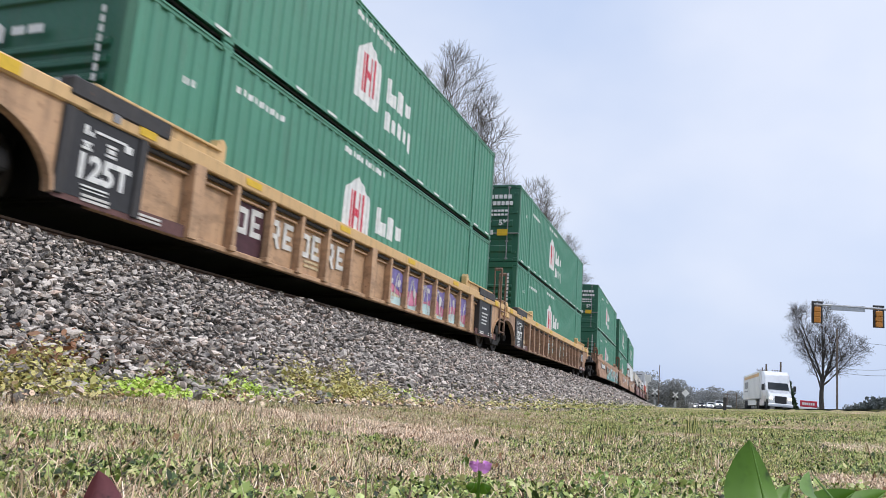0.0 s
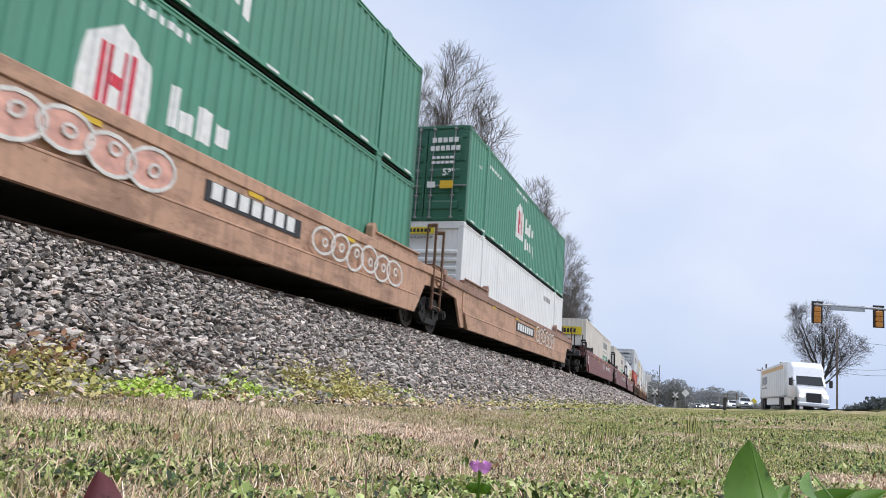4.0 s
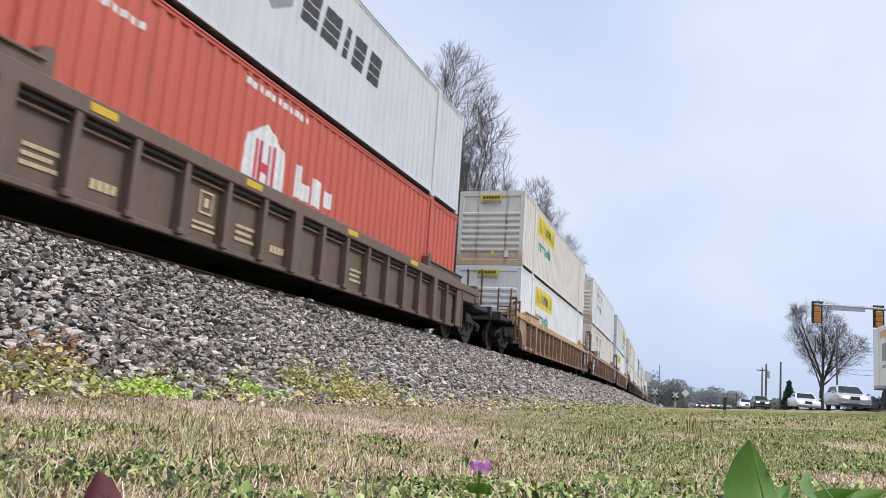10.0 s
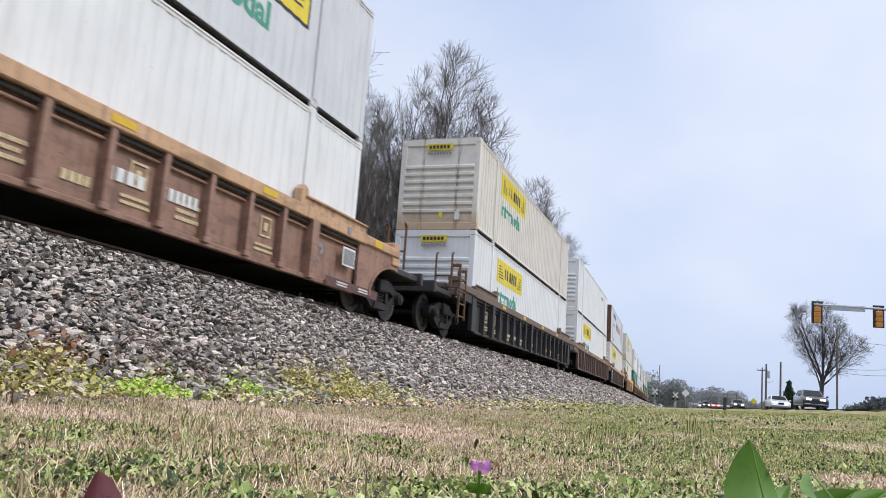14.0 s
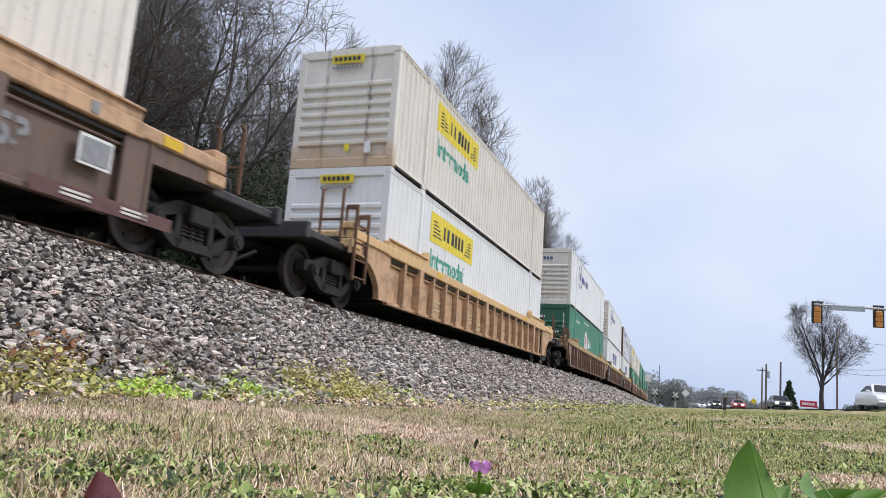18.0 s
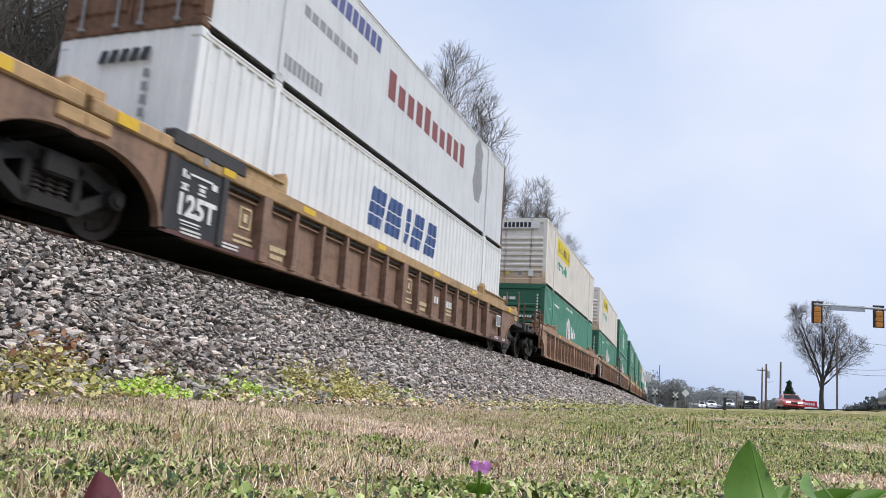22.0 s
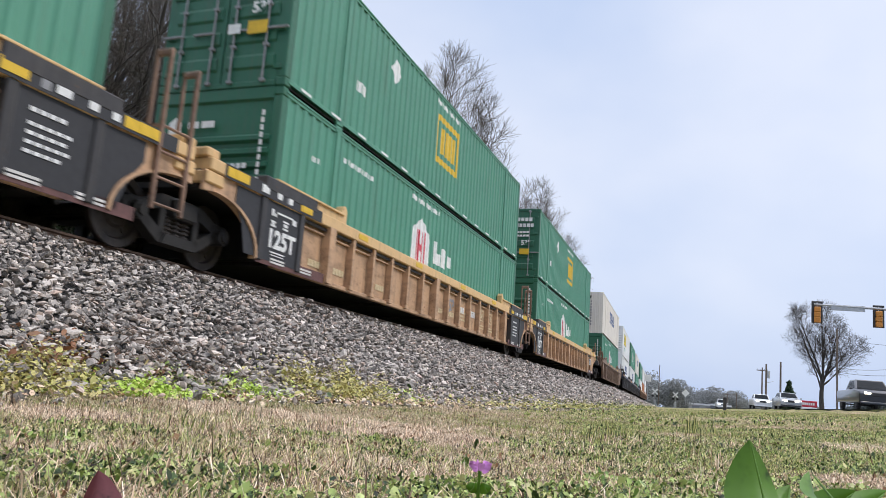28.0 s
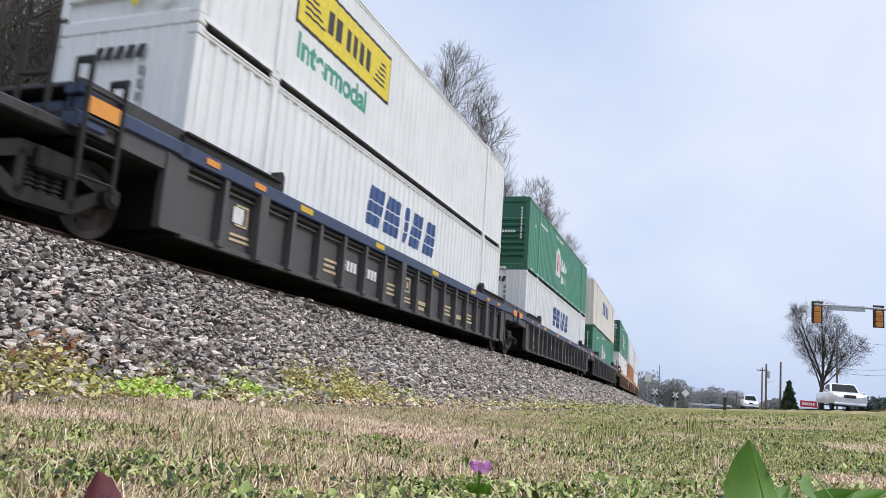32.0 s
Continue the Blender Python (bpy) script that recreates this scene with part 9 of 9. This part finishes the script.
for k in range(6):
    a = k * 1.05
    q = c0 - o - Vector((0, 0, 0.03))
    part("leaf", smooth_mesh(mesh_of("leaf", broad_leaf(B(), q, q + Vector((0.016 * math.cos(a), 0.016 * math.sin(a), 0.004)), 0.014, 0.002), M["fresh_leaf"])), None, ob)

# taller tufts of green blades
tufts = []
for x, y, n, h in ((-0.92, 3.95, 60, 0.05), (-0.82, 2.75, 50, 0.045), (-0.36, 3.77, 40, 0.04), (-0.9, 9.5, 120, 0.10), (1.31, 5.27, 60, 0.08), (3.04, 8.9, 110, 0.12), (0.95, 4.4, 60, 0.08), (2.2, 6.5, 80, 0.1)):
    c = np.stack([x + rng.normal(0, 0.06, n), y + rng.normal(0, 0.06, n)], -1)
    tufts.append(bent_blades(np.concatenate([c, ground_np(c[:, 0], c[:, 1])[0][:, None]], 1), h, 0.004, 0.5))
stuff("grass_tufts", tufts, M["blade"], "taller dark green grass tufts", "grass")


# ---- what moves ----
def motions():
    for ob, s0, up in TRAIN:
        rows = []
        for k in range(33):
            rows.append((float(k), on_track(s0 - run(k)) @ Matrix.Translation((0, 0, up))))
        walk(ob, rows)
    # wheels: all turn alike, so each pair of axles shares one keyed turn
    kinds = {}
    for w, a in WHEELSETS:
        if a not in kinds:
            rows = []
            for k in range(961):
                t = k / FPS
                rows.append((t, Matrix.Translation((a, 0, 0.457)) @ pose(0, 0, 0, 0, -math.degrees(run(t) / 0.457), 0)))
            walk(w, rows)
            kinds[a] = w
        else:
            first = kinds[a].animation_data
            w.rotation_mode = "QUATERNION"
            keys = w.animation_data_create()
            keys.action = first.action
            keys.action_slot = first.action_slot

    # road vehicles come towards the camera, their wheels turning with them
    for ob, wheels, radius, rows, lane in VEHICLES:
        heading = math.degrees(math.atan2(-ROAD_D[1], -ROAD_D[0]))
        mid = (ROAD_L + ROAD_R) / 2
        z = ROAD_Z + 0.06 * (1 - abs(lane - mid) / (mid - ROAD_L)) + 0.004
        walk(ob, [(t, Matrix.Translation(road_at(r, lane, z)) @ pose(0, 0, 0, 0, 0, heading)) for t, r in rows])
        ts, rr = [q[0] for q in rows], [q[1] for q in rows]
        turned = []
        for k in range(961):
            gone = rr[0] - float(np.interp(k / FPS, ts, rr))
            turned.append((k / FPS, pose(0, 0, 0, 0, math.degrees(gone / radius), 0)))
        walk(wheels[0], turned)
        for w in wheels[1:]:
            w.rotation_mode = "QUATERNION"
            keys = w.animation_data_create()
            keys.action = wheels[0].animation_data.action
            keys.action_slot = wheels[0].animation_data.action_slot


motions()
